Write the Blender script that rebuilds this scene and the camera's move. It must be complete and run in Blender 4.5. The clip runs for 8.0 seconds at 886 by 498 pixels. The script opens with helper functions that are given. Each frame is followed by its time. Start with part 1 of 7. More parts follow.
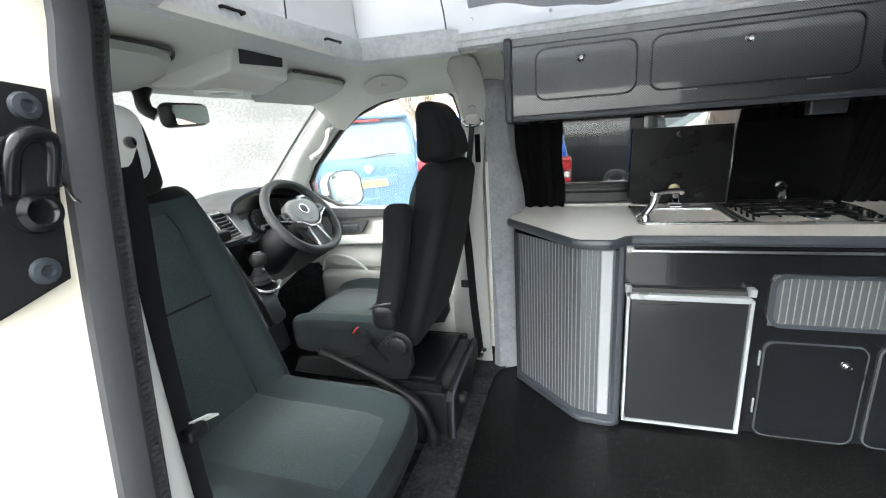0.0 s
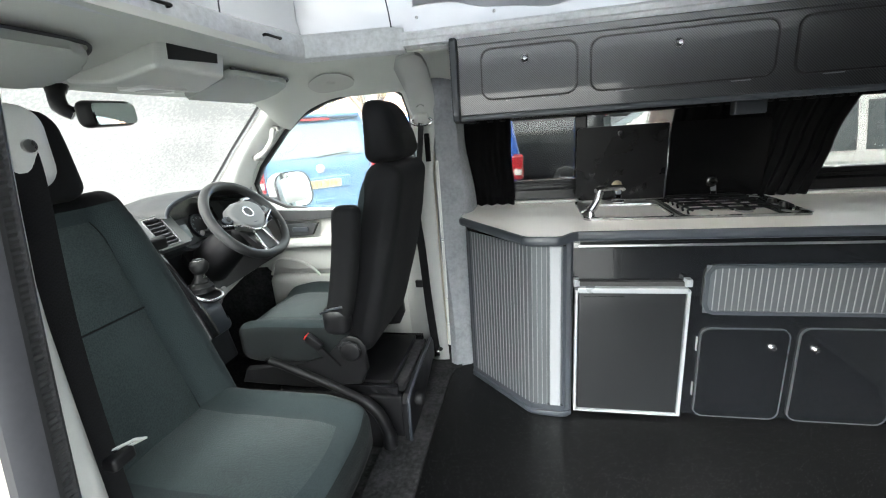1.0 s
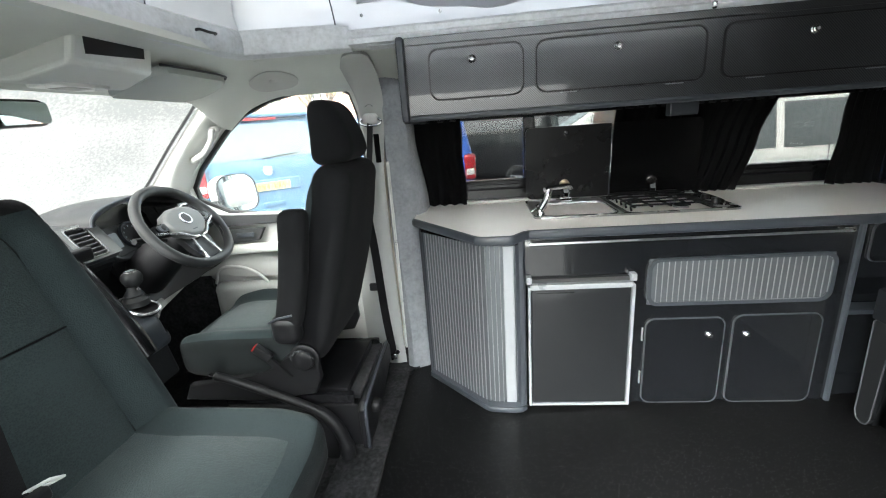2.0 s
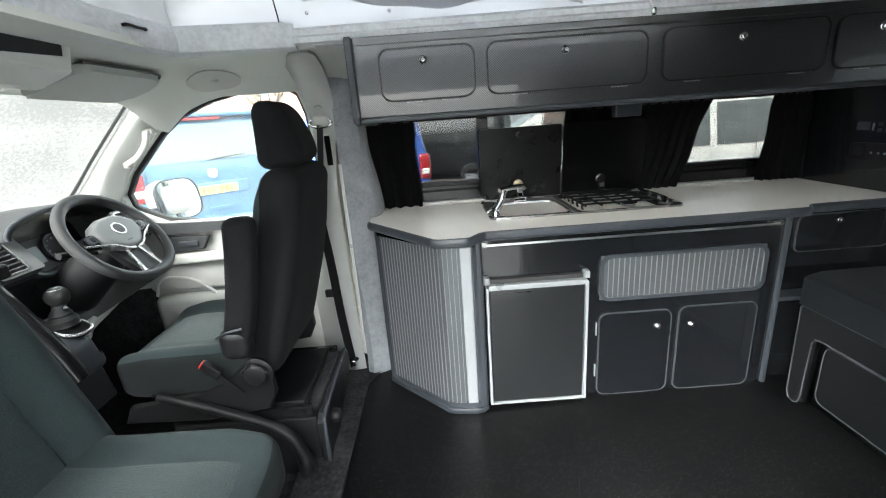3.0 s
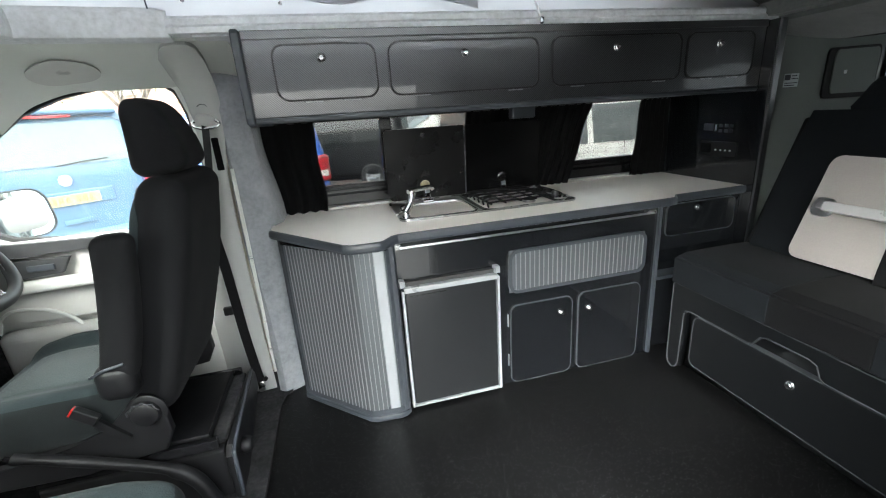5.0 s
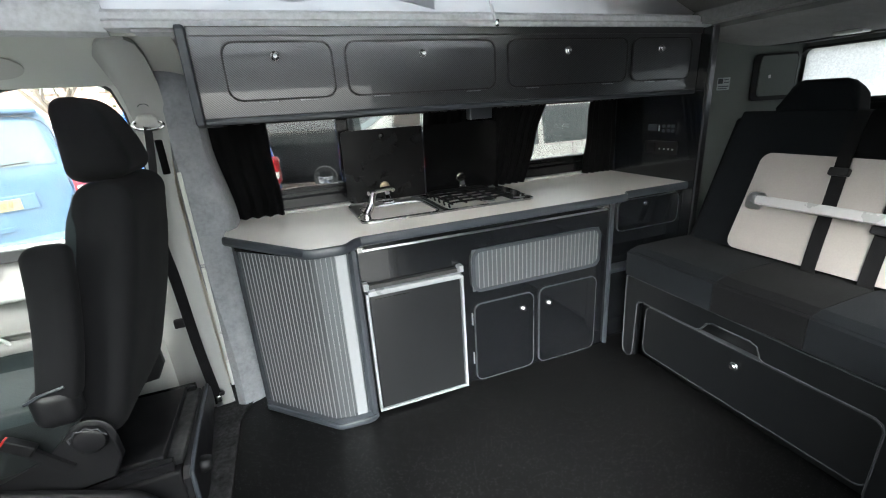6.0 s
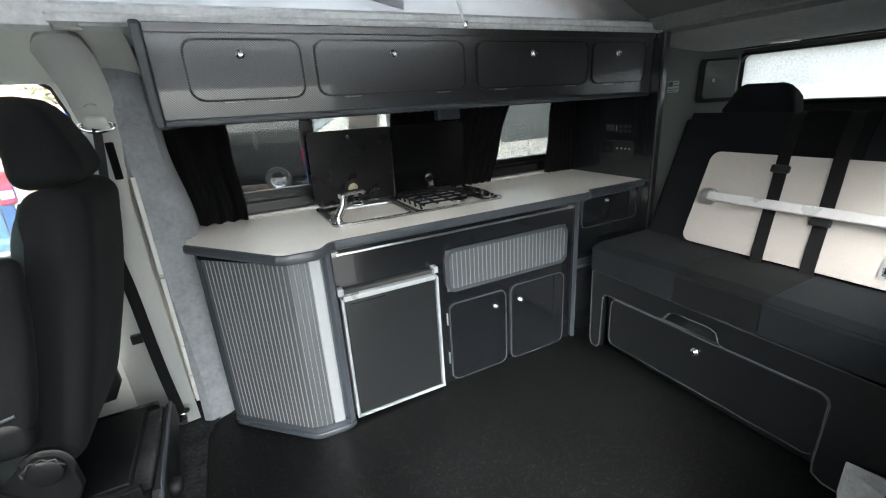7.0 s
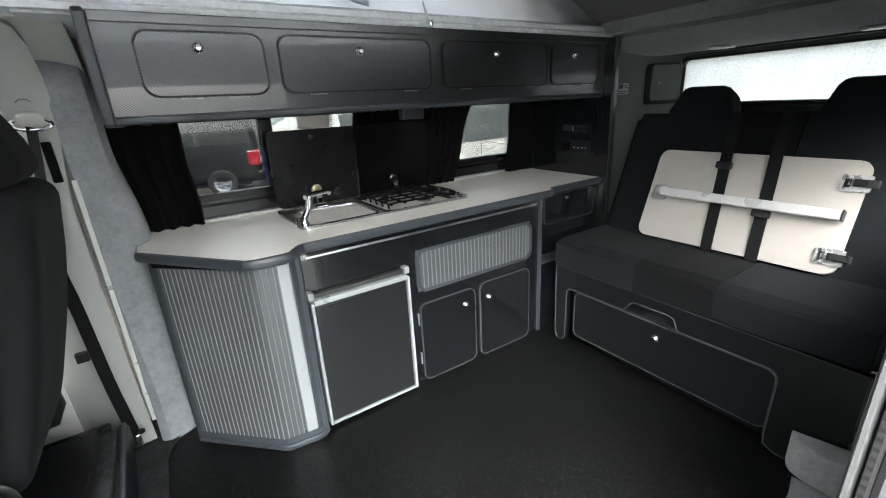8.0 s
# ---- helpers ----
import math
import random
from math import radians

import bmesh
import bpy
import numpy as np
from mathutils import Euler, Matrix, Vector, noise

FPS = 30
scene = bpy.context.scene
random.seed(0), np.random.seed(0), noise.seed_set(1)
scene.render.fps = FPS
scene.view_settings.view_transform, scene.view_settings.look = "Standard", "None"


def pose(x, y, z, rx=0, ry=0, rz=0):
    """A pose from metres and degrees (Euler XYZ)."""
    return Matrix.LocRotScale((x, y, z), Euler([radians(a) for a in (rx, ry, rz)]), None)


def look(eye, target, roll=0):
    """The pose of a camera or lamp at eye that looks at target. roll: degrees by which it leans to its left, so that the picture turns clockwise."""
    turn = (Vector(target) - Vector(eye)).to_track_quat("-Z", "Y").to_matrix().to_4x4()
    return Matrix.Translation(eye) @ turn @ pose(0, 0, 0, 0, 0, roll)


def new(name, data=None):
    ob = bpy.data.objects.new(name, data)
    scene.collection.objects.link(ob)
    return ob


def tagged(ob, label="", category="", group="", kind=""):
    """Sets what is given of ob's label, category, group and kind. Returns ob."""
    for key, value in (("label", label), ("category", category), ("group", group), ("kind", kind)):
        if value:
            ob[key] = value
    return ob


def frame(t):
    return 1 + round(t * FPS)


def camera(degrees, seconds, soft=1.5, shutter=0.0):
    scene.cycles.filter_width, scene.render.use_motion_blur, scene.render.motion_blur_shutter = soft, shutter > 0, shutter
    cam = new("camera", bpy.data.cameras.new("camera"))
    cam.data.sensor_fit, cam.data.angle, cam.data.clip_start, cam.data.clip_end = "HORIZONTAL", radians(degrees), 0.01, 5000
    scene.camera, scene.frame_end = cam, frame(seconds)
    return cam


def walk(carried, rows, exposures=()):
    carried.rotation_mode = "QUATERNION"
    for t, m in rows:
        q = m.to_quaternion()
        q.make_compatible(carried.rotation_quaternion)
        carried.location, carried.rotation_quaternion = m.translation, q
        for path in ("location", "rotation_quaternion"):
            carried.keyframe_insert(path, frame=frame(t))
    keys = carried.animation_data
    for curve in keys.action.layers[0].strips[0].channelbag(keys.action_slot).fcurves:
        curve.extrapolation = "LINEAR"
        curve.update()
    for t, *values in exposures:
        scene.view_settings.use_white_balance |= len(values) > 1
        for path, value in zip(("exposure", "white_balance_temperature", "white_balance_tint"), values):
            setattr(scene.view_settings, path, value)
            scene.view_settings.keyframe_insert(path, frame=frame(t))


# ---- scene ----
cam = camera(92.8, 8.0, 1.1)
PATH = [
    (0, (-0.19, -1.564, 1.122), (-0.777, 0.272, 0.591), -4.1),
    (0.5, (-0.179, -1.556, 1.126), (-0.678, 0.302, 0.579), -4.1),
    (1, (-0.169, -1.548, 1.124), (-0.565, 0.333, 0.572), -4.2),
    (1.5, (-0.164, -1.54, 1.123), (-0.454, 0.358, 0.565), -4.2),
    (3, (-0.157, -1.509, 1.137), (-0.15, 0.402, 0.549), -4.3),
    (3.5, (-0.161, -1.5, 1.136), (-0.044, 0.406, 0.543), -4.3),
    (4, (-0.171, -1.494, 1.137), (0.056, 0.401, 0.538), -4.2),
    (4.5, (-0.179, -1.488, 1.143), (0.164, 0.385, 0.532), -4.0),
    (6, (-0.211, -1.474, 1.144), (0.438, 0.31, 0.515), -3.8),
    (6.5, (-0.238, -1.462, 1.146), (0.507, 0.283, 0.512), -3.6),
    (7, (-0.271, -1.444, 1.154), (0.563, 0.256, 0.51), -3.6),
    (7.5, (-0.303, -1.424, 1.15), (0.622, 0.227, 0.505), -3.5),
    (8, (-0.329, -1.409, 1.148), (0.696, 0.181, 0.499), -3.2),
]
walk(cam, [(t, look(eye, target, roll)) for t, eye, target, roll in PATH], [(0, 3.86, 6350, 4), (8, 3.80, 6350, 4)])

# ---- world, sun, exposure ----
world = bpy.data.worlds.new("overcast_sky")
scene.world = world
world.use_nodes = True
wn = world.node_tree
wn.nodes.clear()
w_out = wn.nodes.new("ShaderNodeOutputWorld")
w_bg = wn.nodes.new("ShaderNodeBackground")
w_sky = wn.nodes.new("ShaderNodeTexSky")
w_sky.sky_type, w_sky.sun_disc = "NISHITA", False
w_sky.sun_elevation, w_sky.sun_rotation = radians(43), radians(216)
w_sky.air_density, w_sky.dust_density, w_sky.ozone_density = 1.0, 6.0, 1.0
w_hsv = wn.nodes.new("ShaderNodeHueSaturation")
w_hsv.inputs["Saturation"].default_value = 0.18
w_bg.inputs["Strength"].default_value = 0.15
wn.links.new(w_sky.outputs["Color"], w_hsv.inputs["Color"])
wn.links.new(w_hsv.outputs["Color"], w_bg.inputs["Color"])
wn.links.new(w_bg.outputs["Background"], w_out.inputs["Surface"])

sun = new("sun", bpy.data.lights.new("sun", "SUN"))
sun.data.energy, sun.data.angle, sun.data.color = 0.6, radians(50), (1.0, 0.97, 0.93)
sun.matrix_world = look((-4.2, -5.8, 6.6), (0, 0, 0))

# ---- materials ----


def mat_new(name):
    m = bpy.data.materials.new(name)
    m.use_nodes = True
    return m, m.node_tree.nodes, m.node_tree.links, m.node_tree.nodes["Principled BSDF"]


def noise_tex(n, l, scale, detail=4.0, rough=0.55, coord="Object"):
    tc = n.new("ShaderNodeTexCoord")
    t = n.new("ShaderNodeTexNoise")
    t.inputs["Scale"].default_value, t.inputs["Detail"].default_value, t.inputs["Roughness"].default_value = scale, detail, rough
    l.new(tc.outputs[coord], t.inputs["Vector"])
    return t


def ramp(n, l, src, stops):
    r = n.new("ShaderNodeValToRGB")
    r.color_ramp.elements[0].position, r.color_ramp.elements[1].position = stops[0][0], stops[-1][0]
    r.color_ramp.elements[0].color, r.color_ramp.elements[1].color = (*stops[0][1], 1), (*stops[-1][1], 1)
    for p, c in stops[1:-1]:
        e = r.color_ramp.elements.new(p)
        e.color = (*c, 1)
    l.new(src, r.inputs["Fac"])
    return r


def bump(n, l, src, bsdf, strength, dist=0.002):
    b = n.new("ShaderNodeBump")
    b.inputs["Strength"].default_value, b.inputs["Distance"].default_value = strength, dist
    l.new(src, b.inputs["Height"])
    l.new(b.outputs["Normal"], bsdf.inputs["Normal"])
    return b


def surface(name, col, rough=0.5, metal=0.0, var=0.15, scale=6.0, fine=180.0, bmp=0.1, coat=0.0, rvar=0.1, bdist=0.001, sheen=0.0, spec=0.5):
    """Plain material with blotches at a large scale, grain at a small one and a fine relief."""
    m, n, l, b = mat_new(name)
    big, small = noise_tex(n, l, scale), noise_tex(n, l, fine, 2.0)
    mix = n.new("ShaderNodeMath")
    mix.operation = "ADD"
    half = n.new("ShaderNodeMath")
    half.operation, half.inputs[1].default_value = "MULTIPLY", 0.5
    add = n.new("ShaderNodeMath")
    add.operation, add.inputs[1].default_value = "MULTIPLY", 0.5
    l.new(big.outputs["Fac"], half.inputs[0])
    l.new(small.outputs["Fac"], add.inputs[0])
    l.new(half.outputs[0], mix.inputs[0])
    l.new(add.outputs[0], mix.inputs[1])
    lo, hi = [c * (1 - var) for c in col], [min(1, c * (1 + var)) for c in col]
    r = ramp(n, l, mix.outputs[0], [(0.3, lo), (0.7, hi)])
    l.new(r.outputs["Color"], b.inputs["Base Color"])
    rr = n.new("ShaderNodeMapRange")
    rr.inputs["From Min"].default_value, rr.inputs["From Max"].default_value = 0.3, 0.7
    rr.inputs["To Min"].default_value, rr.inputs["To Max"].default_value = max(0.02, rough - rvar), min(1, rough + rvar)
    l.new(big.outputs["Fac"], rr.inputs["Value"])
    l.new(rr.outputs["Result"], b.inputs["Roughness"])
    b.inputs["Metallic"].default_value = metal
    b.inputs["Coat Weight"].default_value = coat
    b.inputs["Specular IOR Level"].default_value = spec
    b.inputs["Sheen Weight"].default_value = sheen
    if bmp:
        bump(n, l, small.outputs["Fac"], b, bmp, bdist)
    return m


def fabric(name, col, weave=0.004, bmp=0.35, var=0.25, rough=0.9, sheen=0.15, dots=False, thin=0.0):
    """Woven cloth: a fine checker of threads under a soft blotchy wear."""
    m, n, l, b = mat_new(name)
    tc = n.new("ShaderNodeTexCoord")
    v = n.new("ShaderNodeTexVoronoi" if dots else "ShaderNodeTexChecker")
    v.inputs["Scale"].default_value = 1.0 / weave
    l.new(tc.outputs["Object"], v.inputs["Vector"])
    height = v.outputs["Distance" if dots else "Fac"]
    big = noise_tex(n, l, 9.0)
    fine = noise_tex(n, l, 420.0, 2.0)
    s = n.new("ShaderNodeMath")
    s.operation, s.inputs[1].default_value = "MULTIPLY", 0.6 if dots else 0.35
    l.new(height, s.inputs[0])
    a = n.new("ShaderNodeMath")
    a.operation = "MULTIPLY_ADD"
    a.inputs[1].default_value = 0.6
    l.new(big.outputs["Fac"], a.inputs[0])
    l.new(s.outputs[0], a.inputs[2])
    r = ramp(n, l, a.outputs[0], [(0.2, [c * (1 - var) for c in col]), (0.7, [c * (1 + var) for c in col])])
    l.new(r.outputs["Color"], b.inputs["Base Color"])
    b.inputs["Roughness"].default_value = rough
    b.inputs["Specular IOR Level"].default_value = 0.15
    b.inputs["Sheen Weight"].default_value = sheen
    h2 = n.new("ShaderNodeMath")
    h2.operation = "ADD"
    l.new(height, h2.inputs[0])
    l.new(fine.outputs["Fac"], h2.inputs[1])
    bump(n, l, h2.outputs[0], b, bmp, 0.001)
    if thin:
        tl = n.new("ShaderNodeBsdfTranslucent")
        tl.inputs["Color"].default_value = (0.84, 0.85, 0.87, 1)
        mx = n.new("ShaderNodeMixShader")
        mx.inputs["Fac"].default_value = thin
        l.new(b.outputs[0], mx.inputs[1])
        l.new(tl.outputs[0], mx.inputs[2])
        l.new(mx.outputs[0], n["Material Output"].inputs["Surface"])
    return m


def felt_mat(name, col, sheen=0.3, lo=0.82, hi=1.15):
    """Stretch lining carpet: short mottled pile."""
    m, n, l, b = mat_new(name)
    big, mid, fine = noise_tex(n, l, 14.0, 6.0, 0.65), noise_tex(n, l, 70.0, 3.0), noise_tex(n, l, 600.0, 2.0)
    a = n.new("ShaderNodeMath")
    a.operation, a.inputs[1].default_value = "MULTIPLY_ADD", 0.45
    l.new(mid.outputs["Fac"], a.inputs[0])
    s = n.new("ShaderNodeMath")
    s.operation, s.inputs[1].default_value = "MULTIPLY", 0.55
    l.new(big.outputs["Fac"], s.inputs[0])
    l.new(s.outputs[0], a.inputs[2])
    r = ramp(n, l, a.outputs[0], [(0.36, [c * lo for c in col]), (0.5, col), (0.64, [min(1, c * hi) for c in col])])
    l.new(r.outputs["Color"], b.inputs["Base Color"])
    b.inputs["Roughness"].default_value = 0.95
    b.inputs["Sheen Weight"].default_value = sheen
    b.inputs["Specular IOR Level"].default_value = 0.15
    bump(n, l, fine.outputs["Fac"], b, 0.5, 0.002)
    return m


def carbon_mat(name):
    """Dark laminate with a fine twill weave, under a satin lacquer."""
    m, n, l, b = mat_new(name)
    tc = n.new("ShaderNodeTexCoord")
    rot = n.new("ShaderNodeMapping")
    rot.inputs["Rotation"].default_value = (0, radians(45), 0)
    l.new(tc.outputs["Object"], rot.inputs["Vector"])
    w = n.new("ShaderNodeTexWave")
    w.wave_type, w.bands_direction = "BANDS", "X"
    w.inputs["Scale"].default_value = 58.0
    l.new(rot.outputs["Vector"], w.inputs["Vector"])
    c = n.new("ShaderNodeTexChecker")
    c.inputs["Scale"].default_value = 210.0
    l.new(rot.outputs["Vector"], c.inputs["Vector"])
    mx = n.new("ShaderNodeMath")
    mx.operation, mx.inputs[1].default_value = "MULTIPLY_ADD", 0.95
    l.new(w.outputs["Fac"], mx.inputs[0])
    sc = n.new("ShaderNodeMath")
    sc.operation, sc.inputs[1].default_value = "MULTIPLY", 0.05
    l.new(c.outputs["Fac"], sc.inputs[0])
    l.new(sc.outputs[0], mx.inputs[2])
    r = ramp(n, l, mx.outputs[0], [(0.1, (0.056, 0.057, 0.060)), (0.9, (0.104, 0.107, 0.113))])
    l.new(r.outputs["Color"], b.inputs["Base Color"])
    wr = n.new("ShaderNodeMapRange")
    wr.inputs["To Min"].default_value, wr.inputs["To Max"].default_value = 0.40, 0.33
    l.new(mx.outputs[0], wr.inputs["Value"])
    l.new(wr.outputs["Result"], b.inputs["Roughness"])
    b.inputs["Metallic"].default_value = 0.92
    b.inputs["Coat Weight"].default_value = 0.6
    b.inputs["Coat IOR"].default_value = 1.5
    b.inputs["Coat Roughness"].default_value = 0.04
    bump(n, l, mx.outputs[0], b, 0.05, 0.0004)
    return m


def glass_mat(name, tint=(1, 1, 1), rough=0.0, fog=0.0, clear=0.62, low=(0.36, 0.37, 0.37), even=0.85, band=0.0):
    """Clear pane; fog is the share of it that is misted over by condensation."""
    m, n, l, b = mat_new(name)
    out = n["Material Output"]
    n.remove(b)
    tr = n.new("ShaderNodeBsdfTransparent")
    tr.inputs["Color"].default_value = (*tint, 1)
    gl = n.new("ShaderNodeBsdfGlossy")
    gl.inputs["Roughness"].default_value = 0.02
    fr = n.new("ShaderNodeFresnel")
    fr.inputs["IOR"].default_value = 1.45
    mix = n.new("ShaderNodeMixShader")
    l.new(fr.outputs[0], mix.inputs["Fac"])
    l.new(tr.outputs[0], mix.inputs[1])
    l.new(gl.outputs[0], mix.inputs[2])
    last = mix
    if fog:
        tl = n.new("ShaderNodeBsdfTranslucent")
        drops = noise_tex(n, l, 90.0, 4.0, 0.7)
        patch = noise_tex(n, l, 3.0, 3.0)
        dm = n.new("ShaderNodeMath")
        dm.operation, dm.inputs[1].default_value = "MULTIPLY_ADD", 0.55
        l.new(patch.outputs["Fac"], dm.inputs[0])
        l.new(drops.outputs["Fac"], dm.inputs[2])
        beads = dm
        if band:
            # rain beads stand thick above the sweep of the wipers
            tcb = n.new("ShaderNodeTexCoord")
            sep = n.new("ShaderNodeSeparateXYZ")
            l.new(tcb.outputs["Object"], sep.inputs[0])
            up = n.new("ShaderNodeMapRange")
            up.inputs["From Min"].default_value, up.inputs["From Max"].default_value = band, band + 0.05
            up.inputs["To Min"].default_value, up.inputs["To Max"].default_value = -0.02, 0.12
            l.new(sep.outputs["Z"], up.inputs["Value"])
            beads = n.new("ShaderNodeMath")
            l.new(dm.outputs[0], beads.inputs[0])
            l.new(up.outputs["Result"], beads.inputs[1])
        grey = ramp(n, l, beads.outputs[0], [(0.62, (clear, clear * 1.01, clear * 1.01)), (0.80, (clear * 0.92, clear * 0.93, clear * 0.93)), (0.92, low)])
        l.new(grey.outputs["Color"], tl.inputs["Color"])
        wet = noise_tex(n, l, 5.0, 5.0, 0.6)
        spots = noise_tex(n, l, 160.0, 3.0)
        a = n.new("ShaderNodeMath")
        a.operation = "ADD"
        l.new(wet.outputs["Fac"], a.inputs[0])
        l.new(spots.outputs["Fac"], a.inputs[1])
        mr = n.new("ShaderNodeMapRange")
        mr.inputs["From Min"].default_value, mr.inputs["From Max"].default_value = 0.75, 1.25
        mr.inputs["To Min"].default_value, mr.inputs["To Max"].default_value = min(1, fog * (2 - even)), max(0, fog * even)
        l.new(a.outputs[0], mr.inputs["Value"])
        m2 = n.new("ShaderNodeMixShader")
        l.new(mr.outputs["Result"], m2.inputs["Fac"])
        l.new(mix.outputs[0], m2.inputs[1])
        l.new(tl.outputs[0], m2.inputs[2])
        last = m2
    l.new(last.outputs[0], out.inputs["Surface"])
    return m


def speckle_mat(name):
    """Black safety vinyl with scattered pale flecks and a dusty sheen."""
    m, n, l, b = mat_new(name)
    tc = n.new("ShaderNodeTexCoord")
    v = n.new("ShaderNodeTexVoronoi")
    v.inputs["Scale"].default_value = 250.0
    l.new(tc.outputs["Object"], v.inputs["Vector"])
    size = n.new("ShaderNodeMath")
    size.operation, size.inputs[1].default_value = "LESS_THAN", 0.27
    l.new(v.outputs["Distance"], size.inputs[0])
    sep = n.new("ShaderNodeSeparateColor")
    l.new(v.outputs["Color"], sep.inputs[0])
    few = n.new("ShaderNodeMath")
    few.operation, few.inputs[1].default_value = "GREATER_THAN", 0.80
    l.new(sep.outputs[0], few.inputs[0])
    both = n.new("ShaderNodeMath")
    both.operation = "MULTIPLY"
    l.new(size.outputs[0], both.inputs[0])
    l.new(few.outputs[0], both.inputs[1])
    big = noise_tex(n, l, 5.0, 5.0)
    base = ramp(n, l, big.outputs["Fac"], [(0.3, (0.0013, 0.0013, 0.0014)), (0.7, (0.0024, 0.0024, 0.0026))])
    mx = n.new("ShaderNodeMix")
    mx.data_type = "RGBA"
    l.new(both.outputs[0], mx.inputs["Factor"])
    l.new(base.outputs["Color"], mx.inputs["A"])
    mx.inputs["B"].default_value = (0.12, 0.12, 0.124, 1)
    l.new(mx.outputs["Result"], b.inputs["Base Color"])
    rr = n.new("ShaderNodeMapRange")
    b.inputs["Specular IOR Level"].default_value = 0.2
    rr.inputs["From Min"].default_value, rr.inputs["From Max"].default_value = 0.35, 0.65
    rr.inputs["To Min"].default_value, rr.inputs["To Max"].default_value = 0.31, 0.36
    l.new(big.outputs["Fac"], rr.inputs["Value"])
    l.new(rr.outputs["Result"], b.inputs["Roughness"])
    fine = noise_tex(n, l, 350.0, 2.0)
    bump(n, l, fine.outputs["Fac"], b, 0.3, 0.001)
    return m


M_CARBON = carbon_mat("carbon_laminate")
M_PANEL = surface("dark_laminate", (0.005258, 0.00588, 0.007117), 0.24, var=0.12, coat=0.6, bmp=0.03, rvar=0.03, metal=0.0, spec=0.5)
M_BASE = surface("slate_laminate", (0.0054, 0.0061, 0.0070), 0.34, var=0.12, coat=0.1, bmp=0.03, rvar=0.03, metal=0.2)
M_EDGE = surface("grey_edge_trim", (0.03137, 0.03636, 0.04421), 0.38, var=0.08, bmp=0.03)
M_LIP = surface("door_edge", (0.03928, 0.0419, 0.04626), 0.35, var=0.08, bmp=0.0)
M_WORKTOP = surface("worktop_laminate", (0.86, 0.815, 0.765), 0.30, var=0.06, fine=420.0, bmp=0.03, rvar=0.02)
M_ALU = surface("brushed_aluminium", (0.72, 0.73, 0.74), 0.32, metal=1.0, var=0.05, fine=300.0, bmp=0.04)
M_TAMBOUR = surface("silver_tambour", (0.105, 0.115, 0.123), 0.42, metal=0.55, var=0.05, bmp=0.03, spec=0.3)
M_RIB = surface("pale_slat_rib", (0.186, 0.1953, 0.2046), 0.4, var=0.05, bmp=0.02)
M_WHITEALU = surface("white_aluminium", (0.2728, 0.2851, 0.2992), 0.35, metal=0.2, var=0.04, bmp=0.02)
M_STEEL = surface("stainless_steel", (0.42, 0.42, 0.4144), 0.27, metal=1.0, var=0.06, fine=500.0, bmp=0.03)
M_BOWL = surface("satin_bowl_steel", (0.30, 0.295, 0.285), 0.36, metal=1.0, var=0.08, fine=500.0, bmp=0.04)
M_DARKSTEEL = surface("dark_hob_steel", (0.10, 0.10, 0.10), 0.25, metal=1.0, var=0.1, fine=400.0, bmp=0.03)
M_CHROME = surface("chrome", (0.6, 0.6, 0.61), 0.06, metal=1.0, var=0.02, bmp=0.0, rvar=0.02)
M_FRIDGE = surface("fridge_front", (0.01358, 0.01448, 0.01599), 0.30, var=0.1, coat=0.35, bmp=0.05, rvar=0.03, metal=0.3)
M_BLACKGLASS = surface("black_glass", (0.006, 0.006, 0.0066), 0.28, var=0.1, bmp=0.0, rvar=0.03, spec=0.28)
# hob lid glass, darkened and dulled to stand in for a black reflection
M_LIDBLACK = surface("dark_reflection_black_glass", (0.003, 0.003, 0.0033), 0.22, var=0.1, bmp=0.0, rvar=0.03, spec=0.12)
# black belt webbing made paler, light near the guide put into its colour
M_BELT = fabric("lit_belt_webbing", (0.035, 0.035, 0.037), 0.0025, 0.4, sheen=0.05)
M_ENAMEL = surface("black_hob_enamel", (0.004, 0.004, 0.0045), 0.5, var=0.2, bmp=0.02, spec=0.12)
M_BLACK = surface("black_plastic", (0.007616, 0.007616, 0.008568), 0.45, var=0.15, bmp=0.1, spec=0.35)
M_GLOSSBLACK = surface("gloss_black_plastic", (0.008, 0.008, 0.009), 0.18, var=0.1, bmp=0.02, spec=0.35)
M_IRON = surface("enamelled_iron", (0.006, 0.006, 0.0065), 0.5, var=0.2, bmp=0.1, spec=0.12)
M_CURTAIN = fabric("black_curtain", (0.0022, 0.0022, 0.0025), 0.002, 0.2, sheen=0.0)
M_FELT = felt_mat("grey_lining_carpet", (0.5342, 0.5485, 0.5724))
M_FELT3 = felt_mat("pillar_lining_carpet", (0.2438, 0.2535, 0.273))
# same grey lining for the rear, the dimness there put into its colour
M_FELT2 = felt_mat("shaded_lining_carpet", (0.1268, 0.1317, 0.1317))
M_TRIM = surface("pale_grey_plastic", (0.56, 0.57, 0.545), 0.6, var=0.05, fine=500.0, bmp=0.12)
M_TRIM2 = surface("warm_grey_plastic", (0.42, 0.42, 0.4), 0.6, var=0.06, fine=500.0, bmp=0.15)
M_PILLAR = surface("grey_pillar_plastic", (0.34, 0.343, 0.33), 0.6, var=0.05, fine=500.0, bmp=0.12)
M_VISOR = surface("visor_cloth", (0.38, 0.395, 0.37), 0.8, var=0.05, fine=500.0, bmp=0.15)
M_HEAD = surface("headlining_cloth", (0.57, 0.585, 0.55), 0.9, var=0.06, fine=700.0, bmp=0.25)
M_TEAL = fabric("teal_grey_cloth", (0.02675, 0.0372, 0.03804), 0.0046, 0.9, var=0.30, dots=True)
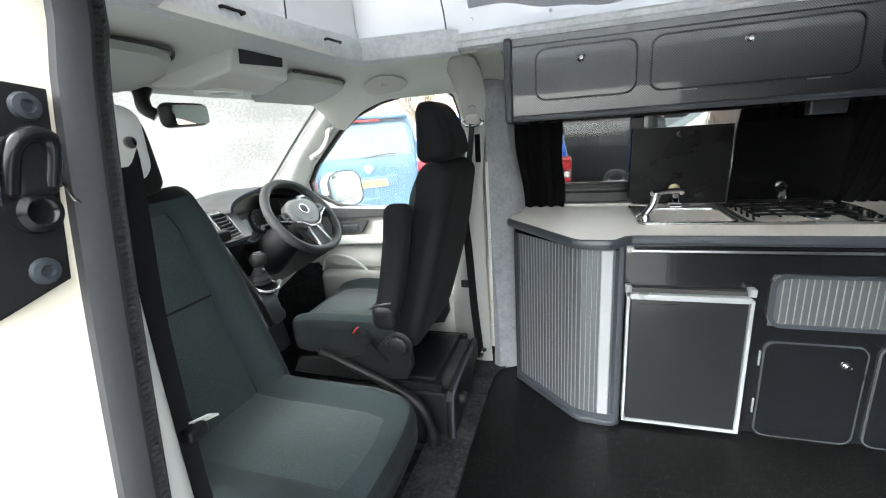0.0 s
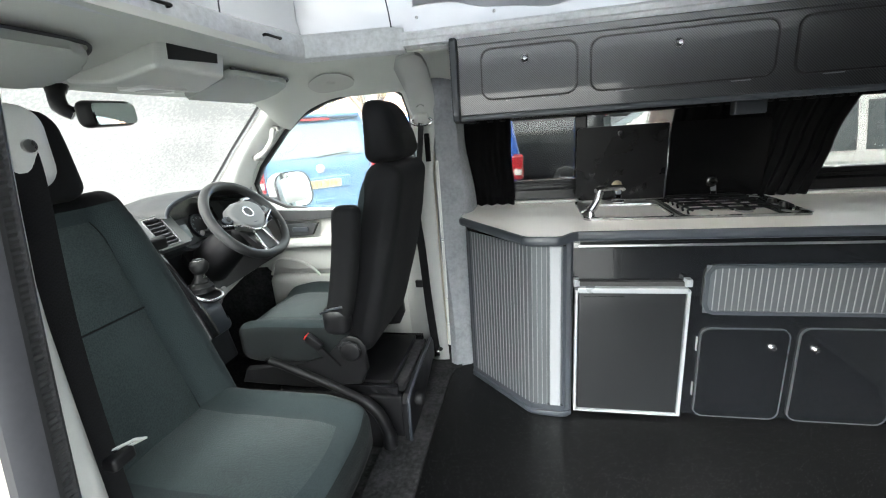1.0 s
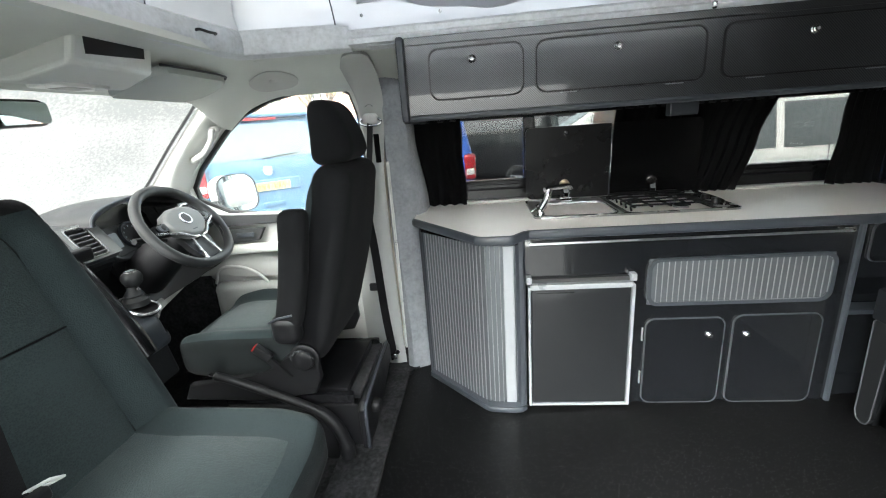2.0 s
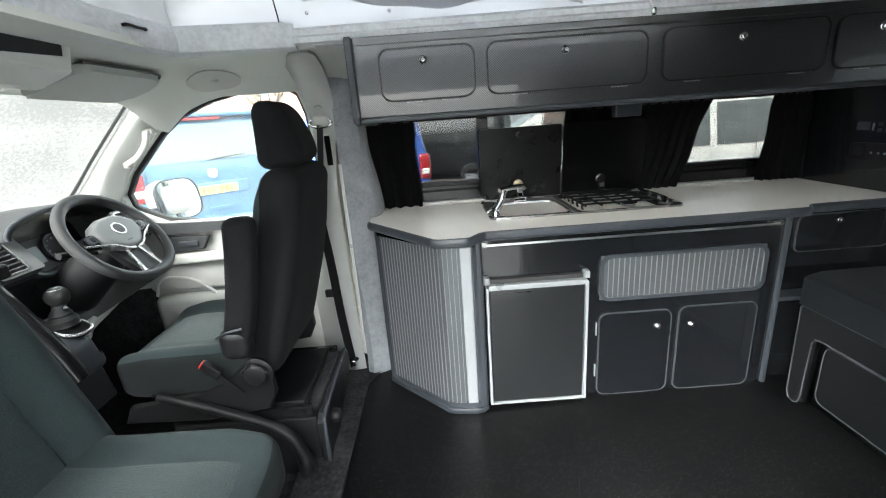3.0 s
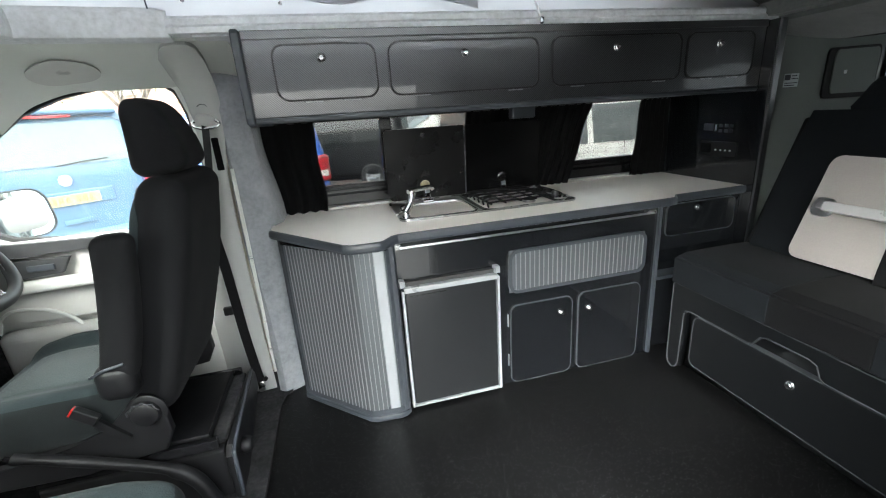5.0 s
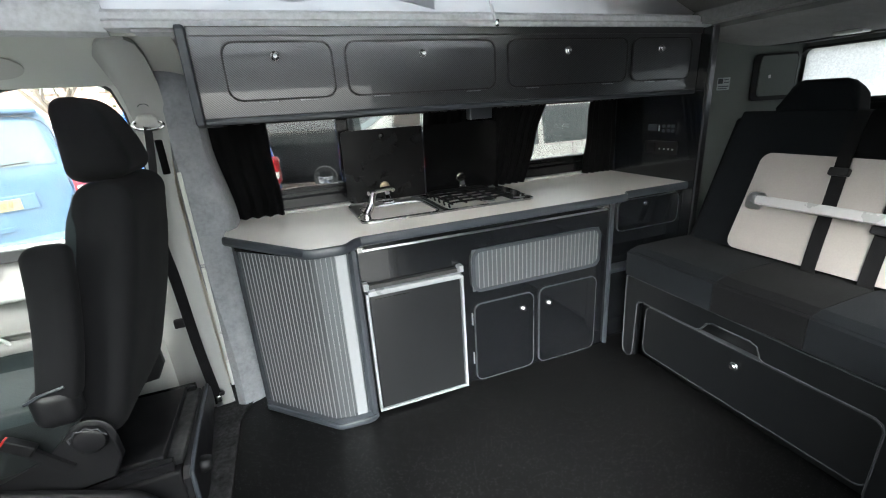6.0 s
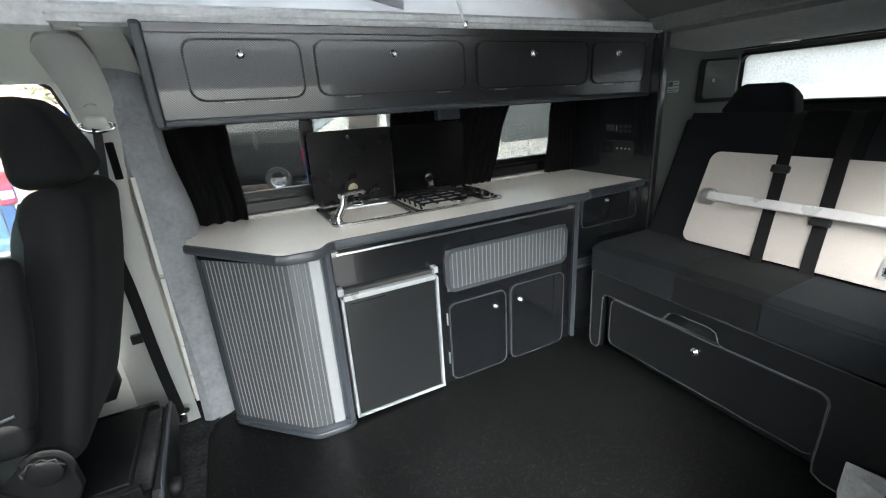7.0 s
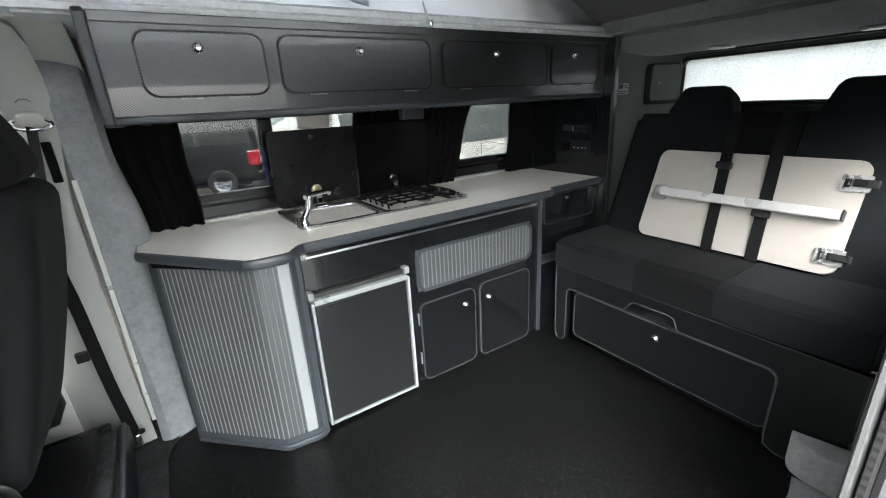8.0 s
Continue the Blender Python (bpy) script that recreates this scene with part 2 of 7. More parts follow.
M_SEATBLK = fabric("charcoal_seat_cloth", (0.007888, 0.007888, 0.00884), 0.003, 0.25, sheen=0.02)
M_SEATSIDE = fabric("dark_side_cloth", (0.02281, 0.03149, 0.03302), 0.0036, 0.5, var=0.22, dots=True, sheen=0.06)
M_SKIRT = fabric("shaded_cushion_side_cloth", (0.011, 0.0135, 0.0140), 0.003, 0.4, sheen=0.03)
M_BENCH = fabric("black_bench_cloth", (0.00262, 0.002822, 0.003427), 0.003, 0.25, sheen=0.02)
M_BENCH2 = fabric("slate_bench_cloth", (0.00513, 0.006509, 0.008281), 0.003, 0.25, sheen=0.02)
M_STRAP = fabric("black_webbing", (0.00567, 0.00567, 0.0063), 0.0025, 0.4, sheen=0.05)
M_PADTOP = surface("beige_tabletop", (0.3906, 0.3616, 0.3377), 0.5, var=0.06, bmp=0.05)
M_FLOOR = speckle_mat("speckled_vinyl")
M_CARPET = felt_mat("charcoal_carpet", (0.021, 0.021, 0.02205), 0.03, 0.35, 1.9)
# pillar felt with the shade of the door opening put into its colour
M_PILLARFELT = felt_mat("shaded_pillar_edge_carpet", (0.05, 0.051, 0.053), 0.05)
M_STEPFELT = felt_mat("light_step_carpet", (0.360, 0.370, 0.380))
# one canvas in lit and dimmer copies, tuned per wall to balance light
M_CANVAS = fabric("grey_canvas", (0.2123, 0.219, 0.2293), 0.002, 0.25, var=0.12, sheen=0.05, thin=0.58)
M_CANVASD = fabric("lit_tone_canvas", (0.31, 0.32, 0.335), 0.002, 0.25, var=0.12, sheen=0.05, thin=0.50)
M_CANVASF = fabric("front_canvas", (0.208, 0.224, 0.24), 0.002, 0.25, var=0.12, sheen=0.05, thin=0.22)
M_CANVAS2 = fabric("dark_canvas", (0.05, 0.052, 0.06), 0.002, 0.25, sheen=0.05)
M_ROOFPANEL = surface("roof_underside", (0.100, 0.100, 0.097), 0.85, var=0.1, bmp=0.2)
M_PAINT = surface("cream_paint", (0.80, 0.74, 0.62), 0.3, var=0.03, coat=0.6, bmp=0.0)
M_SEAL = surface("grey_rubber", (0.049, 0.049, 0.0546), 0.55, var=0.12, fine=120.0, bmp=0.1)
M_MATRUBBER = surface("matt_black_rubber", (0.010, 0.010, 0.0105), 0.85, var=0.2, bmp=0.1, spec=0.1)
M_RUBBER = surface("black_rubber", (0.018, 0.018, 0.019), 0.6, var=0.2, bmp=0.1)
M_GLASS = glass_mat("clear_glass", (0.93, 0.96, 0.95), fog=0.07)
M_TINT = glass_mat("tinted_glass", (0.36, 0.37, 0.37))
M_PRIVACY = glass_mat("privacy_glass", (0.045, 0.047, 0.05))
M_FOG = glass_mat("misted_glass", (0.95, 0.96, 0.96), fog=1.0, clear=0.160, low=(0.114, 0.118, 0.118), even=0.97, band=0.36)
M_FOG2 = glass_mat("rear_misted_glass", (0.95, 0.96, 0.96), fog=0.78, clear=0.60, low=(0.47, 0.48, 0.48))
M_MIRROR = surface("mirror", (0.60, 0.69, 0.69), 0.02, metal=1.0, var=0.0, bmp=0.0, rvar=0.01)
M_DASH = surface("dash_grey", (0.01904, 0.02072, 0.0224), 0.55, var=0.1, fine=400.0, bmp=0.2)
M_LEATHER = surface("black_leather", (0.022, 0.023, 0.024), 0.45, var=0.15, fine=350.0, bmp=0.2)
M_HUB = surface("satin_grey_plastic", (0.15, 0.155, 0.155), 0.4, var=0.06, fine=400.0, bmp=0.08)
M_RED = surface("red_plastic", (0.55, 0.02, 0.015), 0.35, var=0.1, bmp=0.02)
M_BLUE = surface("light_blue_paint", (0.0495, 0.1125, 0.18), 0.22, var=0.05, coat=0.8, bmp=0.0)
M_BLUE2 = surface("royal_blue_paint", (0.015, 0.09, 0.42), 0.22, var=0.05, coat=0.8, bmp=0.0)
M_DARKCAR = surface("anthracite_paint", (0.010, 0.010, 0.0105), 0.45, var=0.08, coat=0.08, bmp=0.0, spec=0.2)
M_WHITECAR = surface("off_white_paint", (0.52, 0.505, 0.47), 0.25, var=0.04, coat=0.6, bmp=0.0)
M_CARGLASS = surface("dark_car_glass", (0.006, 0.007, 0.007), 0.35, var=0.1, bmp=0.0, coat=0.0, rvar=0.02, spec=0.2)
M_CARGLASS4 = surface("smoked_car_glass", (0.008, 0.009, 0.009), 0.3, var=0.1, bmp=0.0, rvar=0.02, spec=0.12)
M_CARGLASS2 = surface("pale_car_glass", (0.105, 0.14, 0.135), 0.06, var=0.1, bmp=0.0, coat=0.0, rvar=0.02)
M_CARGLASS3 = surface("grey_car_glass", (0.07, 0.075, 0.074), 0.12, var=0.1, bmp=0.0, coat=0.1, rvar=0.02)
M_TAIL = surface("tail_lamp_red", (0.28, 0.010, 0.014), 0.12, var=0.1, bmp=0.0, coat=1.0)
M_TYRE = surface("tyre_rubber", (0.02, 0.02, 0.02), 0.8, var=0.2, bmp=0.3)
M_PLATE = surface("yellow_plate", (0.36, 0.27, 0.10), 0.45, var=0.05, bmp=0.0)
M_PLATEBAR = surface("plate_bars", (0.16, 0.12, 0.05), 0.5, var=0.05, bmp=0.0)
M_TARMAC = surface("wet_tarmac", (0.09, 0.09, 0.088), 0.45, var=0.3, scale=1.5, fine=90.0, bmp=0.25, rvar=0.2, bdist=0.004)
M_BRICK = surface("red_brick", (0.42, 0.24, 0.18), 0.85, var=0.25, scale=3.0, fine=40.0, bmp=0.4)
M_MORTAR = surface("mortar", (0.42, 0.39, 0.35), 0.9, var=0.15, bmp=0.3)
M_BARK = surface("bark", (0.12, 0.09, 0.065), 0.9, var=0.3, bmp=0.5)
M_LEAF = surface("winter_leaves", (0.09, 0.10, 0.035), 0.7, var=0.4, bmp=0.1)
M_LAMP = surface("lamp_lens", (0.75, 0.75, 0.72), 0.3, var=0.03, bmp=0.0)
M_LEGALU = surface("satin_white_aluminium", (0.54, 0.54, 0.54), 0.35, metal=0.2, var=0.04, bmp=0.02)
M_LATCH = surface("zinc_plate", (0.36, 0.36, 0.365), 0.3, metal=0.6, var=0.15, scale=40.0, bmp=0.03)
M_BADGE = surface("badge_silver", (0.7, 0.7, 0.72), 0.2, metal=0.8, var=0.03, bmp=0.0)
M_SCREEN = surface("display_grey", (0.22, 0.25, 0.26), 0.2, var=0.05, bmp=0.0)
M_STICKER = surface("sticker_white", (0.40, 0.45, 0.46), 0.5, var=0.05, bmp=0.0)
M_BRONZE = surface("worn_brass", (0.42, 0.36, 0.24), 0.35, metal=1.0, var=0.2, bmp=0.05)
M_REARMETAL = surface("rear_grey_green_trim", (0.115, 0.13, 0.122), 0.6, var=0.08, bmp=0.1)

# ---- builders ----
BASE = {}


def thing(name, label, category, at=(0, 0, 0), group="", kind="", m=None):
    """An Empty at a thing's base. With m its parts are built in its own axes, else in the world's."""
    ob = new(name)
    ob.empty_display_size = 0.1
    if m is None:
        ob.location = at
        BASE[ob.name] = Vector(at)
    else:
        ob.matrix_world = m
        BASE[ob.name] = Vector((0, 0, 0))
    return tagged(ob, label, category, group, kind)


def link_mesh(name, bm, mat, smooth=40):
    me = bpy.data.meshes.new(name)
    bmesh.ops.recalc_face_normals(bm, faces=bm.faces[:])
    areas = {f: f.calc_area() for f in bm.faces}
    for f in bm.faces:
        # broad flat faces stay flat beside their small rounded edges
        small = min((areas[g] for e in f.edges for g in e.link_faces if g is not f), default=1.0)
        f.smooth = bool(smooth) and areas[f] < 8 * small
    bm.faces.index_update()
    flat = [f.index for f in bm.faces if not f.smooth]
    bm.to_mesh(me)
    bm.free()
    if smooth:
        me.set_sharp_from_angle(angle=radians(smooth))
        for i in flat:
            me.polygons[i].use_smooth = False
    for m in (mat if isinstance(mat, (list, tuple)) else [mat]):
        me.materials.append(m)
    return me


def part(name, bm, mat, parent, label="", smooth=40):
    """One mesh object under a thing or a part."""
    base = BASE[parent.name]
    bmesh.ops.translate(bm, verts=bm.verts[:], vec=-base)
    ob = new(name, link_mesh(name, bm, mat, smooth))
    ob.parent = parent
    BASE[ob.name] = base
    if label:
        ob["label"] = label
    return ob


def solid(name, bm, mat, label, category, kind="", group="", smooth=40):
    """A thing of one mesh, with its origin at the middle of its foot."""
    lo = Vector([min(v.co[i] for v in bm.verts) for i in range(3)])
    hi = Vector([max(v.co[i] for v in bm.verts) for i in range(3)])
    base = Vector(((lo.x + hi.x) / 2, (lo.y + hi.y) / 2, lo.z))
    bmesh.ops.translate(bm, verts=bm.verts[:], vec=-base)
    ob = new(name, link_mesh(name, bm, mat, smooth))
    ob.location = base
    BASE[ob.name] = base
    return tagged(ob, label, category, group, kind)


def B():
    return bmesh.new()


def box(bm, x0, x1, y0, y1, z0, z1, bev=0.0, seg=2):
    vs = [bm.verts.new((x, y, z)) for x in (x0, x1) for y in (y0, y1) for z in (z0, z1)]
    fs = [(0, 1, 3, 2), (4, 6, 7, 5), (0, 4, 5, 1), (2, 3, 7, 6), (0, 2, 6, 4), (1, 5, 7, 3)]
    faces = [bm.faces.new([vs[i] for i in f]) for f in fs]
    if bev:
        es = list({e for f in faces for e in f.edges})
        bmesh.ops.bevel(bm, geom=es, offset=bev, segments=seg, affect="EDGES", profile=0.5)
    return bm


def cbox(bm, c, h, bev=0.0, seg=2, m=None):
    """Box by centre and half sizes, laid by m."""
    b2 = box(B(), -h[0], h[0], -h[1], h[1], -h[2], h[2], bev, seg)
    t = Matrix.Translation(c) @ (m.to_4x4() if m is not None else Matrix())
    return merge(bm, b2, t)


def merge(bm, other, t=Matrix()):
    me = bpy.data.meshes.new("tmp")
    other.to_mesh(me)
    other.free()
    me.transform(t)
    bm.from_mesh(me)
    bpy.data.meshes.remove(me)
    return bm


def rbox(bm, c, h, r, n=6, fn=None, power=1.0):
    """A cushion: a box with round edges of radius r, each face an n x n grid, its points moved by fn."""
    c, h = Vector(c), Vector(h)
    r = min(r, min(h))
    inner = Vector([max(a - r, 0) for a in h])
    made = {}

    def vert(p):
        key = (round(p.x, 6), round(p.y, 6), round(p.z, 6))
        if key not in made:
            q = Vector([max(-inner[i], min(inner[i], p[i])) for i in range(3)])
            d = p - q
            if d.length > 1e-9:
                d = d.normalized() * r
            w = q + d
            if fn:
                w = Vector(fn(w))
            made[key] = bm.verts.new(w + c)
        return made[key]

    def ticks(half, rad):
        m = max(half - rad, 0)
        k = 3
        a = [-half + rad * i / k for i in range(k)]
        mid = [-m + 2 * m * i / n for i in range(n + 1)] if m > 1e-6 else [0.0]
        return a + mid + [-x for x in reversed(a)]
    T = [ticks(h[i], r) for i in range(3)]
    for ax in range(3):
        u, v = [i for i in range(3) if i != ax]
        for s in (-1, 1):
            for i in range(len(T[u]) - 1):
                for j in range(len(T[v]) - 1):
                    q = []
                    for a, b in ((i, j), (i + 1, j), (i + 1, j + 1), (i, j + 1)):
                        p = Vector((0, 0, 0))
                        p[ax], p[u], p[v] = s * h[ax], T[u][a], T[v][b]
                        w = vert(p)
                        if w not in q:
                            q.append(w)
                    if len(q) > 2:
                        try:
                            bm.faces.new(q)
                        except ValueError:
                            pass
    return bm


def rrect(u0, u1, v0, v1, r, n=5):
    """Outline of a rectangle with round corners; r may be one radius or four (from the lower left, counter-clockwise)."""
    rs = r if isinstance(r, (list, tuple)) else [r] * 4
    out = []
    for (cu, cv, a0), q in zip(((u0, v0, 180), (u1, v0, 270), (u1, v1, 0), (u0, v1, 90)), rs):
        cu, cv = cu + (q if cu == u0 else -q), cv + (q if cv == v0 else -q)
        for i in range(n + 1):
            a = radians(a0 + 90 * i / n)
            out.append((cu + q * math.cos(a), cv + q * math.sin(a)))
    return out


def at_axis(axis, u, v, w):
    return {"x": (w, u, v), "y": (u, w, v), "z": (u, v, w)}[axis]


def prism(bm, pts, axis, w0, w1, bev=0.0, seg=2):
    """A polygon pushed along an axis from w0 to w1."""
    a = [bm.verts.new(at_axis(axis, u, v, w0)) for u, v in pts]
    b = [bm.verts.new(at_axis(axis, u, v, w1)) for u, v in pts]
    n = len(pts)
    f0, f1 = bm.faces.new(a), bm.faces.new(b[::-1])
    for i in range(n):
        bm.faces.new((a[i], b[i], b[(i + 1) % n], a[(i + 1) % n]))
    if bev:
        es = list(set(f0.edges[:] + f1.edges[:]))
        bmesh.ops.bevel(bm, geom=es, offset=bev, segments=seg, affect="EDGES", profile=0.5)
    return bm


def ring(bm, outer, inner, axis, w0, w1):
    """A frame between two outlines of the same number of points, pushed along an axis."""
    n = len(outer)
    L = [[bm.verts.new(at_axis(axis, u, v, w)) for u, v in pts] for pts, w in ((outer, w0), (outer, w1), (inner, w1), (inner, w0))]
    for i in range(n):
        j = (i + 1) % n
        for k in range(4):
            bm.faces.new((L[k][i], L[k][j], L[(k + 1) % 4][j], L[(k + 1) % 4][i]))
    return bm


def tube(bm, pts, r, n=10, caps=True, closed=False, flat=None):
    """A pipe along points; r one radius or one per point; flat squashes it: (across, up) factors."""
    pts = [Vector(p) for p in pts]
    rs = r if isinstance(r, (list, tuple)) else [r] * len(pts)
    rings, up = [], None
    m = len(pts)
    for i, p in enumerate(pts):
        a = pts[(i - 1) % m] if closed or i else pts[0]
        b = pts[(i + 1) % m] if closed or i < m - 1 else pts[-1]
        d = (b - a).normalized()
        if up is None:
            up = Vector((0, 0, 1)) if abs(d.z) < 0.9 else Vector((1, 0, 0))
        side = d.cross(up).normalized()
        up = side.cross(d).normalized()
        fu, fv = flat or (1, 1)
        rings.append([bm.verts.new(p + rs[i] * (fu * math.cos(2 * math.pi * k / n) * side + fv * math.sin(2 * math.pi * k / n) * up)) for k in range(n)])
    for i in range(m if closed else m - 1):
        A, C = rings[i], rings[(i + 1) % m]
        for k in range(n):
            bm.faces.new((A[k], A[(k + 1) % n], C[(k + 1) % n], C[k]))
    if caps and not closed:
        bm.faces.new(rings[0])
        bm.faces.new(rings[-1][::-1])
    return bm


def lathe(bm, prof, t=Matrix(), n=20):
    """A profile of (radius, height) turned about z and laid by t."""
    rows = []
    for r, z in prof:
        if r < 1e-6:
            rows.append([bm.verts.new(t @ Vector((0, 0, z)))])
        else:
            rows.append([bm.verts.new(t @ Vector((r * math.cos(2 * math.pi * k / n), r * math.sin(2 * math.pi * k / n), z))) for k in range(n)])
    for a, b in zip(rows, rows[1:]):
        for k in range(n):
            q = [a[k % len(a)], a[(k + 1) % len(a)], b[(k + 1) % len(b)], b[k % len(b)]]
            q = list(dict.fromkeys(q))
            if len(q) > 2:
                bm.faces.new(q)
    return bm


def sheet(bm, fn, nu, nv, thick=0.0):
    """A grid over fn(u, v), u and v in 0..1, with a thickness along its normals."""
    g = [[Vector(fn(i / nu, j / nv)) for j in range(nv + 1)] for i in range(nu + 1)]

    def normal(i, j):
        a = g[min(i + 1, nu)][j] - g[max(i - 1, 0)][j]
        b = g[i][min(j + 1, nv)] - g[i][max(j - 1, 0)]
        c = a.cross(b)
        return c.normalized() if c.length > 1e-12 else Vector((0, 0, 1))
    top = [[bm.verts.new(g[i][j]) for j in range(nv + 1)] for i in range(nu + 1)]
    for i in range(nu):
        for j in range(nv):
            bm.faces.new((top[i][j], top[i + 1][j], top[i + 1][j + 1], top[i][j + 1]))
    if thick:
        bot = [[bm.verts.new(g[i][j] + thick * normal(i, j)) for j in range(nv + 1)] for i in range(nu + 1)]
        for i in range(nu):
            for j in range(nv):
                bm.faces.new((bot[i][j], bot[i][j + 1], bot[i + 1][j + 1], bot[i + 1][j]))
        for i in range(nu):
            for j in (0, nv):
                bm.faces.new((top[i][j], top[i + 1][j], bot[i + 1][j], bot[i][j]))
        for j in range(nv):
            for i in (0, nu):
                bm.faces.new((top[i][j], top[i][j + 1], bot[i][j + 1], bot[i][j]))
    return bm


def smooth_path(pts, n=6):
    """A Catmull-Rom line through points."""
    P = [Vector(p) for p in pts]
    P = [2 * P[0] - P[1]] + P + [2 * P[-1] - P[-2]]
    out = []
    for i in range(1, len(P) - 2):
        for k in range(n):
            t = k / n
            a, b, c, d = P[i - 1:i + 3]
            out.append(0.5 * ((2 * b) + (c - a) * t + (2 * a - 5 * b + 4 * c - d) * t * t + (3 * b - a - 3 * c + d) * t ** 3))
    out.append(P[-2])
    return out


def wob(p, scale, amp):
    return amp * noise.noise(Vector(p) * scale)

# ---- structure of the van ----
FL = -0.02          # floor of the living space
YC = -0.36          # middle of the van


def smooth01(a):
    a = max(0.0, min(1.0, a))
    return a * a * (3 - 2 * a)


def ceil_z(x, y):
    return (1.425 - 0.105 * smooth01((-1.0 - x) / 0.42) - 0.115 * smooth01((abs(y - YC) - 0.52) / 0.30)
            - 0.075 * smooth01((x - 1.6) / 0.45))


def sweep(bm, path, section, closed_path=False):
    """Pushes a closed section of (outward, height) along a level path."""
    P = [Vector(p) for p in path]
    rows = []
    for i, p in enumerate(P):
        d = (P[min(i + 1, len(P) - 1)] - P[max(i - 1, 0)])
        d.z = 0
        d.normalize()
        nrm = Vector((d.y, -d.x, 0))
        rows.append([bm.verts.new(p + nrm * o + Vector((0, 0, z))) for o, z in section])
    m = len(section)
    for a, b in zip(rows, rows[1:]):
        for k in range(m):
            bm.faces.new((a[k], a[(k + 1) % m], b[(k + 1) % m], b[k]))
    bm.faces.new(rows[0])
    bm.faces.new(rows[-1][::-1])
    return bm


# ground outside
bm = B()
lathe(bm, [(0, -0.62), (4, -0.62), (12, -0.62), (60, -0.62), (600, -0.62)], n=48)
tagged(new("ground", link_mesh("ground", bm, M_TARMAC)), "wet dark tarmac of the car park", "ground", kind="structure")

# floor
floor_pts = [(-0.53, -1.12), (-0.545, -0.3), (-0.54, 0.18), (-0.52, 0.25), (-0.47, 0.31), (-0.40, 0.36), (-0.40, 0.56), (2.2, 0.56), (2.2, -1.28), (0.4, -1.28), (0.4, -1.12)]
solid("floor", prism(B(), floor_pts, "z", FL - 0.03, FL), M_FLOOR, "black speckled vinyl floor of the living space", "floor", "structure")
solid("carpet_strip", prism(B(), [(-0.72, -1.20), (-0.72, 0.52), (-0.404, 0.52), (-0.404, 0.364), (-0.475, 0.314), (-0.525, 0.253), (-0.544, 0.18), (-0.549, -0.3), (-0.534, -1.20)], "z", FL - 0.05, FL + 0.008, 0.004), M_CARPET,
      "charcoal carpet strip behind the front seats", "carpet", "structure")
bm = B()
box(bm, -2.12, -0.72, -1.25, 0.56, FL - 0.12, FL - 0.06)
box(bm, -2.12, -1.535, 0.372, 0.40, FL - 0.06, 0.74)
box(bm, -2.12, -1.62, -1.13, -1.115, FL - 0.06, 0.86)
solid("cab_floor", bm, M_CARPET, "black carpeted floor of the driving cab", "floor", "structure")
bm = B()
box(bm, -0.66, 0.41, -1.34, -1.125, FL - 0.28, FL - 0.25)
box(bm, -0.66, 0.41, -1.125, -1.115, FL - 0.28, FL - 0.031)
solid("door_step", bm, M_BLACK, "black moulded entry step below the sliding door", "step", "structure")

# right wall with its long window
bm = B()
WX0, WX1, WZ0, WZ1 = -0.45, 1.55, 0.775, 1.16
box(bm, -0.54, 2.24, 0.56, 0.60, FL - 0.03, WZ0)
box(bm, -0.54, 2.24, 0.56, 0.60, WZ1, 1.44)
box(bm, -0.54, WX0, 0.56, 0.60, WZ0, WZ1)
box(bm, WX1, 2.24, 0.56, 0.60, WZ0, WZ1)
solid("wall_right", bm, M_FELT, "grey carpet lined van side wall behind the kitchen", "wall", "structure")
win = thing("window_1", "tinted sliding side window above the worktop", "window", (0.5, 0.58, WZ0), kind="structure")
bm = B()
box(bm, WX0, WX1, 0.545, 0.5595, 0.7535, 0.802, 0.004)
box(bm, WX0, WX1, 0.553, 0.59, 0.806, 0.824, 0.003)
box(bm, WX0, WX1, 0.56, 0.60, 0.828, 0.845, 0.003)
box(bm, WX0, WX1, 0.565, 0.598, 0.79, 0.84)
box(bm, WX0, WX1, 0.56, 0.60, WZ1 - 0.03, WZ1, 0.004)
box(bm, 0.05, 0.105, 0.553, 0.595, 0.845, WZ1 - 0.03, 0.005)
box(bm, WX0, WX0 + 0.04, 0.56, 0.60, 0.845, WZ1 - 0.03, 0.004)
box(bm, WX1 - 0.04, WX1, 0.56, 0.60, 0.845, WZ1 - 0.03, 0.004)
part("window_frame", bm, M_GLOSSBLACK, win, "black rubber and plastic frame")
for a, b, y in ((WX0 + 0.04, 0.05, 0.572), (0.105, WX1 - 0.04, 0.582)):
    part("pane", box(B(), a, b, y, y + 0.005, 0.845, WZ1 - 0.03), M_TINT, win, "tinted glass")
solid("window_ledge", box(B(), -0.40, 1.58, 0.525, 0.556, 0.738, 0.752, 0.003), M_TRIM2, "pale grey strip between worktop and window", "trim", "structure")

# felt column between cab and kitchen
bm = B()
